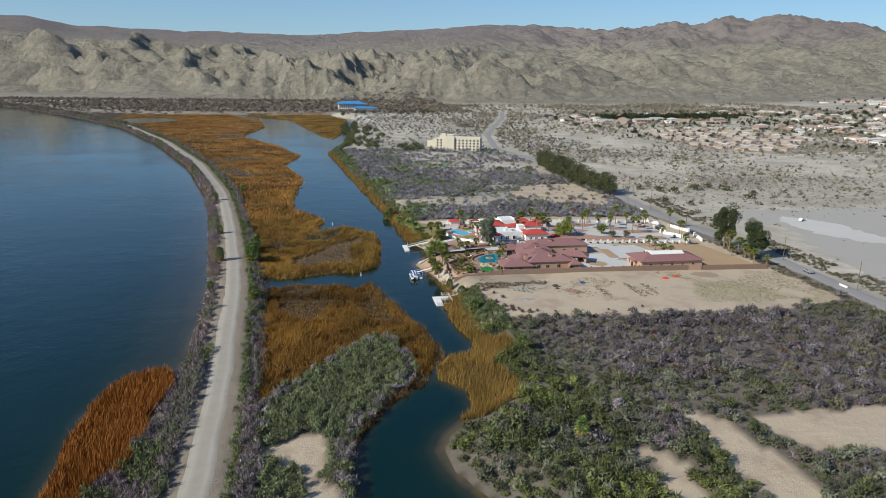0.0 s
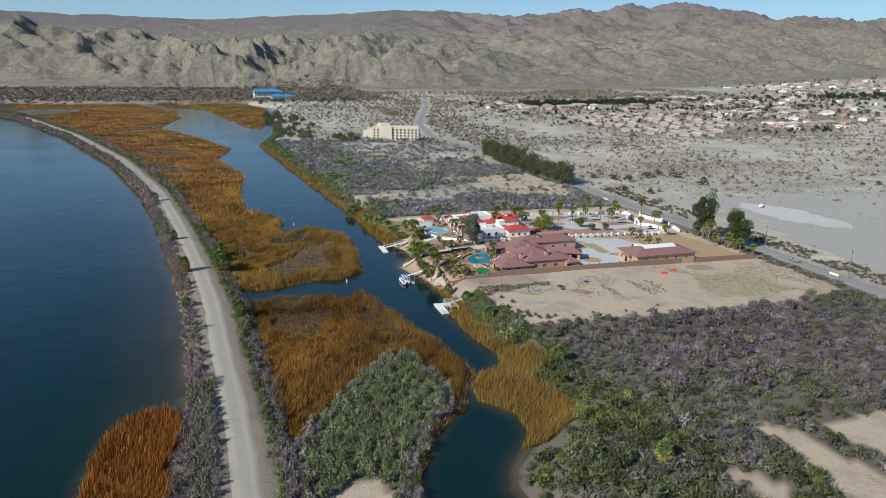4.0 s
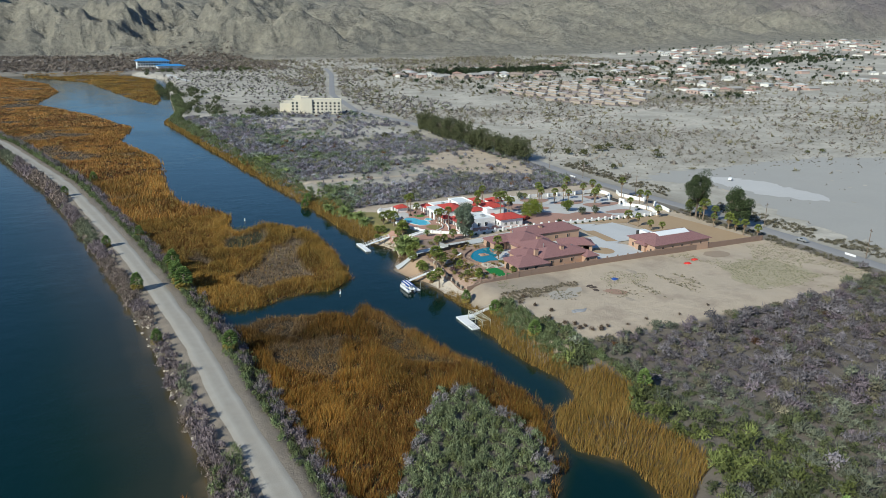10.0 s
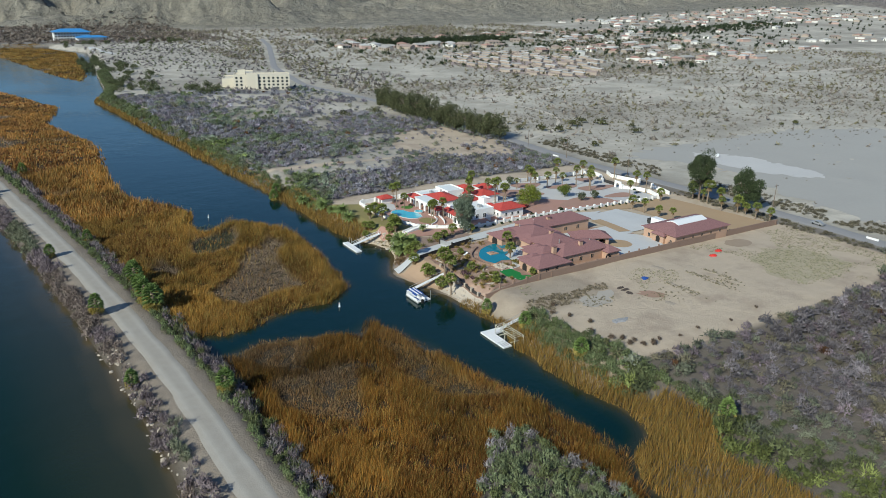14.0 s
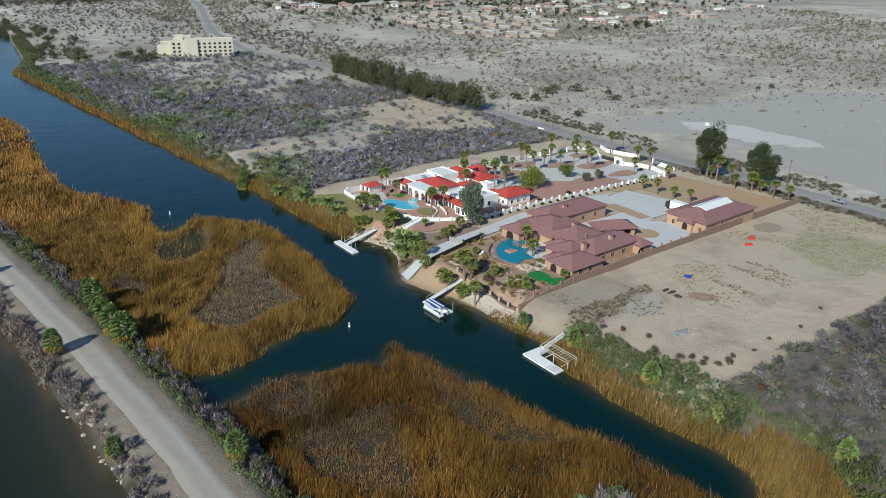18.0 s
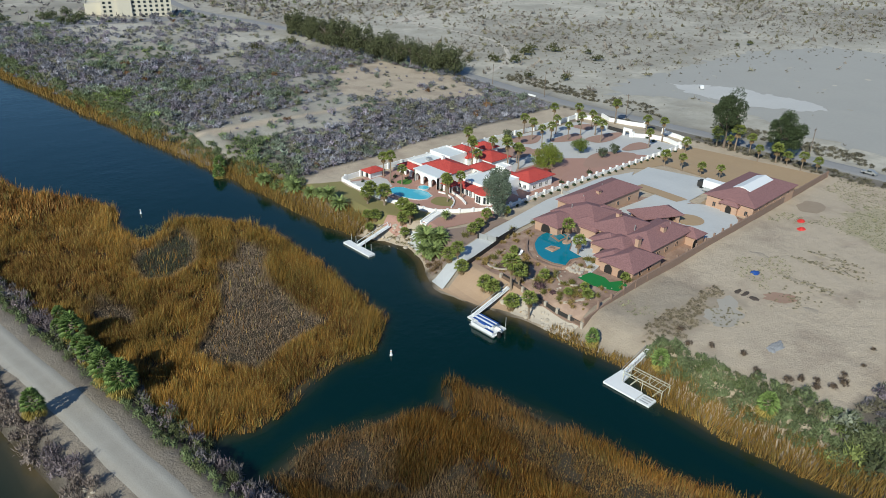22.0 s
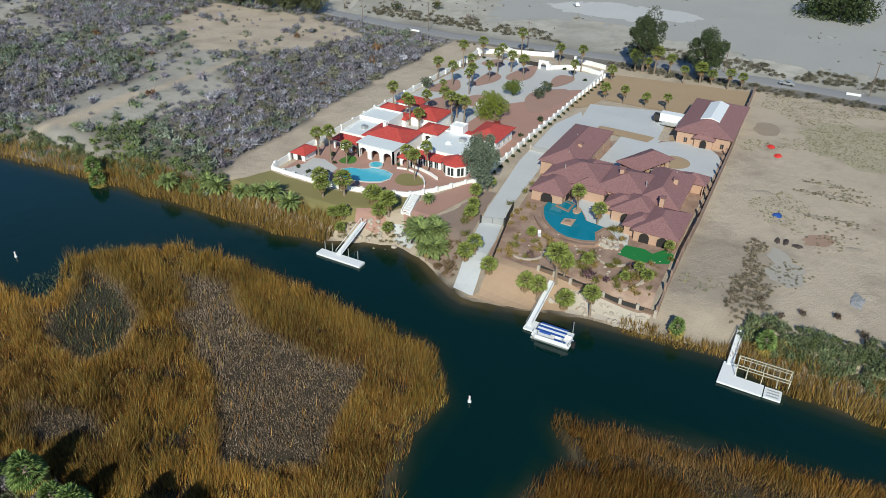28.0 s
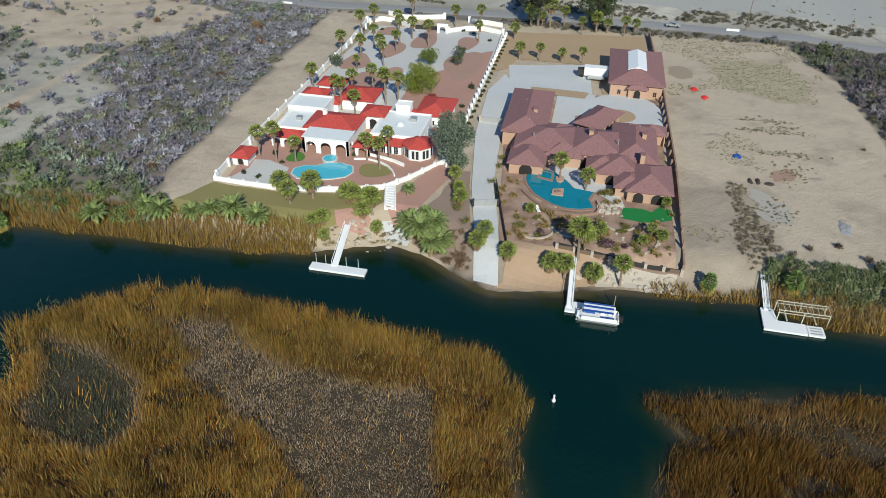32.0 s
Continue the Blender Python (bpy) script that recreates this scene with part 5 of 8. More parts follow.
for yy in (337, 339, 341):
    window(villa, 105.0, yy, Z + 0.9, 1.0, 1.2, '-x')
for xx in (93, 96.5, 100):
    window(villa, xx, 339, Z + 0.6, 1.3, 1.6, '-y')
for xx in (92.5, 96, 99.5):
    window(villa, xx, 376, Z + 0.8, 1.2, 1.2, '+y')

part("planter_wall", Solid().wall_line([(83.2, 353.3), (83.8, 351), (83.7, 349.6), (82.9, 346.6), (81.6, 344.6), (79.6, 342.9), (77.5, 341.8)], 0.3, 0.6, level=Z), STUCCO, villa)
part("ramp_wall", Solid().wall_line([(85.9, 350.1), (85.2, 347), (84.2, 343.8), (82.7, 340.9)], 0.3, 0.9, level=Z), STUCCO, villa)
cabana = thing("cabana", "small white cabana with a red hip roof", "cabana", (77, 378.6, Z))
part("wall", Solid().arch_wall((74.6, 380.4), (74.6, 376.6), Z, Z + 2.2, 0.3, 1, 1.6, 1.0).box(74.9, 79.6, 376.8, 380.4, Z - 0.3, Z + 2.2), STUCCO, cabana)
part("roof", Solid().hip(74.0, 80.4, 376.0, 381.0, Z + 2.2, 1.2), RED_TILE, cabana)
part("door", Solid().box(74.86, 74.89, 377.7, 379.2, Z, Z + 1.9), DARK, cabana)

pool = thing("swimming_pool", "bright turquoise swimming pool with a pale coping", "pool", (76, 358.5, Z))
shape = [(75.8, 365.4), (77.6, 363.6), (78.2, 361), (80.2, 358.6), (80.6, 355.6), (79.6, 352.6), (77, 351.8), (74.6, 352.8), (73, 355.6), (72.0, 359), (71.8, 363.2), (73.4, 365.2)]
big = [(76 + (x - 76) * 1.07, 358.6 + (y - 358.6) * 1.05) for x, y in shape]
part("coping", Solid().prism(big, Z - 0.3, Z + 0.24), CONCRETE, pool)
part("pool_water", Solid().prism(shape, Z, Z + 0.26), POOL_LIGHT, pool, "clear turquoise water")
spa = thing("hot_tub", "round turquoise hot tub beside the pool", "hot tub", (82, 359, Z))
part("rim", Solid().cone(82, 359, Z - 0.2, Z + 0.5, 1.9, 1.9, 18), CONCRETE, spa)
part("tub_water", Solid().cone(82, 359, Z, Z + 0.52, 1.6, 1.6, 18), POOL_LIGHT, spa)
for px, py, rx, ry, sd in ((81.5, 367.5, 2.6, 2.2, 1), (79.0, 347.0, 3.2, 4.0, 2)):
    sheet("grass_patch", oval(px, py, rx, ry, 18, 0.08, sd), plain("garden_grass", (0.07, 0.17, 0.03), (0.10, 0.21, 0.04), 0.5, 0.95, 0.4) if sd == 1 else LAWN, 0.30, "small green garden lawn on the terrace", "lawn", 2.0)

# ---- the white villa's walls ----
north = thing("boundary_wall", "long white boundary wall with pillars", "wall", (66.9, 381, Z))
part("wall", Solid().wall_line([(66.9, 381), (78, 381.6), (104, 381), (136, 381), (165, 382), (194, 384)], 0.35, 1.7), STUCCO, north)
for i in range(22):
    px = 68 + i * 5.9
    py = 381.1 + 0.02 * max(0, px - 140)
    part("pillar", Solid().box(px - 0.3, px + 0.3, py - 0.3, py + 0.3, ground_at(px, py) - 0.3, ground_at(px, py) + 2.05), STUCCO, north)
south = thing("boundary_wall", "white boundary wall with dark openings and shrubs", "wall", (88, 331.2, Z))
part("wall", Solid().wall_line([(85, 331.2), (112, 331.2), (150, 331), (192, 332.6)], 0.3, 1.2), STUCCO, south)
for i in range(27):
    px = 88 + i * 3.95
    part("pillar", Solid().box(px - 0.35, px + 0.35, 330.85, 331.55, ground_at(px, 331) - 0.3, ground_at(px, 331) + 1.7), STUCCO, south)
GREY_PANEL = plain("grey_panel", (0.30, 0.30, 0.30), (0.38, 0.38, 0.38), 0.5, 0.7, 0)
front = thing("terrace_wall", "white terrace wall with pillars and recessed panels", "wall", (67, 360, Z))
edge = [(66.9, 381), (66.4, 374), (66.2, 367), (67.2, 358.6), (69.2, 350), (72.0, 342.6), (77.5, 338.2), (84.5, 333.8), (88, 331.2)]
part("footing", Solid().wall_line(edge, 0.5, 0.55, level=4.2), STUCCO, front)
part("rail", Solid().wall_line(edge, 0.3, 0.16, 1.05, 4.2), STUCCO, front)
for a, b in zip(edge[:-1], edge[1:]):
    run = math.hypot(b[0] - a[0], b[1] - a[1])
    n = max(1, round(run / 3.6))
    for k in range(n):
        px, py = a[0] + (b[0] - a[0]) * k / n, a[1] + (b[1] - a[1]) * k / n
        part("pillar", Solid().box(px - 0.35, px + 0.35, py - 0.35, py + 0.35, 3.4, 5.6), STUCCO, front)
        part("panel", Solid().beam((px, py, 5.0), (px + (b[0] - a[0]) / n, py + (b[1] - a[1]) / n, 5.0), 0.05, 0.5), GREY_PANEL, front)
        for j in range(1, 6):
            qx, qy = px + (b[0] - a[0]) / n * j / 6, py + (b[1] - a[1]) / n * j / 6
            part("baluster", Solid().box(qx - 0.07, qx + 0.07, qy - 0.07, qy + 0.07, 4.7, 5.25), STUCCO, front)
steps_ob = thing("garden_steps", "white garden steps from terrace to landing", "steps", (68, 339.5, 3))
for i in range(9):
    x, y = 64.4 + 0.95 * i, 338.2 + 0.25 * i
    part("step", Solid().box(x - 0.4, x + 0.62, y, y + 2.0, ground_at(x, y + 1) - 0.6, ground_at(x, y + 1) + 0.32 + 0.05 * i), STUCCO, steps_ob)
for dy in (-0.15, 2.15):
    part("side_wall", Solid().wall_line([(64, 338.1 + dy), (68.2, 339.2 + dy), (72.4, 340.3 + dy)], 0.3, 1.0), STUCCO, steps_ob)
gate = thing("gate_wall", "white curved entrance walls with an arched gate", "gate", (195, 358, 1.9))
for line in ([(194, 384), (198, 379), (197, 374), (194, 370), (189, 365)], [(192, 332.6), (195, 340), (194, 346), (189, 352)], [(206, 379), (202, 372), (203.5, 364), (206, 357)], [(204, 347), (203, 340), (201, 334)]):
    part("wall", Solid().wall_line(line, 0.4, 1.7), STUCCO, gate)
part("arch", Solid().arch_wall((188.6, 352), (188.6, 356), ground_at(188, 354), ground_at(188, 354) + 3.4, 0.6, 1, 2.2, 1.4), STUCCO, gate)
for px, py in ((189, 365), (189, 352), (206, 357), (204, 347), (194, 384), (192, 332.6)):
    part("pillar", Solid().box(px - 0.5, px + 0.5, py - 0.5, py + 0.5, ground_at(px, py) - 0.2, ground_at(px, py) + 2.3), STUCCO, gate)
part("gate_leaf", Solid().box(190.2, 190.4, 356.4, 364.6, ground_at(190, 360) + 0.2, ground_at(190, 360) + 1.7), DARK_METAL, gate, "dark iron gate leaf")

# ---- brown villa ----
Z = 4.4
brown = thing("brown_villa", "large tan villa with brown tile hip roofs", "house", (95, 298, Z))
BLOCKS = [  # x0, x1, y0, y1, eave, rise
    (99.5, 128, 309.2, 320.6, 3.9, 2.3), (92, 107, 300.5, 316.5, 3.6, 2.4), (85, 96, 308, 317, 2.9, 1.9), (91.5, 106.5, 290, 304, 3.7, 2.6),
    (90.5, 111, 282.6, 293.4, 3.7, 2.3), (78, 92, 279.6, 290, 2.9, 2.1), (84.5, 96, 286, 297, 3.0, 2.0), (108, 114, 279.8, 286.5, 2.8, 1.6),
    (90.6, 98, 299.6, 309, 3.1, 1.7), (99.5, 108, 303.2, 310.4, 3.5, 1.7), (86.4, 94, 291.2, 299, 3.0, 1.6), (105.6, 113.4, 286.2, 292.6, 3.0, 1.5), (79.6, 88, 285.4, 292.6, 2.6, 1.5)]
for x0, x1, y0, y1, eave, rise in BLOCKS:
    part("wall", Solid().box(x0 + 0.6, x1 - 0.6, y0 + 0.6, y1 - 0.6, Z - 1.6, Z + eave), TAN_STUCCO, brown)
    part("roof", Solid().hip(x0, x1, y0, y1, Z + eave, rise), MAUVE_TILE, brown)


def arch_door(parent, x, y, z, w, h, face):
    """A dark arched opening with a proud stucco surround."""
    r = w / 2
    prof = [(-r, 0), (r, 0)] + [(r * math.cos(math.pi * i / 8), h - r + r * math.sin(math.pi * i / 8)) for i in range(9)]
    s = -1 if face[0] == '-' else 1

    def extr(k, d0, d1):
        v = []
        for d in (d0, d1):
            for u, t in prof:
                v.append((x + s * d, y + u * k, z + t * k) if face[1] == 'x' else (x + u * k, y + s * d, z + t * k))
        n = len(prof)
        return Solid().add(v, [tuple(range(n))[::-1], tuple(range(n, 2 * n))] + [(i, (i + 1) % n, n + (i + 1) % n, n + i) for i in range(n)])
    ob = part("arch_surround", extr(1.14, -0.1, 0.10), TAN_STUCCO, parent)
    part("arch_opening", extr(1.0, 0.0, 0.13), DARK, ob)


for x, y, w, h, face in ((85.6, 312.5, 3.0, 2.7, '-x'), (78.6, 283, 2.4, 2.4, '-x'), (78.6, 287, 2.2, 2.4, '-x'), (85.1, 293, 2.4, 2.5, '-x'), (92.1, 299.5, 2.8, 2.8, '-x'), (92.1, 296.5, 2.0, 2.6, '-x'), 
                         (108.6, 280.4, 2.2, 2.3, '-y'), (127.4, 315, 3.2, 2.6, '+x'), (89, 307.9 + 0.7, 2.6, 2.5, '-y')):
    arch_door(brown, x, y, Z, w, h, face)
for x, y, face in ((82, 280.2, '-y'), (86, 280.2, '-y'), (95, 283.2, '-y'), (99, 283.2, '-y'), (104, 283.2, '-y'), (104, 309.8, '-y'), (110, 309.8, '-y'), (116, 309.8, '-y'), (122, 309.8, '-y'), (92.6, 306, '-x'), (92.6, 303, '-x'), (91.1, 286, '-x')):
    window(brown, x, y, Z + 0.9, 1.3, 1.3, face, TAN_STUCCO)
for x, y, h in ((99, 298.5, 3.2), (90, 286.5, 2.6), (101, 286, 2.8), (110, 313, 2.6)):
    ch = part("chimney", Solid().box(x - 0.7, x + 0.7, y - 0.5, y + 0.5, Z + 3.6, Z + 3.6 + h), TAN_STUCCO, brown)
    part("chimney_cap", Solid().box(x - 0.85, x + 0.85, y - 0.65, y + 0.65, Z + 3.6 + h, Z + 3.8 + h), MAUVE_TILE, ch)
for x, y in ((104, 314), (116, 316), (97, 292), (96, 312), (106, 287)):
    part("roof_vent", Solid().cone(x, y, Z + 4.4, Z + 6.0, 0.14, 0.14, 6), METAL, brown)

gatehouse = thing("gatehouse", "small tan gatehouse with arches under a brown hip roof", "gatehouse", (115.5, 296.8, Z))
part("wall", Solid().arch_wall((109.4, 299.8), (109.4, 293.8), Z - 0.3, Z + 3.0, 0.5, 2, 2.2, 1.6).box(121.2, 121.7, 293.8, 299.8, Z - 0.6, Z + 3.0).arch_wall((109.4, 293.8), (121.2, 293.8), Z - 0.3, Z + 3.0, 0.5, 3, 2.8, 1.4).turned(115.5, 296.8, -25), TAN_STUCCO, gatehouse)
part("rear_wall", Solid().box(109.9, 121.2, 299.3, 299.8, Z - 0.6, Z + 3.0).turned(115.5, 296.8, -25), TAN_STUCCO, gatehouse)
part("floor", Solid().box(109.9, 121.2, 294.3, 299.3, Z - 0.3, Z - 0.05).turned(115.5, 296.8, -25), CONCRETE, gatehouse)
part("roof", Solid().hip(108.4, 122.6, 292.8, 300.8, Z + 3.0, 1.9).turned(115.5, 296.8, -25), MAUVE_TILE, gatehouse)

lagoon = thing("lagoon_pool", "deep teal free-form pool with a stone edge", "pool", (81, 303, Z))
arc = [(88.5, 310.6), (86.2, 312), (83, 312), (80.3, 311.1), (77.5, 309.6), (75.5, 307.7), (73.4, 305), (72.4, 302.4), (72.6, 299.2), (73.8, 296.4), (77.3, 297.6), (80.5, 296.6), (81.3, 301.1), (83.6, 302.4), (85.9, 304), (88.3, 307)]
out = [(80.5 + (x - 80.5) * 1.08, 304 + (y - 304) * 1.08) for x, y in arc]
part("stone_edge", Solid().prism(out, Z - 2.2, Z + 0.22), BLOCK, lagoon, "dark stone pool wall")
part("pool_water", Solid().prism(arc, Z, Z + 0.30), POOL_DEEP, lagoon, "deep teal water")
part("spa_rim", Solid().prism([(84.2, 309.7), (87.9, 309.2), (86.9, 305.9), (83.0, 305.9)], Z, Z + 0.5), BLOCK, lagoon, "dark raised stone spa rim")
part("spa_water", Solid().prism([(84.7, 309.1), (87.3, 308.7), (86.5, 306.4), (83.8, 306.4)], Z, Z + 0.54), POOL_DEEP, lagoon)
curve = [(77.6, 312.2), (74.6, 310), (72.0, 307.5), (70.4, 304.8), (69.7, 302), (70.0, 299), (71.4, 295.6)]
for a, b in zip(curve[:-1], curve[1:]):
    part("retaining_wall", Solid().wall_line([a, b], 0.5, 0.75), BLOCK, lagoon, "curved dark stone retaining wall")
part("overflow_wall", Solid().wall_line([(71.4, 295.6), (73.6, 295.0), (76.4, 295.6)], 0.4, 0.8), TAN_STUCCO, lagoon)
part("fire_island", Solid().prism([(77.1, 305.7), (79.5, 305.6), (80.3, 303.2), (77.0, 303.1)], Z, Z + 0.55), TAN_STUCCO, lagoon, "tan stone fire-pit island")
part("fire_pit", Solid().cone(78.4, 304.4, Z + 0.55, Z + 0.8, 0.8, 0.7, 12), BLOCK, lagoon)
part("planter", Solid().prism(oval(84.6, 304.4, 1.5, 1.0, 12), Z, Z + 0.6), TAN_STUCCO, lagoon)
sheet("pool_deck", [(88.9, 307.4), (86.2, 304), (81.7, 301.1), (80.9, 296.4), (78.4, 293.4), (74.1, 289.4), (78.4, 290.2), (84.2, 291.6), (88.5, 298), (92.6, 302), (92.6, 307.4)], CONCRETE, 0.22, "pale concrete pool deck", "deck", 2.0)

garage = thing("garage_house", "tan stucco garage with brown hip roof", "garage", (155, 287, 3.3))
GZ0 = 3.3
part("wall", Solid().box(140.6, 169.4, 279.6, 294.2, GZ0 - 1.6, GZ0 + 4.3), TAN_STUCCO, garage)
part("roof", Solid().hip(139.8, 170.2, 278.8, 295, GZ0 + 4.3, 2.6), MAUVE_TILE, garage)
part("skylight", Solid().hip(147, 163, 284.2, 289.6, GZ0 + 6.2, 0.88, gable=True), WHITE_PAINT, garage, "long white roof skylight")
part("portal", Solid().box(139.6, 140.8, 284, 289, GZ0 - 0.5, GZ0 + 3.4), TAN_STUCCO, garage)
part("portal_roof", Solid().hip(138.8, 143, 283.4, 289.6, GZ0 + 3.4, 1.4), MAUVE_TILE, garage)
arch_door(garage, 139.6, 286.5, GZ0 + 0.2, 1.8, 2.6, '-x')
for y in (281.5, 291.6):
    window(garage, 140.6, y, GZ0 + 0.9, 0.9, 1.4, '-x', TAN_STUCCO)
for x in (145, 150, 155, 160, 165):
    window(garage, x, 279.6, GZ0 + 2.2, 1.0, 0.8, '-y', TAN_STUCCO)
for x in (146, 154, 162):
    part("garage_door", Solid().box(x - 2, x + 2, 294.2, 294.3, GZ0 - 0.6, GZ0 + 3.2), WHITE_PAINT, garage, "white roll-up garage door")

# ---- the brown plot's walls and fences ----
bwall = thing("boundary_wall", "brown block boundary wall", "wall", (57, 279, 4))
part("wall", Solid().wall_line([(57.3, 278.2), (77, 278.4), (94, 278.2), (141, 279.0), (203.5, 281.2)], 0.36, 2.2), BLOCK, bwall)
for i in range(30):
    px = 57.3 + 5 * i
    py = 278.2 + (px - 57) * 0.0195 if px > 94 else 278.3
    part("pillar", Solid().box(px - 0.22, px + 0.22, py - 0.22, py + 0.22, ground_at(px, py) - 0.4, ground_at(px, py) + 2.25), BLOCK, bwall)
BROWN_LATTICE = plain("brown_lattice", (0.13, 0.085, 0.06), (0.20, 0.14, 0.10), 3.0, 0.8, 0.3)
fence = thing("yard_fence", "low stone wall with pillars and iron rails", "fence", (57, 290, 4))
part("footing", Solid().wall_line([(57.0, 278.4), (56.6, 286), (57.2, 296), (57.4, 303)], 0.4, 0.35), BLOCK, fence)
for i in range(8):
    py = 278.4 + 3.5 * i
    part("pillar", Solid().box(56.65, 57.25, py - 0.3, py + 0.3, ground_at(57, py) - 0.3, ground_at(57, py) + 1.4), STONE, fence)
for i in range(7):
    py = 278.4 + 3.5 * i
    g = ground_at(56.95, py + 1.75)
    part("panel", Solid().box(56.9, 57.0, py + 0.35, py + 3.15, g + 0.2, g + 1.15), BROWN_LATTICE, fence)
part("rail", Solid().wall_line([(57.0, 278.4), (56.8, 286), (57.2, 296), (57.4, 303)], 0.08, 0.12, 1.15), DARK_METAL, fence)
part("rail", Solid().wall_line([(57.0, 278.4), (56.8, 286), (57.2, 296), (57.4, 303)], 0.06, 0.1, 0.6), DARK_METAL, fence)
dfence = thing("drive_fence", "dark iron fence beside the drive", "fence", (63, 314.6, 4))
for i in range(15):
    f = i / 14
    px, py = 55 + 23 * f, 312.6 + 5.4 * f
    part("post", Solid().box(px - 0.06, px + 0.06, py - 0.06, py + 0.06, ground_at(px, py) - 0.2, ground_at(px, py) + 1.5), DARK_METAL, dfence)
part("rail", Solid().wall_line([(55, 312.6), (63, 314.5), (78, 318)], 0.1, 0.7, 0.75), DARK_METAL, dfence)
dgate = thing("drive_gate", "grey metal gate across the drive", "gate", (112, 324, 4))
part("gate_frame", Solid().box(112, 112.12, 321.6, 327.4, ground_at(112, 324) + 0.3, ground_at(112, 324) + 1.7), METAL, dgate)
for yy in (321.4, 327.6):
    part("gate_post", Solid().box(111.8, 112.3, yy - 0.25, yy + 0.25, ground_at(112, yy) - 0.2, ground_at(112, yy) + 2.0), STONE, dgate)

rgate = thing("ramp_gate", "grey sheet-metal gate across the ramp drive", "gate", (69.5, 319, 4))
for a, b in (((68.6, 321.6), (69.3, 319.2)), ((69.3, 319.1), (70.0, 316.8))):
    g = ground_at(69.3, 319)
    part("gate_leaf", Solid().beam((a[0], a[1], g + 1.1), (b[0], b[1], g + 1.1), 0.08, 1.5), METAL, rgate)
for px, py in ((68.5, 321.8), (70.1, 316.5)):
    part("gate_post", Solid().box(px - 0.2, px + 0.2, py - 0.2, py + 0.2, ground_at(px, py) - 0.3, ground_at(px, py) + 2.1), DARK_METAL, rgate)
sfence = thing("drive_fence", "dark iron fence on the drive's yard side", "fence", (74, 317.4, 4))
for i in range(6):
    px, py = 70.6 + 1.7 * i, 316.7 + 0.32 * i
    part("post", Solid().box(px - 0.06, px + 0.06, py - 0.06, py + 0.06, ground_at(px, py) - 0.2, ground_at(px, py) + 1.7), DARK_METAL, sfence)
part("rail", Solid().wall_line([(70.4, 316.7), (79.4, 318.4)], 0.08, 0.15, 1.5), DARK_METAL, sfence)
part("rail", Solid().wall_line([(70.4, 316.7), (79.4, 318.4)], 0.08, 0.12, 0.5), DARK_METAL, sfence)

# ---- the bank's pale stones ----
rs = random.Random(4)


def boulder(x, y, z, r, seed):
    q = random.Random(seed)
    bm = bmesh.new()
    bmesh.ops.create_icosphere(bm, subdivisions=1, radius=r)
    for v in bm.verts:
        v.co *= q.uniform(0.75, 1.2)
        v.co.z *= 0.7
    me = bpy.data.meshes.new("boulder")
    bm.to_mesh(me)
    bm.free()
    me.materials.append(STONE)
    return me


BOULDERS = [boulder(0, 0, 0, 0.6, i) for i in range(6)]
for i in range(255):
    if i < 70:
        x, y = rs.uniform(52.5, 56), rs.uniform(279, 299)
    elif i < 95:
        x, y = rs.uniform(53, 60), rs.uniform(337, 347)
    else:
        y = rs.uniform(228, 304)
        x = np.interp(y, [230, 275, 305], [-29, -31, -34]) - rs.uniform(6.5, 12.5)
    ob = new("boulder", BOULDERS[i % 6])
    s = rs.uniform(0.4, 1.3) if i < 95 else rs.uniform(0.35, 1.15)
    ob.matrix_world = Matrix.LocRotScale((x, y, ground_at(x, y) + 0.1 * s), Euler((0, 0, rs.uniform(0, 6))), (s, s * rs.uniform(0.7, 1.2), s))
    tagged(ob, "pale rough boulder on the bank", "boulder", "boulders on the banks")

# ---- docks and boats ----
dock = thing("floating_dock", "white floating dock with a gangway and posts", "dock", (45.6, 345, 0))
part("deck", Solid().box(44.6, 46.7, 339.1, 350.6, 0.05, 0.55), WHITE_DECK, dock)
part("gangway", Solid().beam((46.2, 345.7, 0.7), (57.8, 346.7, 2.9), 1.3, 0.16), WHITE_DECK, dock)
for o in (-0.62, 0.62):
    part("handrail", Solid().beam((46.2, 345.7 + o, 1.7), (57.8, 346.7 + o, 3.9), 0.09).beam((46.2, 345.7 + o, 0.7), (46.2, 345.7 + o, 1.7), 0.08).beam((52, 346.2 + o, 1.8), (52, 346.2 + o, 2.8), 0.08).beam((57.8, 346.7 + o, 2.9), (57.8, 346.7 + o, 3.9), 0.08), WHITE_PAINT, dock)
for yy in (341, 343.5, 347.8, 349.8):
    part("mooring_post", Solid().cone(46.9, yy, -1.5, 2.6, 0.09, 0.09, 8), METAL, dock)
for yy in (340.5, 345, 349.2):
    part("float", Solid().box(44.7, 46.6, yy - 1, yy + 1, -0.3, 0.05), RUBBER, dock)

dock = thing("floating_dock", "narrow white dock beside the pontoon boat", "dock", (44, 296, 0))
part("deck", Solid().box(44.2, 45.6, 290.6, 298.9, 0.1, 0.5), WHITE_DECK, dock)
part("landing", Solid().box(42.6, 44.2, 297.7, 299.9, 0.1, 0.5), WHITE_DECK, dock)
part("gangway", Solid().beam((43.6, 299.1, 0.62), (55.8, 299.3, 3.6), 1.2, 0.16), WHITE_DECK, dock)
for o in (-0.58, 0.58):
    part("handrail", Solid().beam((43.6, 299.1 + o, 1.5), (55.8, 299.3 + o, 4.4), 0.08).beam((43.6, 299.1 + o, 0.6), (43.6, 299.1 + o, 1.5), 0.07).beam((49.6, 299.2 + o, 2.1), (49.6, 299.2 + o, 2.95), 0.07), METAL, dock)
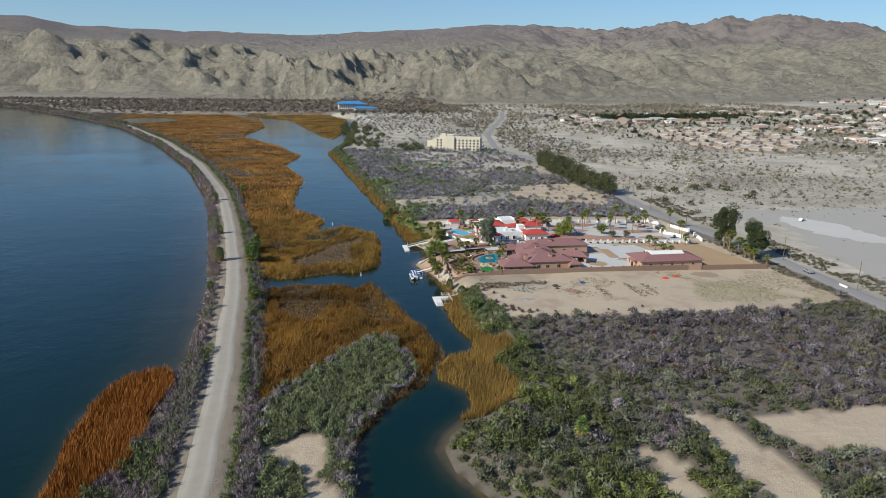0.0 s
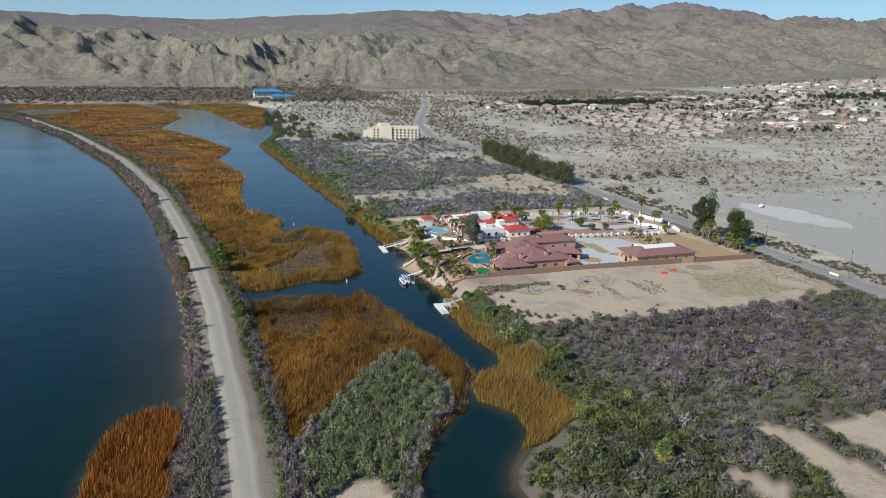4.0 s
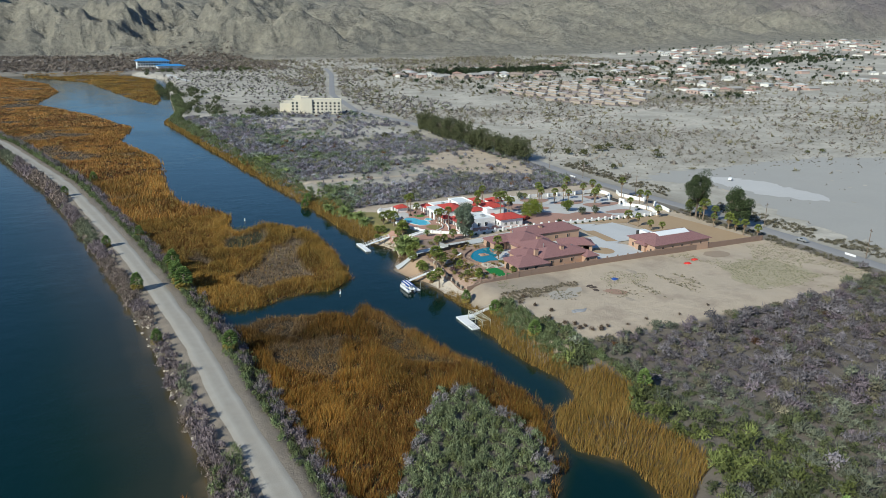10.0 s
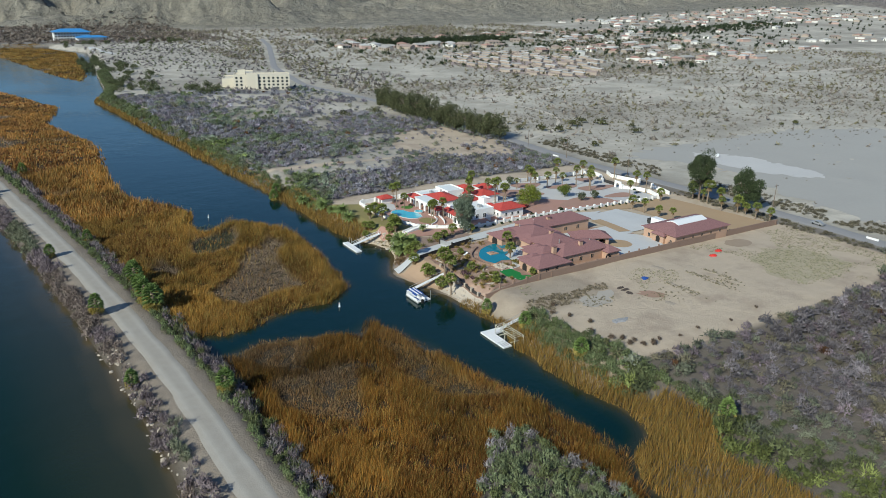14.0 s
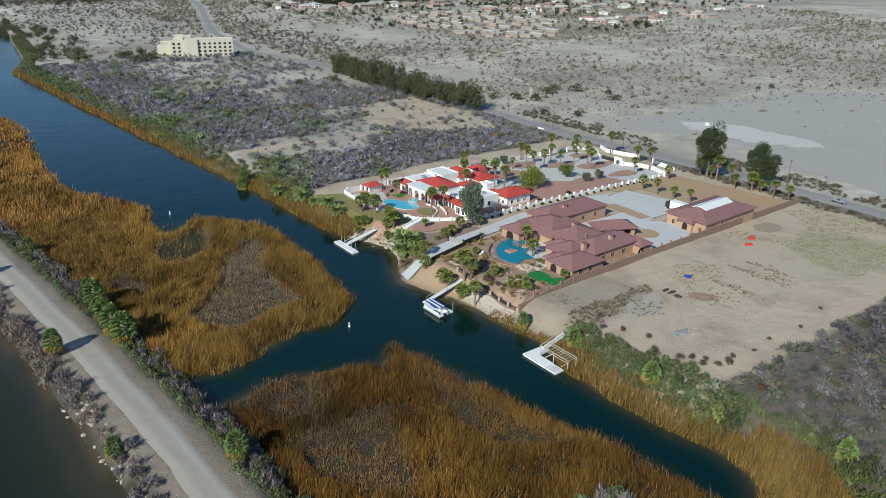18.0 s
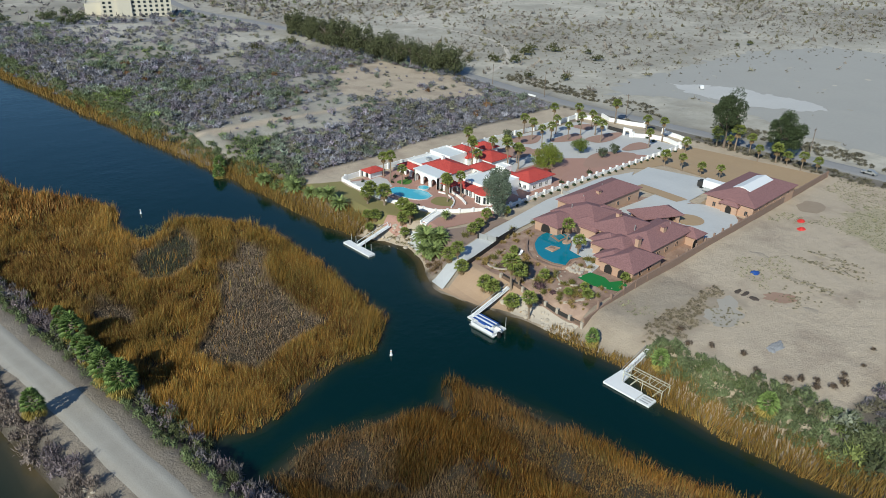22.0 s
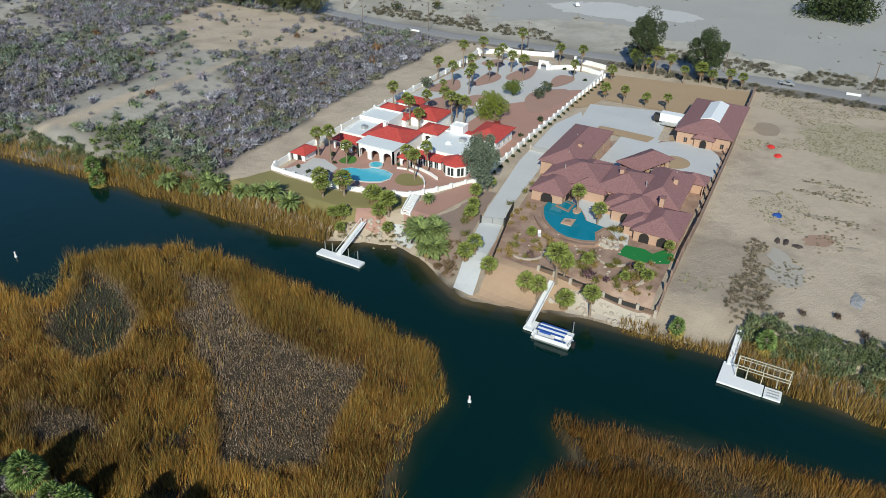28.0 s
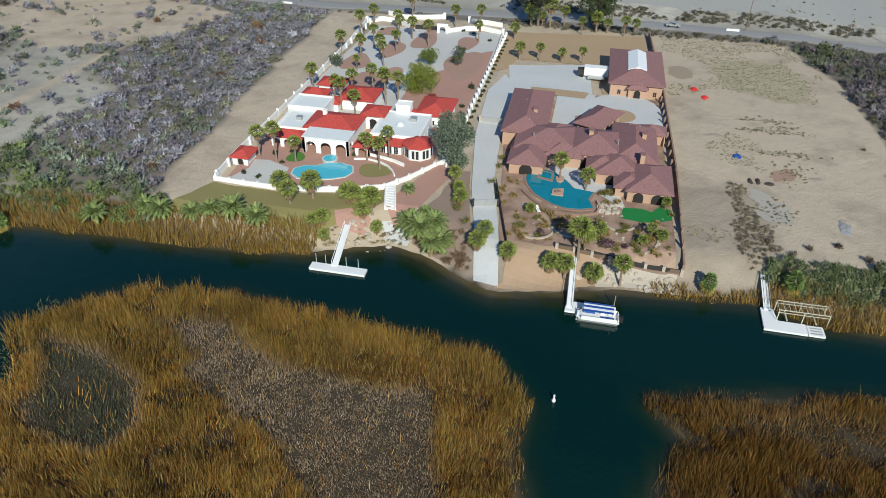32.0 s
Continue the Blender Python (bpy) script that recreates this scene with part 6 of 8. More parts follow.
part("mooring_post", Solid().cone(45.8, 291.0, -1.5, 3.0, 0.09, 0.09, 8), METAL, dock)

boat = thing("pontoon_boat", "white pontoon boat with a blue striped canopy", "boat", (42, 294, 0))
for xx in (41.2, 43.2):
    part("pontoon", Solid().beam((xx, 290.2, 0.1), (xx, 297.4, 0.1), 0.6).cone(xx, 297.6, -0.15, 0.35, 0.3, 0.1, 8), METAL, boat)
part("deck", Solid().prism([(40.8, 290.0), (43.6, 290.0), (43.6, 296.8), (42.9, 297.8), (41.5, 297.8), (40.8, 296.8)], 0.42, 0.6), WHITE_PAINT, boat)
part("side_panel", Solid().box(40.8, 40.9, 290.4, 296.8, 0.6, 1.3).box(43.5, 43.6, 290.4, 296.8, 0.6, 1.3).box(40.9, 43.5, 290.2, 290.3, 0.6, 1.2).box(41.5, 42.9, 297.5, 297.6, 0.6, 1.2), WHITE_PAINT, boat)
part("seat", Solid().box(41.0, 41.7, 291, 293.2, 0.6, 1.05).box(42.7, 43.4, 294.4, 296.6, 0.6, 1.05), BLUE_CLOTH, boat)
part("console", Solid().box(42.6, 43.3, 292.6, 293.4, 0.6, 1.5), WHITE_PAINT, boat)
for i in range(5):
    part("canopy_stripe", Solid().box(41.0 + 0.52 * i, 41.0 + 0.52 * i + 0.515, 291.2, 296.6, 2.35, 2.43 + 0.06 * (2 - abs(i - 2))), BLUE_CLOTH if i % 2 == 0 else WHITE_PAINT, boat, "striped cloth canopy")
for xx, yy in ((41.1, 291.4), (43.5, 291.4), (41.1, 296.4), (43.5, 296.4)):
    part("canopy_post", Solid().beam((xx, yy, 0.6), (xx, yy, 2.36), 0.06), METAL, boat)
part("outboard", Solid().box(41.9, 42.5, 289.3, 290.0, 0.0, 1.2), RUBBER, boat)

dock = thing("floating_dock", "white L-shaped dock with a swim step", "dock", (47, 259, 0))
part("deck", Solid().prism([(45.5, 264.4), (45.4, 256.9), (48.2, 256.9), (48.3, 261.6), (51.6, 262.0), (51.6, 264.2)], 0.1, 0.55), WHITE_DECK, dock)
part("gangway", Solid().beam((51.0, 263.1, 0.6), (59.4, 263.0, 2.6), 1.2, 0.16), WHITE_DECK, dock)
for o in (-0.58, 0.58):
    part("handrail", Solid().beam((51, 263.1 + o, 1.5), (59.4, 263 + o, 3.5), 0.08).beam((51, 263.1 + o, 0.6), (51, 263.1 + o, 1.5), 0.07).beam((59.4, 263 + o, 2.6), (59.4, 263 + o, 3.5), 0.07), METAL, dock)
part("swim_step", Solid().box(45.5, 48.2, 253.9, 256.7, 0.05, 0.42), WHITE_DECK, dock)
for k in range(3):
    part("step_slot", Solid().box(45.9 + 0.75 * k, 46.2 + 0.75 * k, 254.3, 256.3, 0.42, 0.44), METAL, dock)
LIFT_PAINT = plain("cream_lift_paint", (0.56, 0.53, 0.40), (0.62, 0.59, 0.46), 1.0, 0.5, 0)
lift = thing("boat_lift", "empty metal boat lift with canopy frame", "boat lift", (49.7, 257.6, 0))
for xx in (48.5, 51.3):
    part("rail", Solid().beam((xx, 253.0, 2.9), (xx, 262, 2.9), 0.12).beam((xx, 253.0, 2.3), (xx, 262, 2.3), 0.1), LIFT_PAINT, lift)
    for yy in (253.2, 257.5, 261.8):
        part("post", Solid().beam((xx, yy, -1), (xx, yy, 2.95), 0.12), LIFT_PAINT, lift)
for k in range(10):
    part("crossbar", Solid().beam((48.5, 253.1 + 0.98 * k, 2.95), (51.3, 253.1 + 0.98 * k, 2.95), 0.07), LIFT_PAINT, lift)
for yy in (255, 260):
    part("cradle_beam", Solid().beam((48.5, yy, 0.6), (51.3, yy, 0.6), 0.2), LIFT_PAINT, lift)

for bx, by in ((20, 300), (11.2, 407)):
    buoy = thing("marker_buoy", "slim white marker buoy in the channel", "buoy", (bx, by, 0), "buoys")
    part("can", Solid().cone(bx, by, -0.4, 0.25, 0.32, 0.32, 12), WHITE_PAINT, buoy)
    part("column", Solid().cone(bx, by, 0.25, 1.3, 0.2, 0.16, 12), WHITE_PAINT, buoy)
    part("band", Solid().cone(bx, by, 1.0, 1.1, 0.185, 0.18, 12), plain("orange_band", (0.7, 0.2, 0.03), (0.7, 0.22, 0.04), 1, 0.5, 0), buoy)

# ---- palms and trees ----
BARK = plain("palm_trunk", (0.20, 0.15, 0.11), (0.30, 0.235, 0.17), 1.2, 0.95, 0.5)
TREE_BARK = plain("tree_bark", (0.14, 0.105, 0.08), (0.22, 0.175, 0.14), 1.0, 0.95, 0.5)


def leaf_part(name, tris, colour, parent, vary, label=""):
    """Leaf triangles (n, 3, 3) as one part, with a colour that varies from leaf to leaf."""
    n = len(tris)
    c = np.repeat(np.array(colour)[None] * vary[:, None], 3, 0)
    ob = mesh_np(name, tris.reshape(-1, 3), np.arange(3 * n).reshape(-1, 3), LEAF, leaf=np.concatenate([c, np.ones((3 * n, 1))], 1))
    ob.parent = parent
    return tagged(ob, label) if label else ob


def fan_frond(rng, start, way, length, spread=0.9):
    """A fan leaf: a stalk and seven narrow blades."""
    way = way / np.linalg.norm(way)
    side = np.cross(way, [0, 0, 1.0])
    side /= np.linalg.norm(side) + 1e-6
    hub = start + way * length * 0.42
    t = [np.stack([start - side * 0.03, start + side * 0.03, hub])]
    for k in range(7):
        a = (k - 3) / 3 * spread
        d = way * math.cos(a) + side * math.sin(a)
        tip = hub + d * length * 0.62 + np.array([0, 0, -0.16 * length * rng.uniform(0.5, 1.6)])
        w = np.cross(d, [0, 0, 1.0])
        w /= np.linalg.norm(w) + 1e-6
        mid = hub + d * length * 0.34
        t.append(np.stack([hub, mid + w * 0.13, tip]))
        t.append(np.stack([hub, tip, mid - w * 0.13]))
    return t


def feather_frond(rng, start, az, rise, length, segs=6):
    """An arching feather leaf with leaflets on both sides."""
    t = []
    p, el = np.array(start, float), rise
    ca, sa = math.cos(az), math.sin(az)
    side = np.array([-sa, ca, 0])
    step = length / segs
    for k in range(segs):
        d = np.array([ca * math.cos(el), sa * math.cos(el), math.sin(el)])
        q = p + d * step
        w = 0.34 * math.sin(math.pi * (k + 1.0) / (segs + 1.2)) + 0.08
        for s in (-1, 1):
            drop = np.array([0, 0, -0.25 * w])
            t.append(np.stack([p, q, q + side * s * w + drop + d * 0.25]))
            t.append(np.stack([p, q + side * s * w * 0.8 + drop - d * 0.05, p + side * s * w + drop]))
        p, el = q, el - 1.25 / segs * rng.uniform(0.7, 1.4)
    return t


def fan_palm(seed, tall):
    r = np.random.RandomState(seed)
    ob = thing("fan_palm", "tall fan palm with a shaggy brown skirt", "palm")
    trunk, n = Solid(), 7
    lean = r.uniform(-0.04, 0.04, 2)
    for k in range(n):
        z0, z1 = tall * k / n - (0.3 if k == 0 else 0), tall * (k + 1) / n
        r0, r1 = 0.24 - 0.09 * k / n + (0.1 if k == 0 else 0), 0.24 - 0.09 * (k + 1) / n
        trunk.cone(lean[0] * z0, lean[1] * z0, z0, z1, r0, r1, 8)
    part("trunk", trunk, BARK, ob)
    top = np.array([lean[0] * tall, lean[1] * tall, tall])
    tris = []
    for k in range(34):
        az, el = k * 2.4, 1.35 - 1.75 * (k / 34) ** 0.9
        d = np.array([math.cos(az) * math.cos(el), math.sin(az) * math.cos(el), math.sin(el)])
        tris += fan_frond(r, top + d * 0.15, d, r.uniform(1.5, 2.0))
    leaf_part("crown", np.array(tris), (0.185, 0.215, 0.055), ob, r.uniform(0.7, 1.3, len(tris)))
    tris = []
    for k in range(16):
        az = k * 2.4
        d = np.array([math.cos(az) * 0.45, math.sin(az) * 0.45, -1.0])
        tris += fan_frond(r, top + np.array([0, 0, -0.1]), d, r.uniform(1.3, 2.0), 0.5)
    leaf_part("skirt", np.array(tris), (0.20, 0.14, 0.075), ob, r.uniform(0.7, 1.3, len(tris)), "dry brown hanging fronds")
    return ob


def date_palm(seed, tall, size=3.4):
    r = np.random.RandomState(seed)
    ob = thing("date_palm", "bushy green date palm with arching fronds", "palm")
    trunk = Solid().cone(0, 0, -0.4, tall * 0.5, 0.5, 0.42, 9).cone(0, 0, tall * 0.5, tall, 0.42, 0.5, 9)
    part("trunk", trunk, BARK, ob)
    tris = []
    for k in range(64):
        az = k * 2.39996 + r.uniform(-0.15, 0.15)
        rise = 1.52 - 1.35 * (k / 64) ** 1.2
        tris += feather_frond(r, (0.2 * math.cos(az), 0.2 * math.sin(az), tall), az, rise, size * r.uniform(0.8, 1.1))
    leaf_part("crown", np.array(tris), (0.18, 0.225, 0.075), ob, r.uniform(0.65, 1.35, len(tris)))
    tris = []
    for k in range(12):
        tris += feather_frond(r, (0, 0, tall * 0.8), k * 2.4, -0.6, size * 0.5, 4)
    leaf_part("dry_fronds", np.array(tris), (0.26, 0.19, 0.07), ob, r.uniform(0.7, 1.2, len(tris)), "yellow-brown dry fronds")
    return ob


def skirted_palm(seed, tall):
    """A fan palm still clothed in its old leaves down to the ground."""
    r = np.random.RandomState(seed)
    ob = thing("skirted_palm", "dense fan palm with yellow hanging skirt", "palm")
    part("trunk", Solid().cone(0, 0, -0.4, tall * 0.4, 0.62, 0.5, 9).cone(0, 0, tall * 0.4, tall * 0.85, 0.5, 0.35, 9), BARK, ob)
    green, dry = [], []
    for k in range(86):
        f = k / 86
        az = k * 2.39996 + r.uniform(-0.2, 0.2)
        el = 1.45 - 2.15 * f ** 0.8
        d = np.array([math.cos(az) * math.cos(el), math.sin(az) * math.cos(el), math.sin(el)])
        start = np.array([0, 0, tall * (0.86 - 0.5 * f)]) + d * 0.3
        (green if f < 0.66 else dry).extend(fan_frond(r, start, d, r.uniform(1.7, 2.3), 0.8))
    leaf_part("crown", np.array(green), (0.165, 0.235, 0.07), ob, r.uniform(0.6, 1.4, len(green)))
    leaf_part("skirt", np.array(dry), (0.33, 0.26, 0.075), ob, r.uniform(0.7, 1.3, len(dry)), "yellow hanging dry fronds")
    return ob


def on_ground(x, y, turn=0.0, s=1.0, lift=0.0):
    return Matrix.LocRotScale((x, y, ground_at(x, y) + lift), Euler((0, 0, turn)), None)


def plant_all(kinds, spots, group, seed):
    """The first of each kind is moved into place, all others are copies."""
    r = random.Random(seed)
    for i, spot in enumerate(spots):
        k = i % len(kinds)
        m = on_ground(spot[0], spot[1], r.uniform(0, 6.28))
        if i < len(kinds):
            kinds[k].matrix_world = m
            ob = kinds[k]
        else:
            ob = copy_thing(kinds[k], m)
        sc = (spot[2] if len(spot) > 2 else 1.0) * r.uniform(0.9, 1.12)
        ob.scale = (sc, sc, sc)
        tagged(ob, group=group)


plant_all([fan_palm(1, 7.0), fan_palm(2, 8.4), fan_palm(3, 6.0)],
          [(79.5, 375.8), (78.5, 371.1), (79.6, 366.7), (120.2, 377.3), (110.3, 365.6), (83.5, 350.2), (80.1, 346.1), (84.7, 344.9), (155.5, 381), (150.7, 372.8), (146.1, 363.9), (156.8, 368.2), (162.6, 364.4), (172.7, 365.8),
           (178.3, 362.7), (171.6, 355.3), (172.2, 379.4), (197.3, 351.1), (181, 339.6), (112, 368), (108, 361), (121, 366), (122, 360), (124, 357), (119, 352), (117, 355), (190, 380), (186, 370), (200, 368), (141, 371, 0.7), (166, 373), (193, 341)], "palms of the white villa's garden", 3)
plant_all([fan_palm(4, 4.2), fan_palm(5, 5.6)],
          [(165.8, 323.6), (165.8, 316.9, 0.8), (166.5, 310, 0.8), (167.1, 303.3, 0.8), (188, 328), (200, 305), (204, 296), (202, 290), (206, 286), (208, 312), (207, 320), (84.6, 304.4, 1.1), (81.5, 298.4, 1.1), (55.8, 298.6, 1.25), (57.2, 297.4, 1.2), (52.6, 290, 0.95), (205, 324, 1.3), (206, 317, 1.4), (204, 300, 1.2)], "palms of the brown villa's yard", 5)
plant_all([date_palm(1, 2.0, 3.1), date_palm(2, 3.2, 3.0), date_palm(3, 1.5, 2.9)],
          [(52.5, 386.7, 1.1), (54, 370.5, 1.2), (53.6, 380, 0.9), (54.2, 365.5, 1.0), (57.5, 330.8, 1.25), (56.2, 326.4, 1.2), (59.6, 333.4, 1.1), (54.6, 328, 1.0), (60.4, 328.6, 1.0), (54.6, 376, 0.8), (70.4, 336.6, 0.6), (63, 331, 0.7), (53, 390, 1.0), (49, 400, 0.9)], "date palms along the banks", 7)


plant_all([skirted_palm(21, 5.2), skirted_palm(22, 6.0), skirted_palm(23, 4.6)],
          [(-27.3, 321, 1.25), (-28.4, 326.3, 1.25), (-27.9, 336.4, 1.1), (-28.2, 340.4, 0.95), (-27.8, 345.8, 1.2), (-26.9, 358.4, 0.75), (-29, 352, 0.7), (-41.6, 323.6, 0.85), (-40.3, 281, 0.7), (-22.9, 267, 0.9), (-35, 393, 0.9), (-48, 380, 0.8), (-62, 480, 0.9),
           (-47.7, 518, 0.9), (56, 236.6, 0.95), (56, 258.4, 0.75), (54.2, 273.6, 0.62), (43.5, 420, 0.9), (46.5, 425, 0.9), (63, 199.5, 0.85), (62, 146, 0.85)], "skirted palms along the banks", 17)
plant_all([fan_palm(6, 2.7), fan_palm(7, 3.6), fan_palm(8, 2.1)],
          [(54.6, 318.6, 1.05), (56.2, 317.2), (52.6, 312.2), (52, 303.6, 1.1), (51.6, 300.8), (52.4, 295.2, 1.2), (63.1, 294.7, 0.75), (65.3, 284.4, 0.7), (64, 282.4, 0.7), (61.6, 286.3, 0.6), (55.4, 353.6, 0.9), (54, 350.8, 0.8), (85.8, 327.4, 0.8), (77.8, 327.6, 0.9), (69.5, 324.8, 0.9), (73, 325.8, 0.8), (76.8, 281.2, 0.6), (69, 309.5, 0.7), (65.2, 364.6, 1.1), (64.2, 356.6, 1.25), (64.8, 348.6, 1.35), (64.2, 347.2, 1.2), (62.2, 342.6, 1.25), (61, 344.4, 1.1), (63.2, 343.6, 1.15), (61, 360.6, 1.2), (57, 352, 1.0), (58.4, 340.6, 0.8)], "low fan palms on the bank", 11)


def broad_tree(name, label, seed, tall, spread, colour, leaves=1500, leaf=0.5, low=0.25, narrow=0.5):
    """Tapered trunk, limbs, and a crown of many leaves in clumps with gaps."""
    r = np.random.RandomState(seed)
    ob = thing(name, label, "tree")
    trunk = Solid()
    forks = []
    for k in range(3):
        z0, z1 = tall * 0.45 * k / 3, tall * 0.45 * (k + 1) / 3
        trunk.cone(0, 0, z0 - (0.4 if k == 0 else 0), z1, 0.026 * tall * (1 - 0.22 * k), 0.026 * tall * (0.78 - 0.22 * k), 8)
    part("trunk", trunk, TREE_BARK, ob)
    for k in range(7):
        az, el = k * 2.4 + r.uniform(-0.3, 0.3), r.uniform(0.5, 1.2)
        a = np.array([0, 0, tall * r.uniform(0.25, 0.45)])
        b = a + np.array([math.cos(az) * math.cos(el) * spread * 0.7, math.sin(az) * math.cos(el) * spread * 0.7, math.sin(el) * tall * 0.4])
        forks.append(b)
        part("limb", Solid().beam(a, b, 0.018 * tall), TREE_BARK, ob)
    lobes = 24
    c = r.normal(size=(lobes, 3))
    c /= np.linalg.norm(c, axis=1)[:, None]
    c *= r.uniform(0.4, 0.9, (lobes, 1))
    c = c * np.array([spread, spread, tall * (1 - low) / 2]) + np.array([0, 0, tall * (1 + low) / 2])
    rad = r.uniform(0.18, 0.38, lobes) * spread * 1.15
    which = r.randint(lobes, size=leaves)
    d = unit_vectors(r, leaves)
    p = c[which] + d * (rad[which] * r.uniform(0.55, 1.05, leaves))[:, None] * np.array([1, 1, 1.1])
    p[:, 2] = np.maximum(p[:, 2], 0.2)
    way = unit_vectors(r, leaves) + d * 0.6 + np.array([0, 0, -0.4])
    way /= np.linalg.norm(way, axis=1)[:, None]
    side = np.cross(way, unit_vectors(r, leaves))
    side /= np.linalg.norm(side, axis=1)[:, None] + 1e-6
    s = (leaf * r.uniform(0.6, 1.3, leaves))[:, None]
    tris = np.stack([p - side * s * narrow / 2, p + side * s * narrow / 2, p + way * s], 1)
    leaf_part("crown", tris, colour, ob, r.uniform(0.6, 1.4, leaves))
    return ob


t = broad_tree("eucalyptus", "tall dark green eucalyptus beside the road", 1, 23, 7.2, (0.055, 0.072, 0.032), 14000, 0.6, 0.12)
t.matrix_world = on_ground(206, 321.5)
t = broad_tree("eucalyptus", "dark green eucalyptus beside the road", 2, 21, 7.0, (0.058, 0.078, 0.034), 14000, 0.6, 0.04)
t.matrix_world = on_ground(209, 300)
t = broad_tree("silvery_tree", "large silvery grey-green tree by the drive", 3, 15.0, 4.8, (0.135, 0.165, 0.115), 12000, 0.5, 0.04)
t.matrix_world = on_ground(84.5, 329.3)
t = broad_tree("shade_tree", "round dense green tree in the forecourt", 4, 7.6, 5.4, (0.17, 0.20, 0.03), 7000, 0.45, 0.1)
t.matrix_world = on_ground(129.4, 348.5)
t = broad_tree("shade_tree", "smaller round green tree in the forecourt", 5, 5.4, 3.2, (0.11, 0.14, 0.026), 3000, 0.4, 0.15)
t.matrix_world = on_ground(152, 350.5)
for i, (x, y) in enumerate(((154, 342), (162.5, 342.5), (143, 378.5))):
    t = broad_tree("olive_tree", "small grey-green tree in the forecourt", 6 + i, 4.2, 2.2, (0.09, 0.105, 0.06), 700, 0.5, 0.2)
    t.matrix_world = on_ground(x, y)
row = [broad_tree("tamarisk", "dusty olive tree in a windbreak row", 11 + i, 16, 7.5, (0.085, 0.092, 0.044), 3200, 0.95, 0.02) for i in range(3)]
plant_all(row, [(212 - 6 * math.sin((640 - y) / 170 * 3.1), y, 0.85 + 0.3 * ((i * 7) % 5) / 5) for i, y in enumerate(range(478, 645, 8))], "windbreak trees", 8)
hedge = broad_tree("dark_thicket", "low dark green thicket on the desert flat", 20, 9, 17, (0.035, 0.05, 0.016), 3000, 1.8, 0.0)
hedge.matrix_world = on_ground(338, 262)
# trees along the far bank and round the hotel
grove = [broad_tree("riverside_tree", "dusty green riverside tree", 30 + i, 7.5, 5.2, (0.085, 0.10, 0.045), 800, 1.0, 0.03) for i in range(3)]
r = random.Random(12)
plant_all(grove, [(40 + r.uniform(0, 45) + 0.02 * (y - 760), y, r.uniform(0.6, 1.1)) for y in range(770, 1150, 9)] + [(95 + r.uniform(0, 25), 745 + 7 * i, 0.8) for i in range(7)] + [(110 + r.uniform(-50, 130), 1420 + r.uniform(-60, 40), 0.8) for i in range(22)], "riverside trees", 9)

# clipped shrubs along the walls and on the terrace
shrub_rng = np.random.RandomState(3)
ball = thing("clipped_shrub", "dark clipped round shrub", "shrub")
tri = leaf_cloud(shrub_rng, 160, 0.4, 0.2)
leaf_part("foliage", tri * np.array([0.9, 0.9, 1.1]), (0.035, 0.05, 0.022), ball, shrub_rng.uniform(0.7, 1.3, 160))
spots = [(90 + 3.95 * i, 330.2, 0.85) for i in range(25)] + [(70, 372), (71, 376), (73, 368, 0.8), (82, 373, 1.2), (78, 369.5, 0.9), (84, 369.5, 0.9), (85.5, 354, 1.0), (70, 366, 0.8), (186, 376, 1.0), (189, 379, 1.0), (190, 343), (192, 347), (183, 336), (135, 334, 1.5), (120, 334), (72, 350, 0.7)]
plant_all([ball], spots, "clipped shrubs", 4)
# low yard plants by the brown villa
yp = thing("desert_plant", "low yellow-green desert garden plant", "plant")
tri = leaf_cloud(shrub_rng, 120, 0.6, 0.9, narrow=0.3)
leaf_part("foliage", tri, (0.16, 0.15, 0.04), yp, shrub_rng.uniform(0.7, 1.3, 120))
r = random.Random(6)
plant_all([yp], [(r.uniform(59, 69.5), r.uniform(281, 313), r.uniform(0.4, 1.1)) for _ in range(48)] + [(r.uniform(76, 83), r.uniform(292, 296.5), r.uniform(0.6, 1.2)) for _ in range(6)] + [(78, 280.6, 1.5), (74, 279.6, 1.0), (88, 319, 1.0), (92, 319, 1.2), (80, 319.2, 1.2), (62, 322, 1.3), (66, 325, 1.3), (70, 326, 1.2), (76, 327, 1.2)], "garden plants", 2)
gp = thing("golden_shrub", "golden-brown shrub in the gravel yard", "shrub")
tri = leaf_cloud(shrub_rng, 150, 0.42, 0.5, narrow=0.45)
leaf_part("foliage", tri, (0.24, 0.17, 0.06), gp, shrub_rng.uniform(0.6, 1.4, 150))
plant_all([gp], [(r.uniform(58.6, 71), r.uniform(280.5, 313), r.uniform(0.4, 1.1)) for _ in range(55)] + [(r.uniform(75.5, 82), r.uniform(290.8, 295.6), r.uniform(0.6, 1.1)) for _ in range(9)] + [(r.uniform(70, 83), r.uniform(313.4, 317.2), r.uniform(0.5, 1.0)) for _ in range(12)], "golden shrubs", 5)
pp = thing("purple_shrub", "dull purple shrub in the gravel yard", "shrub")
leaf_part("foliage", leaf_cloud(shrub_rng, 170, 0.4, 0.5), (0.12, 0.07, 0.075), pp, shrub_rng.uniform(0.6, 1.4, 170))
plant_all([pp], [(59.6, 293.4, 1.7), (61, 306.5, 1.3), (60, 289.6, 1.0), (67.5, 286.8, 1.0)], "purple shrubs", 6)
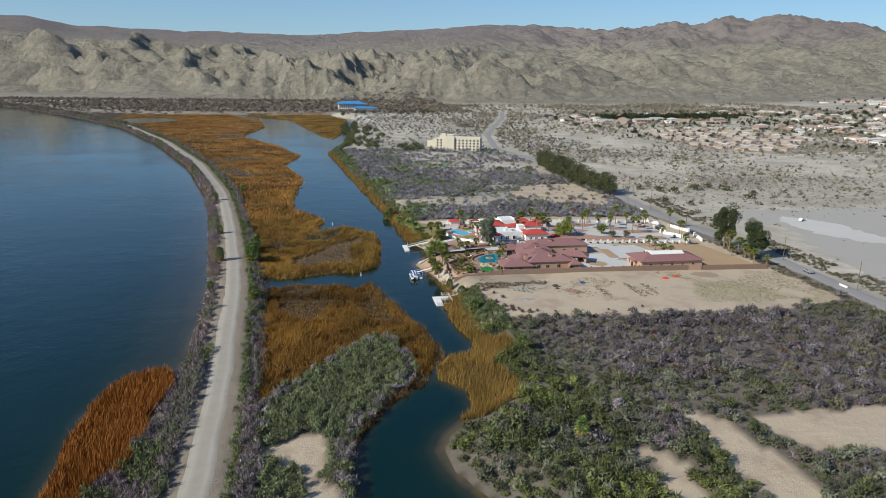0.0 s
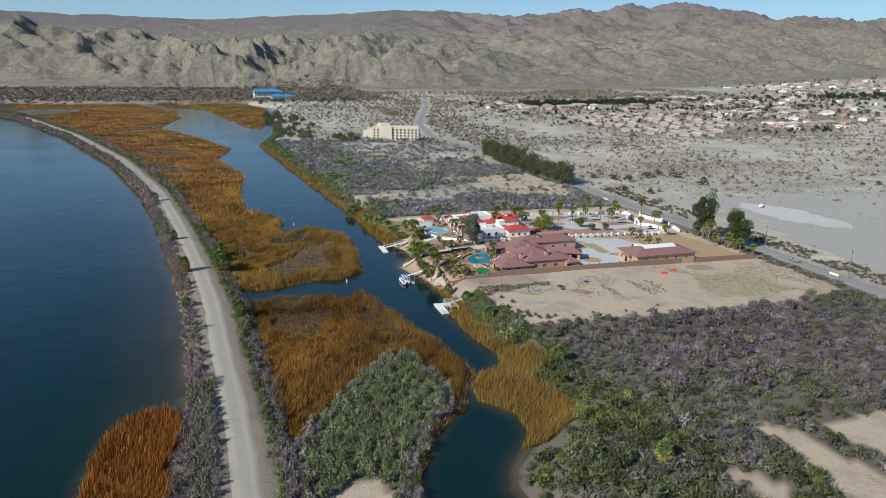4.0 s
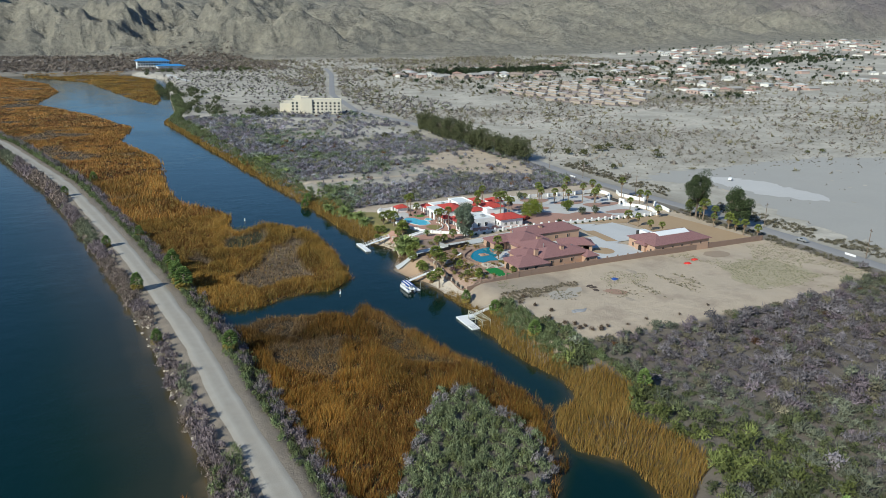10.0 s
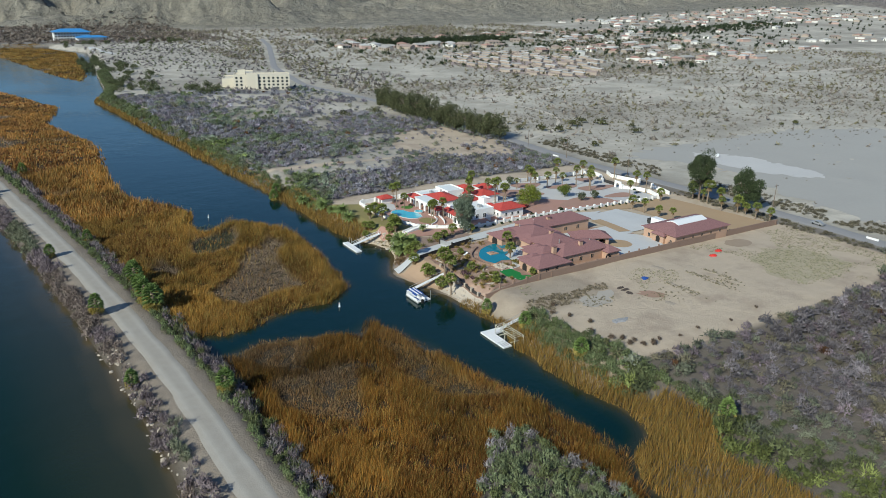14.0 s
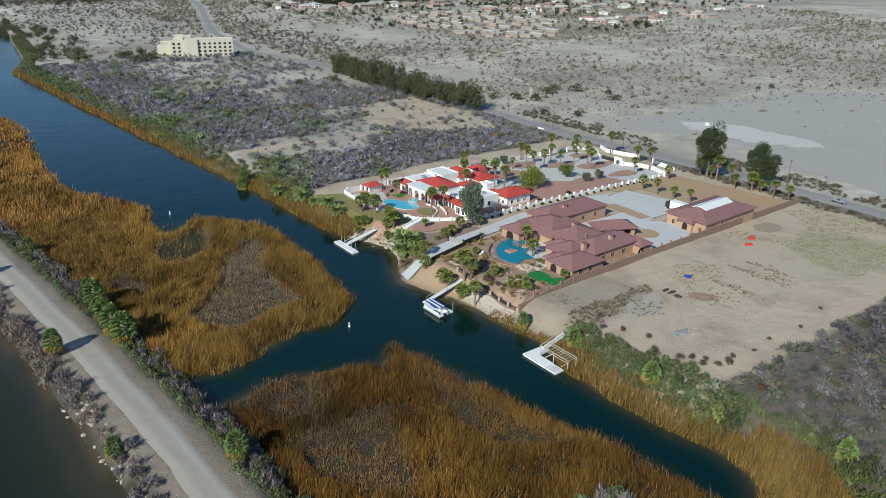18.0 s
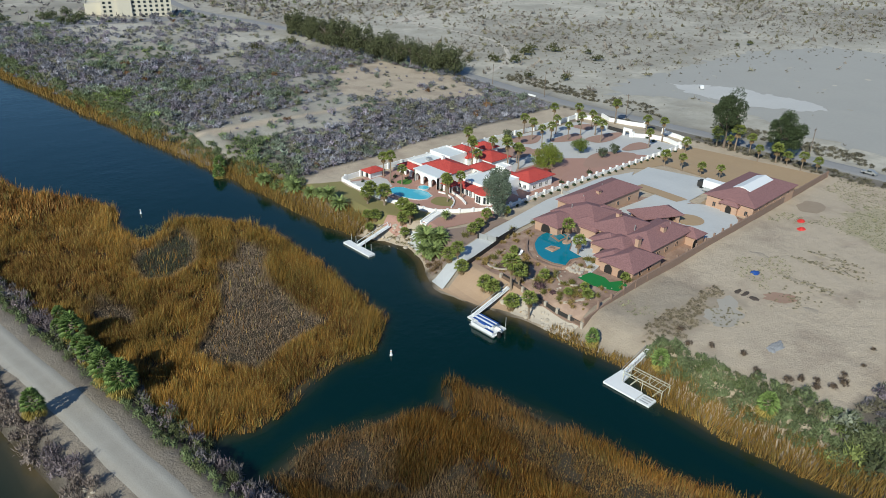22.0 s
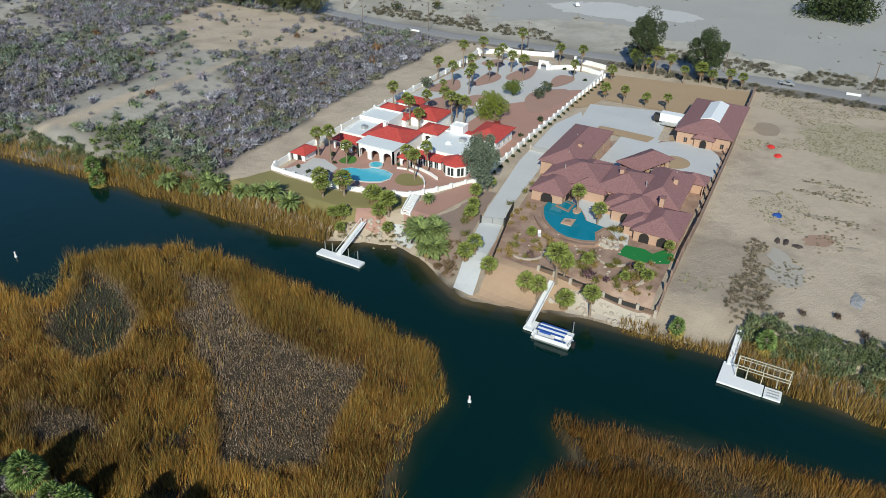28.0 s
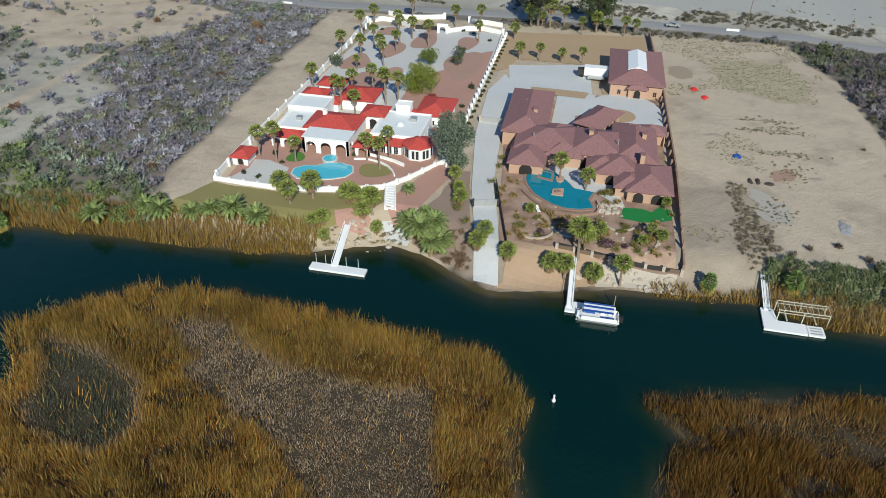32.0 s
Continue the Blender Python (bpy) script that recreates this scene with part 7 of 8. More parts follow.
# dark dry bushes at the sand lot's edge
db = thing("dry_bush", "dark brown dry bush on the sand", "bush")
tri = leaf_cloud(shrub_rng, 140, 0.45, 0.3, narrow=0.4)
leaf_part("foliage", tri, (0.09, 0.065, 0.045), db, shrub_rng.uniform(0.7, 1.4, 140))
plant_all([db], [(68.2, 261.1), (64.5, 257), (67.8, 253.5), (69.5, 247.9), (67.4, 237.6, 1.2), (69.3, 233.4, 1.2), (72.2, 231.2), (66, 243, 1.2), (75, 230, 1.2), (70, 236, 1.0), (78, 231, 0.9), (72, 234, 0.8), (84, 229.5, 0.7), (92, 230.5, 0.7), (104, 229, 0.6), (118, 231, 0.6)], "dry bushes on the sand lot", 3)

r = random.Random(23)
for i in range(60):
    x, y = r.uniform(58.5, 73), r.uniform(280, 313)
    ob = new("garden_rock", BOULDERS[i % 6])
    k = r.uniform(0.25, 0.7)
    ob.matrix_world = Matrix.LocRotScale((x, y, ground_at(x, y) + 0.15), Euler((0, 0, r.uniform(0, 6))), (k, k * r.uniform(0.7, 1.3), k))
    tagged(ob, "pale rock in the gravel yard", "rock", "garden rocks")
for i in range(34):
    x, y = r.uniform(72.2, 76.4), r.uniform(290.6, 295.4)
    ob = new("rockery_stone", BOULDERS[i % 6])
    k = r.uniform(0.5, 1.1)
    ob.matrix_world = Matrix.LocRotScale((x, y, ground_at(x, y) + 0.3), Euler((0, 0, r.uniform(0, 6))), (k, k * r.uniform(0.7, 1.3), k * 1.2))
    tagged(ob, "golden stone of the poolside rockery", "rock", "rockery stones")
for cx, cy, rad, a0, a1 in ((66, 300, 5, 2.0, 4.6), (70, 291, 4, 1.6, 4.4), (64, 288, 5, 3.6, 6.0), (63, 308, 4, 2.2, 5.0), (74.2, 293.4, 2.0, 0, 5.6)):
    pts = [(cx + rad * math.cos(a0 + (a1 - a0) * i / 9), cy + rad * math.sin(a0 + (a1 - a0) * i / 9)) for i in range(10)]
    bed = thing("garden_wall", "low curved stone wall in the yard", "garden wall", (cx, cy, 4))
    part("wall", Solid().wall_line(pts, 0.4, 0.45), STONE, bed)
for x, y, turn in ((70, 308, 0.4), (84.5, 299.5, 1.0), (86.5, 301, 1.2)):
    bench = thing("sun_lounger", "white sun lounger by the pool", "lounger")
    part("bed", Solid().box(-0.95, 0.5, -0.35, 0.35, 0.3, 0.42), WHITE_PAINT, bench)
    part("backrest", Solid().beam((0.5, 0, 0.38), (1.1, 0, 0.8), 0.7, 0.08), WHITE_PAINT, bench)
    for a in (-0.8, 0.4):
        for b in (-0.3, 0.3):
            part("leg", Solid().box(a - 0.04, a + 0.04, b - 0.04, b + 0.04, -0.1, 0.3), METAL, bench)
    bench.matrix_world = on_ground(x, y, turn, lift=0.22)

# ---- heaps and tarps on the sand lot ----
RUBBLE = plain("grey_rubble", (0.30, 0.255, 0.20), (0.42, 0.36, 0.29), 1.2, 0.95, 0.8)


def heap(name, label, category, x, y, rx, ry, h, mat, seed):
    r = np.random.RandomState(seed)
    n = 21
    u = np.linspace(-1, 1, n)
    U, V = np.meshgrid(u, u)
    X, Y = x + U * rx, y + V * ry
    fall = np.clip(1 - (U ** 2 + V ** 2) * (1 + 0.7 * wave_noise(U * 7 + x, V * 7 + y, 3, seed, 2)), 0, 1)
    zz = ground_height(X, Y) - 0.12 + h * fall ** 0.7 * r.uniform(0.5, 1.1, X.shape)
    ob = mesh_np(name, np.stack([X, Y, zz], -1).reshape(-1, 3), grid_faces(n, n), mat)
    return tagged(ob, label, category)


for i, (x, y, rx, ry, h) in enumerate(((124.4, 252, 1.1, 9.5, 0.45), (131, 252, 1.0, 8.5, 0.35), (111, 251, 1.2, 8.0, 0.4), (118.4, 266.7, 1.6, 3.2, 0.4), (98.9, 245.7, 1.4, 2.0, 0.35))):
    heap("dirt_ridge", "long low ridge of scraped dirt", "dirt ridge", x, y, rx, ry, h, RUBBLE, i)
heap("dirt_mound", "flat mound of blue-grey gravel", "mound", 78, 244.6, 3.0, 1.4, 0.5, plain("blue_grey_stone", (0.25, 0.25, 0.26), (0.36, 0.36, 0.36), 1.5, 0.9, 0.6), 9)
CHAR = plain("dark_debris", (0.05, 0.04, 0.035), (0.1, 0.08, 0.07), 1.5, 0.9, 0.6)
for i, (x, y, rx, ry) in enumerate(((94.9, 261.2, 1.5, 0.6), (95.0, 259.5, 1.7, 0.6), (94.3, 257.0, 0.9, 1.3))):
    heap("dark_debris", "dark broken debris on the sand", "debris", x, y, rx, ry, 0.6, CHAR, 10 + i)
sheet("red_dirt", ragged([(98.9, 256.8), (102.2, 253.1), (102.2, 248.8), (98.8, 249.7), (94.9, 255.6)], 0.6, 1.6, 12), plain("reddish_dirt", (0.30, 0.19, 0.135), (0.40, 0.27, 0.20), 0.6, 0.95, 0.5), 0.06, "patch of scraped reddish dirt", "dirt", 2.0)
sheet("grey_dirt", ragged([(91, 262), (88, 257), (80, 254), (76.5, 257), (78, 261)], 0.6, 2.4, 14), plain("greyish_dirt", (0.35, 0.32, 0.275), (0.44, 0.395, 0.335), 0.6, 0.95, 0.5), 0.06, "patch of grey scraped dirt", "dirt", 2.0)
sheet("brown_dirt", ragged(oval(166.8, 272.4, 6.5, 3.6, 16), 1.0, 1.0, 16), plain("brown_lot_dirt", (0.27, 0.205, 0.145), (0.40, 0.32, 0.24), 0.5, 0.95, 0.5), 0.06, "patch of damp brown dirt by the wall", "dirt", 2.5)
for x, y, m, lab in ((151.6, 269.5, RED_CLOTH, "crumpled bright red tarp"), (145.6, 266.9, RED_CLOTH, "crumpled bright red tarp"), (107, 262.8, BLUE_CLOTH, "small blue tarp on the sand")):
    heap("tarp", lab, "tarp", x, y, 1.7 if m is RED_CLOTH else 1.3, 1.1, 0.7, m, int(x))
# dead brush in long streaks on the lot
rng = np.random.RandomState(33)
spots = np.concatenate([np.stack([rng.normal(cx, rx, k), rng.normal(cy, ry, k)], -1) for cx, cy, rx, ry, k in ((124.4, 253, 0.7, 4.6, 110), (131, 252, 0.9, 4.2, 60), (111, 251, 0.7, 4.2, 110), (127.5, 248, 1.0, 2.0, 30), (82, 257, 3, 2, 70), (101, 251, 3.5, 2.5, 60))])
size = rng.uniform(0.15, 0.5, len(spots))
scatter("dead_brush", "streaks of dead brush on the sand lot", "brush", spots, size, size * 0.7, np.array([0.23, 0.205, 0.13]) * rng.uniform(0.6, 1.3, (len(spots), 1)), SMALL_BUSH, rng, sink=0.0)
p = np.stack([rng.uniform(60, 94, 2600), rng.uniform(258, 269, 2600)], -1)[::3]
p = p[signed(p[:, 0], p[:, 1], [(94, 266.5), (93, 263), (81, 262), (75, 260.5), (66, 259), (61, 265), (63, 268), (70, 267), (82, 267)]) + 1.6 * wave_noise(p[:, 0], p[:, 1], 3, 29, 2) > 0.2]
size = rng.uniform(0.18, 0.6, len(p))
scatter("dead_brush", "band of dark dead brush across the sand lot", "brush", p, size, size * 0.9, np.array([0.21, 0.175, 0.12]) * rng.uniform(0.6, 1.3, (len(p), 1)), SMALL_BUSH, rng, sink=0.0)
sheet("weedy_ground", ragged([(170, 264), (184, 258), (185, 239), (166, 235), (149, 236), (147, 245), (153, 258)], 1.5, 2.2, 18), plain("weedy_soil", (0.30, 0.265, 0.165), (0.50, 0.42, 0.31), 0.25, 0.95, 0.5), 0.05, "sand matted with dry olive weeds", "ground", 3.0)
# scattered dry weeds on the lot
rng = np.random.RandomState(21)
p = np.stack([rng.uniform(66, 205, 15000), rng.uniform(229, 277, 15000)], -1)
w = wave_noise(p[:, 0], p[:, 1], 22, 15, 3) + 0.35 * smooth(130, 190, p[:, 0])
weedy = signed(p[:, 0], p[:, 1], [(170, 264), (184, 258), (185, 239), (166, 235), (149, 236), (147, 245), (153, 258)]) + 5 * wave_noise(p[:, 0], p[:, 1], 7, 51, 3)
p = p[((w > 0.40) & (rng.rand(len(p)) < 0.6)) | (weedy + 3 * rng.rand(len(p)) > 2)]
size = rng.uniform(0.12, 0.34, len(p))
scatter("dry_weeds", "low dry weeds on the sand lot", "weeds", p, size, size * 0.6, np.array([0.27, 0.26, 0.15]) * rng.uniform(0.6, 1.2, (len(p), 1)), TINY_BUSH, rng, sink=0.0)
p = np.stack([rng.uniform(204, 212, 900), rng.uniform(60, 480, 900)], -1)
p = np.concatenate([p, np.stack([rng.uniform(225, 240, 1500), rng.uniform(90, 460, 1500)], -1)])
p = p[(seg_distance(p[:, 0], p[:, 1], ROAD) > 6.5) & (wave_noise(p[:, 0], p[:, 1], 25, 19, 2) > -0.2)]
size = rng.uniform(0.5, 1.5, len(p))
scatter("roadside_weeds", "dusty grey weeds along the road verge", "weeds", p, size, size * 0.7, np.array([0.14, 0.125, 0.085]) * rng.uniform(0.6, 1.2, (len(p), 1)), SMALL_BUSH, rng, sink=0.0)
sheet("grey_flat", ragged([(240, 402), (270, 412), (348, 412), (410, 408), (470, 380), (470, 250), (400, 180), (244, 180), (243, 285), (250, 311), (262, 335), (268, 370)], 3.0, 7.0, 25), plain("grey_silt", (0.33, 0.318, 0.292), (0.41, 0.395, 0.36), 0.03, 0.95, 0.2, fine=0.6), 0.05, "smooth grey silt on the desert flat", "ground", 6.0)
sheet("pale_flat", ragged([(288.9, 393.1), (306.9, 370), (309, 334), (300, 318), (286.2, 325), (276.2, 352.9), (277, 382)], 2.0, 4.0, 22), plain("pale_silt", (0.46, 0.45, 0.43), (0.56, 0.545, 0.52), 0.06, 0.95, 0.2), 0.10, "patch of pale dry silt on the desert flat", "ground", 4.0)
for line, wid in (([(226, 470), (285, 490), (304, 536), (325, 576), (292, 628), (330, 660), (420, 690)], 5), ([(300, 640), (504, 674), (565, 709), (788, 620), (1200, 600)], 20), ([(420, 560), (560, 600), (700, 520), (900, 480)], 5)):
    tagged(strip("desert_track", line, wid, plain("pale_track", (0.46, 0.41, 0.345), (0.54, 0.49, 0.42), 0.1, 0.95, 0.2), 0.15, 6.0, 4, 1.5), "pale sandy desert track", "track", kind="structure")
tagged(strip("far_road", FAR_ROAD, 16, plain("pale_far_track", (0.52, 0.47, 0.40), (0.58, 0.53, 0.46), 0.1, 0.95, 0.2), 0.8, 10.0, 3), "pale dirt road under the hills", "road", kind="structure")

# ---- poles, signs and vehicles by the road ----
def utility_pole():
    ob = thing("utility_pole", "weathered wooden utility pole with a crossarm", "utility pole")
    part("pole", Solid().cone(0, 0, -0.5, 11.5, 0.17, 0.11, 8), TIMBER, ob)
    part("crossarm", Solid().box(-1.2, 1.2, -0.07, 0.07, 10.6, 10.75), TIMBER, ob)
    for xx in (-1.1, -0.4, 0.4, 1.1):
        part("insulator", Solid().cone(xx, 0, 10.75, 10.95, 0.06, 0.04, 6), GLASS, ob)
    return ob


plant_all([utility_pole()], [(212.9, 417.5), (211.7, 370.3), (220.5, 294.5), (220, 245.6), (213.2, 452), (213, 500), (212, 560), (214, 620), (222, 196), (222, 146)], "poles along the road", 1)
for x, y in ((217.5, 250.5), (209, 422)):
    sign = thing("roadside_board", "long white board at the road edge", "board", (x, y, ground_at(x, y)))
    z = ground_at(x, y)
    part("panel", Solid().box(x - 0.1, x + 0.1, y - 2.3, y + 2.3, z + 0.2, z + 1.0), WHITE_PAINT, sign)
    for k in (-1.8, 1.8):
        part("post", Solid().box(x - 0.05, x + 0.05, y + k - 0.05, y + k + 0.05, z - 0.2, z + 0.3), METAL, sign)


def car(name, label, at, turn, paint, pickup=False, longer=1.0):
    ob = thing(name, label, "pickup" if pickup else "car")
    L = 2.6 * longer
    prof = [(-L, 0.45), (L, 0.45), (L, 0.95), (1.3, 1.05), (0.7, 1.7), (-0.9, 1.7), (-1.0 if pickup else -2.0, 1.1), (-L, 1.05)]

    def side(s, w, prof):
        n = len(prof)
        s.add([(x, -w, z) for x, z in prof] + [(x, w, z) for x, z in prof], [tuple(range(n)), tuple(range(n, 2 * n))[::-1]] + [(i, n + i, n + (i + 1) % n, (i + 1) % n) for i in range(n)])
        return s
    part("body", side(Solid(), 0.92, prof), paint, ob)
    part("windscreen", side(Solid(), 0.8, [(1.34, 1.05), (0.76, 1.66), (0.70, 1.62), (1.26, 1.04)]), GLASS, ob)
    part("side_window", Solid().box(-0.85, 0.6, -0.935, 0.935, 1.12, 1.58), GLASS, ob)
    for x in (-0.62 * L, 0.62 * L):
        for y in (-0.86, 0.86):
            wheel = Solid()
            wheel.add([(x + 0.36 * math.cos(a), y + s * 0.1, 0.36 + 0.36 * math.sin(a)) for s in (-1, 1) for a in (2 * math.pi * i / 12 for i in range(12))], [tuple(range(12)), tuple(range(12, 24))[::-1]] + [(i, 12 + i, 12 + (i + 1) % 12, (i + 1) % 12) for i in range(12)])
            part("wheel", wheel, RUBBER, ob)
    if pickup:
        part("bed_rim", Solid().box(-L, -1.05, -0.92, -0.84, 1.05, 1.2).box(-L, -1.05, 0.84, 0.92, 1.05, 1.2), paint, ob)
    for y in (-0.65, 0.65):
        part("headlight", Solid().box(L - 0.03, L + 0.02, y - 0.16, y + 0.16, 0.7, 0.88), WHITE_PAINT, ob)
    ob.matrix_world = on_ground(*at, turn, lift=0.25)
    return ob


car("pickup_truck", "white pickup truck parked in the forecourt", (138, 354.5), 2.2, WHITE_PAINT, True)
car("car", "silver car on the asphalt road", (217, 272), 1.5, METAL)
car("car", "white car out on the desert flat", (291.8, 377.7), 0.6, WHITE_PAINT)
car("car", "dark red car beside the villa's east wing", (123, 343), 0.4, plain("dark_red_paint", (0.2, 0.03, 0.02), (0.25, 0.04, 0.03), 1, 0.4, 0))
trailer = thing("box_trailer", "white box trailer with tow truck by the garage", "trailer", (155, 298.4, 3.4))
tz = ground_at(155, 298.4) + 0.3
part("box", Solid().box(153.2, 156.0, 295.0, 302.2, tz + 0.7, tz + 3.3), WHITE_PAINT, trailer)
part("bed", Solid().box(150.6, 153.0, 296.0, 301.0, tz + 0.7, tz + 1.0), METAL, trailer)
part("cab", Solid().box(153.4, 155.8, 302.3, 304.2, tz + 0.6, tz + 2.4), DARK_METAL, trailer, "dark truck cab")
part("windscreen", Solid().box(153.6, 155.6, 304.2, 304.25, tz + 1.4, tz + 2.2), GLASS, trailer)
for xx in (153.4, 155.8):
    for yy in (296.6, 298, 302.8):
        part("wheel", Solid().box(xx - 0.15, xx + 0.15, yy - 0.4, yy + 0.4, tz, tz + 0.8), RUBBER, trailer)

# ---- hotel, river lodge and town ----
CREAM = plain("cream_render", (0.58, 0.53, 0.42), (0.64, 0.59, 0.48), 0.1, 0.9, 0.1)
hotel = thing("hotel", "cream four-storey hotel with rows of windows", "hotel", (137, 741, 3))
hz = 3.0
for x0, x1, y0, y1, top in ((137, 186, 741, 758, 13.0), (137, 153, 758, 782, 13.0), (126, 137, 752, 780, 8.5), (148, 158, 739.6, 741, 14.5), (141, 147, 750, 756, 16)):
    part("wall", Solid().box(x0, x1, y0, y1, hz - 2, hz + top), CREAM, hotel)
    part("roof", parapet(Solid().box(x0, x1, y0, y1, hz + top, hz + top + 0.2), x0, x1, y0, y1, hz + top + 0.2, hz + top + 1.0, 0.5), CREAM, hotel)
for fl in range(4):
    for k in range(12):
        x = 139.5 + k * 4.0
        if not 147 < x < 159:
            part("window", Solid().box(x - 0.9, x + 0.9, 740.85, 741.05, hz + 1.2 + fl * 3.0, hz + 2.8 + fl * 3.0), GLASS, hotel)
    for k in range(6):
        y = 759.5 + k * 4.0
        if fl > 2 or y > 780:
            part("window", Solid().box(136.85, 137.05, y - 0.9, y + 0.9, hz + 1.2 + fl * 3.0, hz + 2.8 + fl * 3.0), GLASS, hotel)
hotel.location, hotel.rotation_euler = (134, 771, 3), (0, 0, radians(-20))
sheet("hotel_car_park", [(95, 735), (190, 728), (195, 748), (118, 750), (112, 775), (90, 778)], ASPHALT, 0.15, "dark asphalt hotel car park", "car park", 10)
BLUE_ROOF = plain("blue_metal_roof", (0.05, 0.22, 0.50), (0.07, 0.27, 0.56), 0.1, 0.5, 0)
lodge = thing("river_lodge", "white lodge with a bright blue roof", "building", (88, 1500, 5))
lz = ground_at(88, 1500)
part("wall", Solid().box(58, 112, 1490, 1512, lz - 2, lz + 14), STUCCO, lodge)
part("roof", Solid().hip(55, 115, 1486, 1516, lz + 14, 5), BLUE_ROOF, lodge, "bright blue roof")
part("annex_wall", Solid().box(90, 135, 1470, 1490, lz - 2, lz + 6), STUCCO, lodge)
part("annex_roof", Solid().hip(88, 138, 1467, 1491, lz + 6, 3), BLUE_ROOF, lodge, "bright blue roof")
for fl in range(3):
    for k in range(12):
        part("window", Solid().box(60 + k * 4.4, 62.6 + k * 4.4, 1489.8, 1490.1, lz + 1.5 + fl * 4.2, lz + 4.0 + fl * 4.2), GLASS, lodge)
sheet("lodge_inlet_wall", [(84, 1240), (96, 1190), (104, 1186), (98, 1240), (94, 1330), (86, 1330)], CONCRETE, 0.6, "pale concrete quay by the inlet", "quay", 12)

r = random.Random(17)
ROOFS = [plain("tan_roof", (0.30, 0.235, 0.20), (0.38, 0.31, 0.26), 0.05, 0.9, 0), plain("rose_roof", (0.38, 0.22, 0.18), (0.44, 0.28, 0.23), 0.05, 0.9, 0), plain("grey_roof", (0.34, 0.325, 0.30), (0.40, 0.385, 0.36), 0.05, 0.9, 0), plain("pale_roof", (0.46, 0.45, 0.425), (0.56, 0.545, 0.52), 0.05, 0.9, 0)]
WALLS = [plain("beige_house_wall", (0.34, 0.285, 0.235), (0.40, 0.34, 0.285), 0.05, 0.9, 0), plain("white_house_wall", (0.66, 0.64, 0.59), (0.74, 0.72, 0.67), 0.05, 0.9, 0), plain("pink_house_wall", (0.43, 0.31, 0.265), (0.49, 0.36, 0.31), 0.05, 0.9, 0)]


def town_house(i):
    q = random.Random(i)
    ob = thing("town_house", "small stucco house with a low tiled roof", "house")
    w, d, h = q.uniform(5.5, 9), q.uniform(4.5, 6.5), q.uniform(2.8, 4.5)
    wm, rm = WALLS[i % 3], ROOFS[(i * 3) % 4]
    part("wall", Solid().box(-w, w, -d, d, -2.5, h), wm, ob)
    part("roof", Solid().hip(-w - 0.6, w + 0.6, -d - 0.6, d + 0.6, h, 2.0, gable=i % 2 == 0), rm, ob)
    part("garage", Solid().box(w, w + 5, -d * 0.7, d * 0.4, -2.5, 3.0), wm, ob)
    for k in (-0.6, 0.0, 0.6):
        part("window", Solid().box(w * k - 1.0, w * k + 1.0, -d - 0.06, -d, 1.0, 2.4), GLASS, ob)
    part("door", Solid().box(w + 1, w + 4, -d * 0.7 - 0.06, -d * 0.7, -0.5, 2.4), DARK, ob)
    return ob


houses = [town_house(i) for i in range(8)]
spots = []
for x0, x1, y0, y1, gx_, gy_ in ((430, 720, 1090, 1330, 27, 30), (650, 900, 760, 1040, 30, 32), (760, 1250, 1060, 1380, 34, 36), (900, 1500, 820, 1050, 38, 40), (1250, 2100, 1150, 1650, 46, 50)):
    y = y0
    while y < y1:
        x = x0 + r.uniform(0, 12)
        while x < x1:
            if r.random() < 0.62:
                spots.append((x + r.uniform(-7, 7), y + r.uniform(-6, 6), 1.0 + 0.15 * (y > 1100)))
            x += gx_ * r.uniform(0.85, 1.2)
        y += gy_
r.shuffle(spots)
spots = [q for q in spots if not (1180 < q[1] < 1262 and (510 < q[0] < 800 or 1170 < q[0] < 1610))][:215]
spots += [(r.uniform(1350, 2100), r.uniform(1180, 1650), 1.1) for _ in range(80)]
plant_all(houses, spots, "houses of the town", 6)
# the trailer park
PARK_SOIL = plain("pinkish_park_soil", (0.30, 0.245, 0.225), (0.40, 0.33, 0.305), 0.03, 0.95, 0.1)
PARK = [(441, 885), (507, 1009), (636, 1024), (656, 848), (560, 745), (495, 700), (448, 779)]
sheet("trailer_park_ground", ragged(PARK, 20, 6, 3), PARK_SOIL, 0.3, "pinkish gravel ground of the trailer park", "ground", 14)


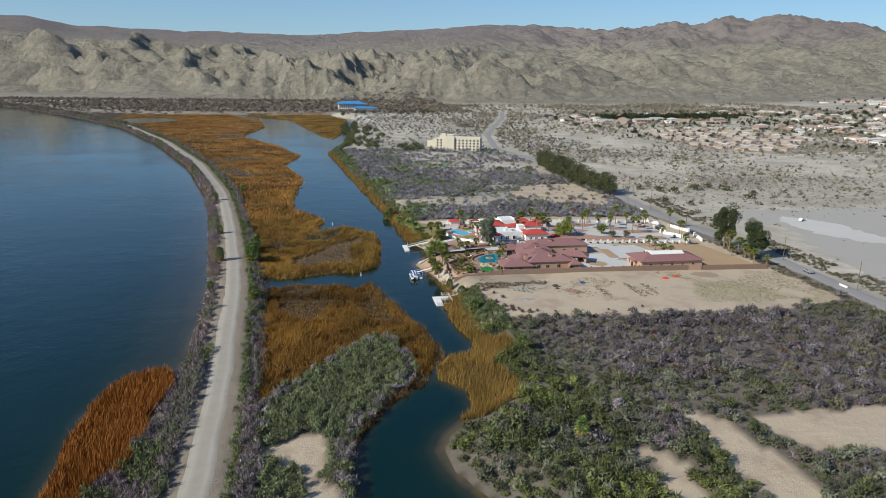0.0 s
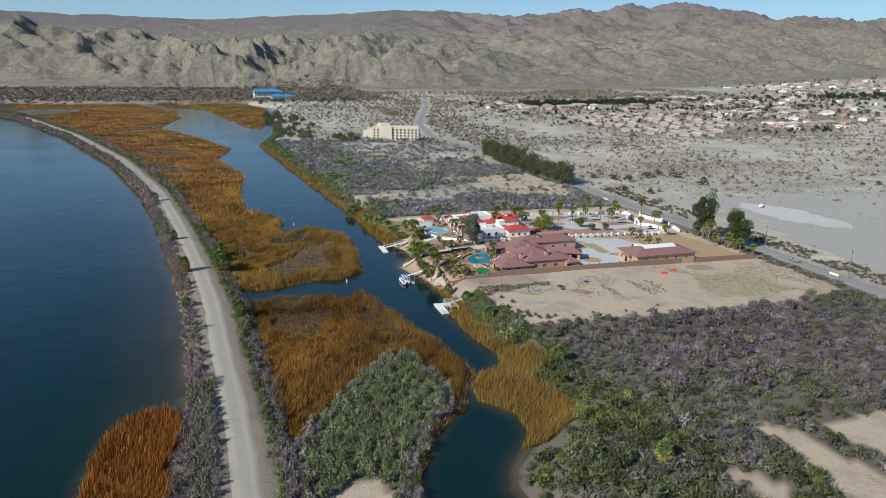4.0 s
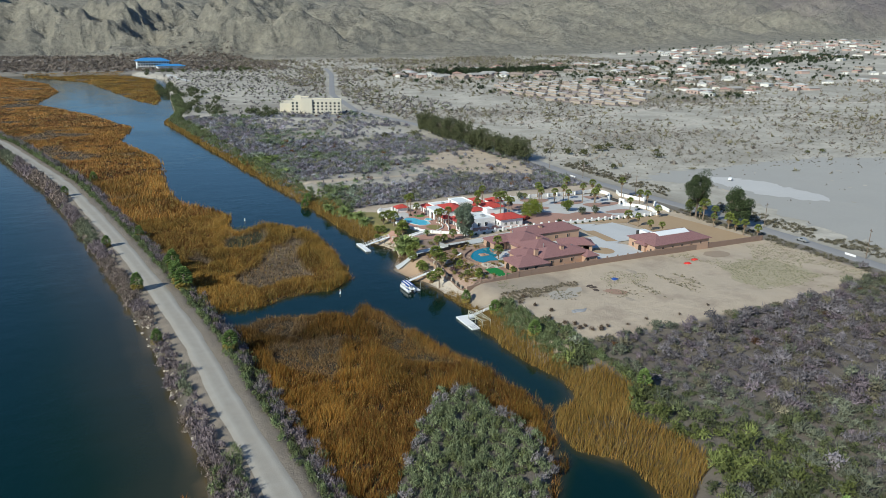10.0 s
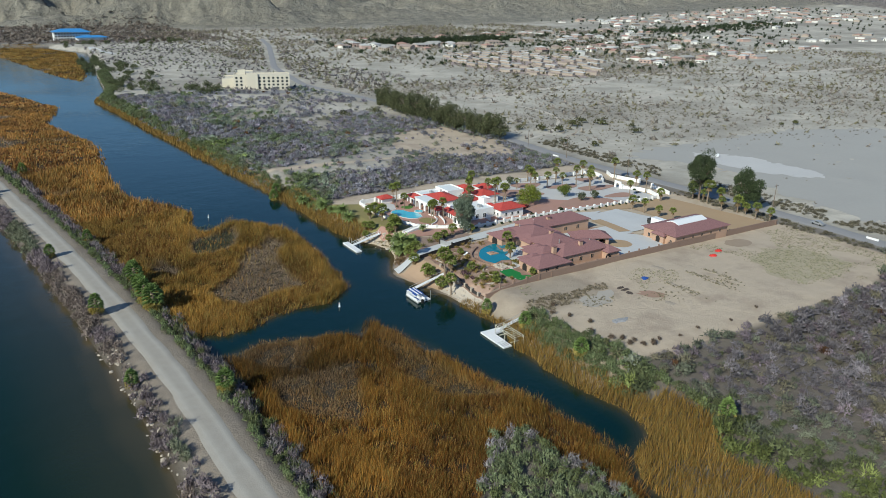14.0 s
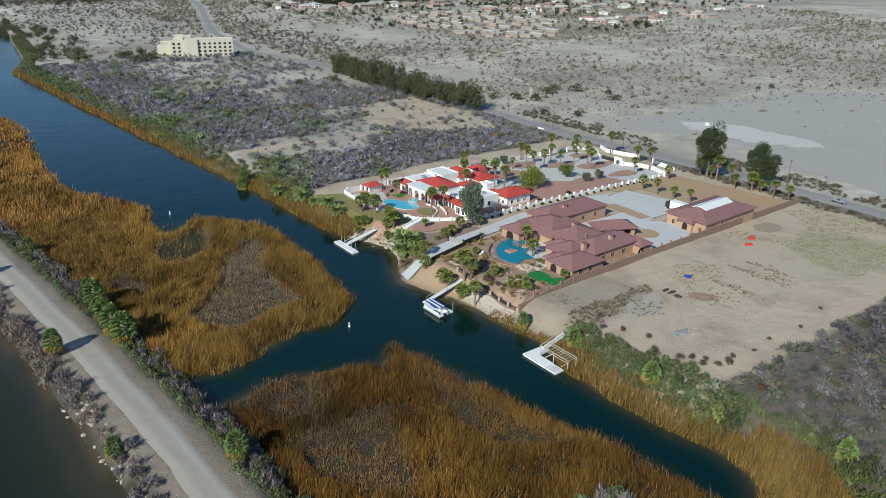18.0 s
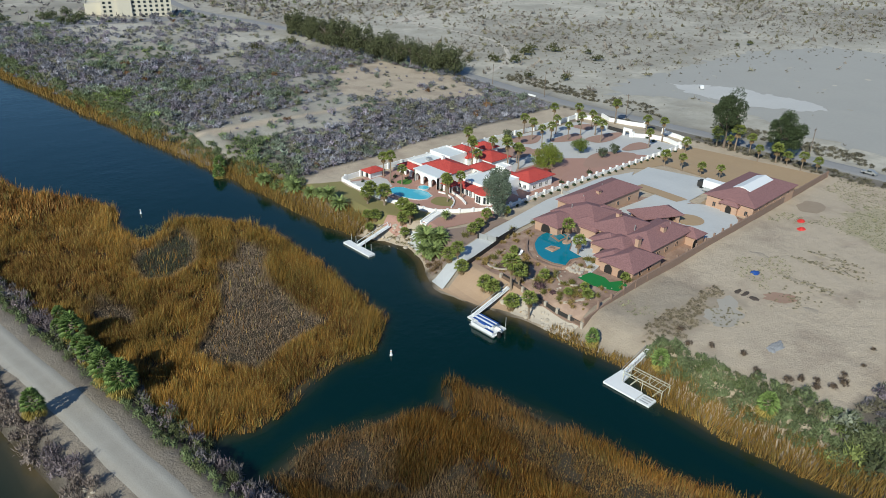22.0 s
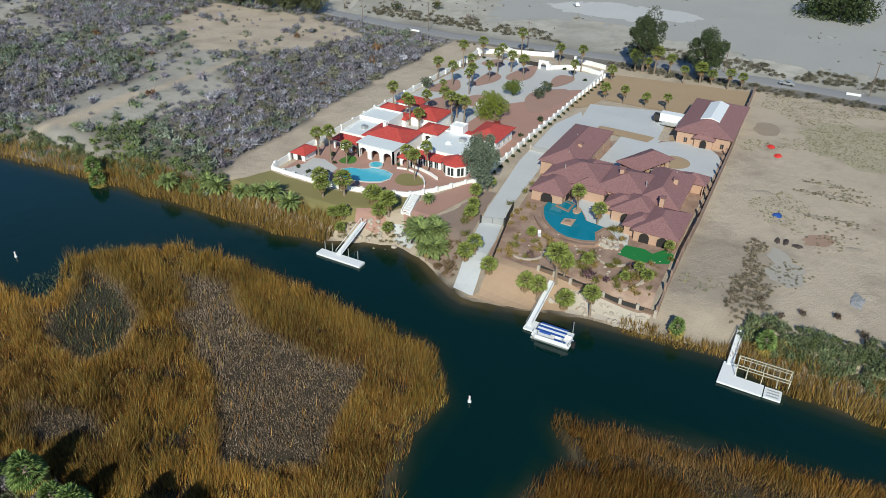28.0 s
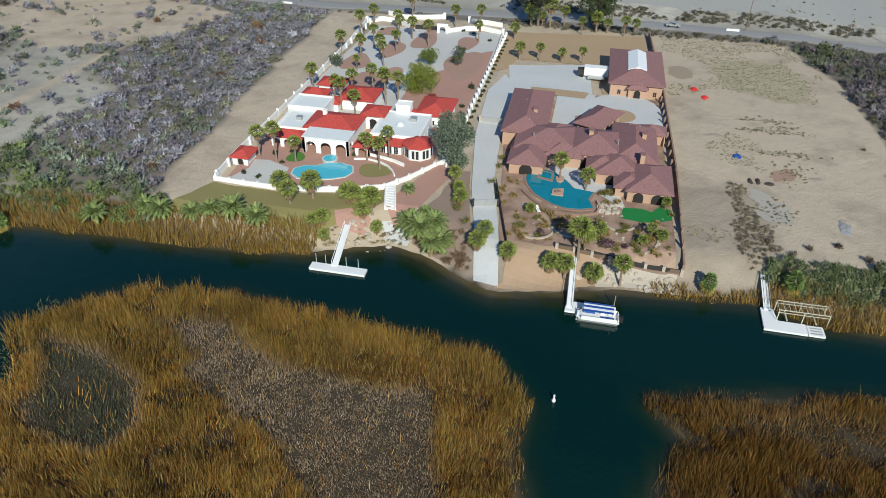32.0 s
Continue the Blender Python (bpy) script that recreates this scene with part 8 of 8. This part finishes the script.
def trailer_home(i):
    ob = thing("trailer_home", "long low trailer home with a pale roof", "trailer home")
    part("wall", Solid().box(-2.4, 2.4, -8, 8, -1.0, 3.0), WALLS[0], ob)
    part("roof", Solid().hip(-2.8, 2.8, -8.4, 8.4, 3.0, 0.8, gable=True), ROOFS[(2, 0, 2, 3)[i % 4]], ob)
    part("porch", Solid().box(2.4, 4.6, -5, 1, 2.4, 2.6).box(4.4, 4.55, -4.9, -4.75, -1, 2.4).box(4.4, 4.55, 0.75, 0.9, -1, 2.4), ROOFS[2], ob)
    return ob


trailers = []
for u in range(14):
    for v in range(12):
        x, y = 440 + 15.5 * u + 3.5 * v + r.uniform(-2.5, 2.5), 705 + 27 * v - 2.0 * u + r.uniform(-5, 5)
        if bool(inside(np.array([x]), np.array([y]), PARK)[0]) and r.random() < 0.72:
            trailers.append((x, y))
homes = [trailer_home(i) for i in range(4)]
for i, (x, y) in enumerate(trailers):
    m = on_ground(x, y, 0.12 + r.uniform(-0.05, 0.05), lift=0.2)
    if i < 4:
        homes[i].matrix_world = m
        tagged(homes[i], group="trailer homes")
    else:
        tagged(copy_thing(homes[i % 4], m), group="trailer homes")
# town trees: dark clumps between the houses
rng = np.random.RandomState(8)
belts = [jittered(rng, 520, 790, 1185, 1250, 9), jittered(rng, 1180, 1600, 1150, 1260, 14), jittered(rng, 420, 1300, 860, 1400, 19), jittered(rng, 600, 740, 715, 760, 14), jittered(rng, 1250, 2200, 1000, 1700, 36), jittered(rng, 700, 1050, 1040, 1090, 15)]
p = np.concatenate([b[rng.rand(len(b)) < f] for b, f in zip(belts, (0.95, 0.85, 0.4, 0.6, 0.8, 0.8))])
size = rng.uniform(2.0, 4.6, len(p)) * np.where(((p[:, 1] > 1180) & (p[:, 1] < 1262) & (p[:, 0] < 1610)), 1.5, 1.0)
scatter("town_trees", "dark green trees between the town's houses", "trees", p, size, size * 1.25, np.array([0.028, 0.04, 0.018]) * rng.uniform(0.7, 1.4, (len(p), 1)), SMALL_BUSH, rng)
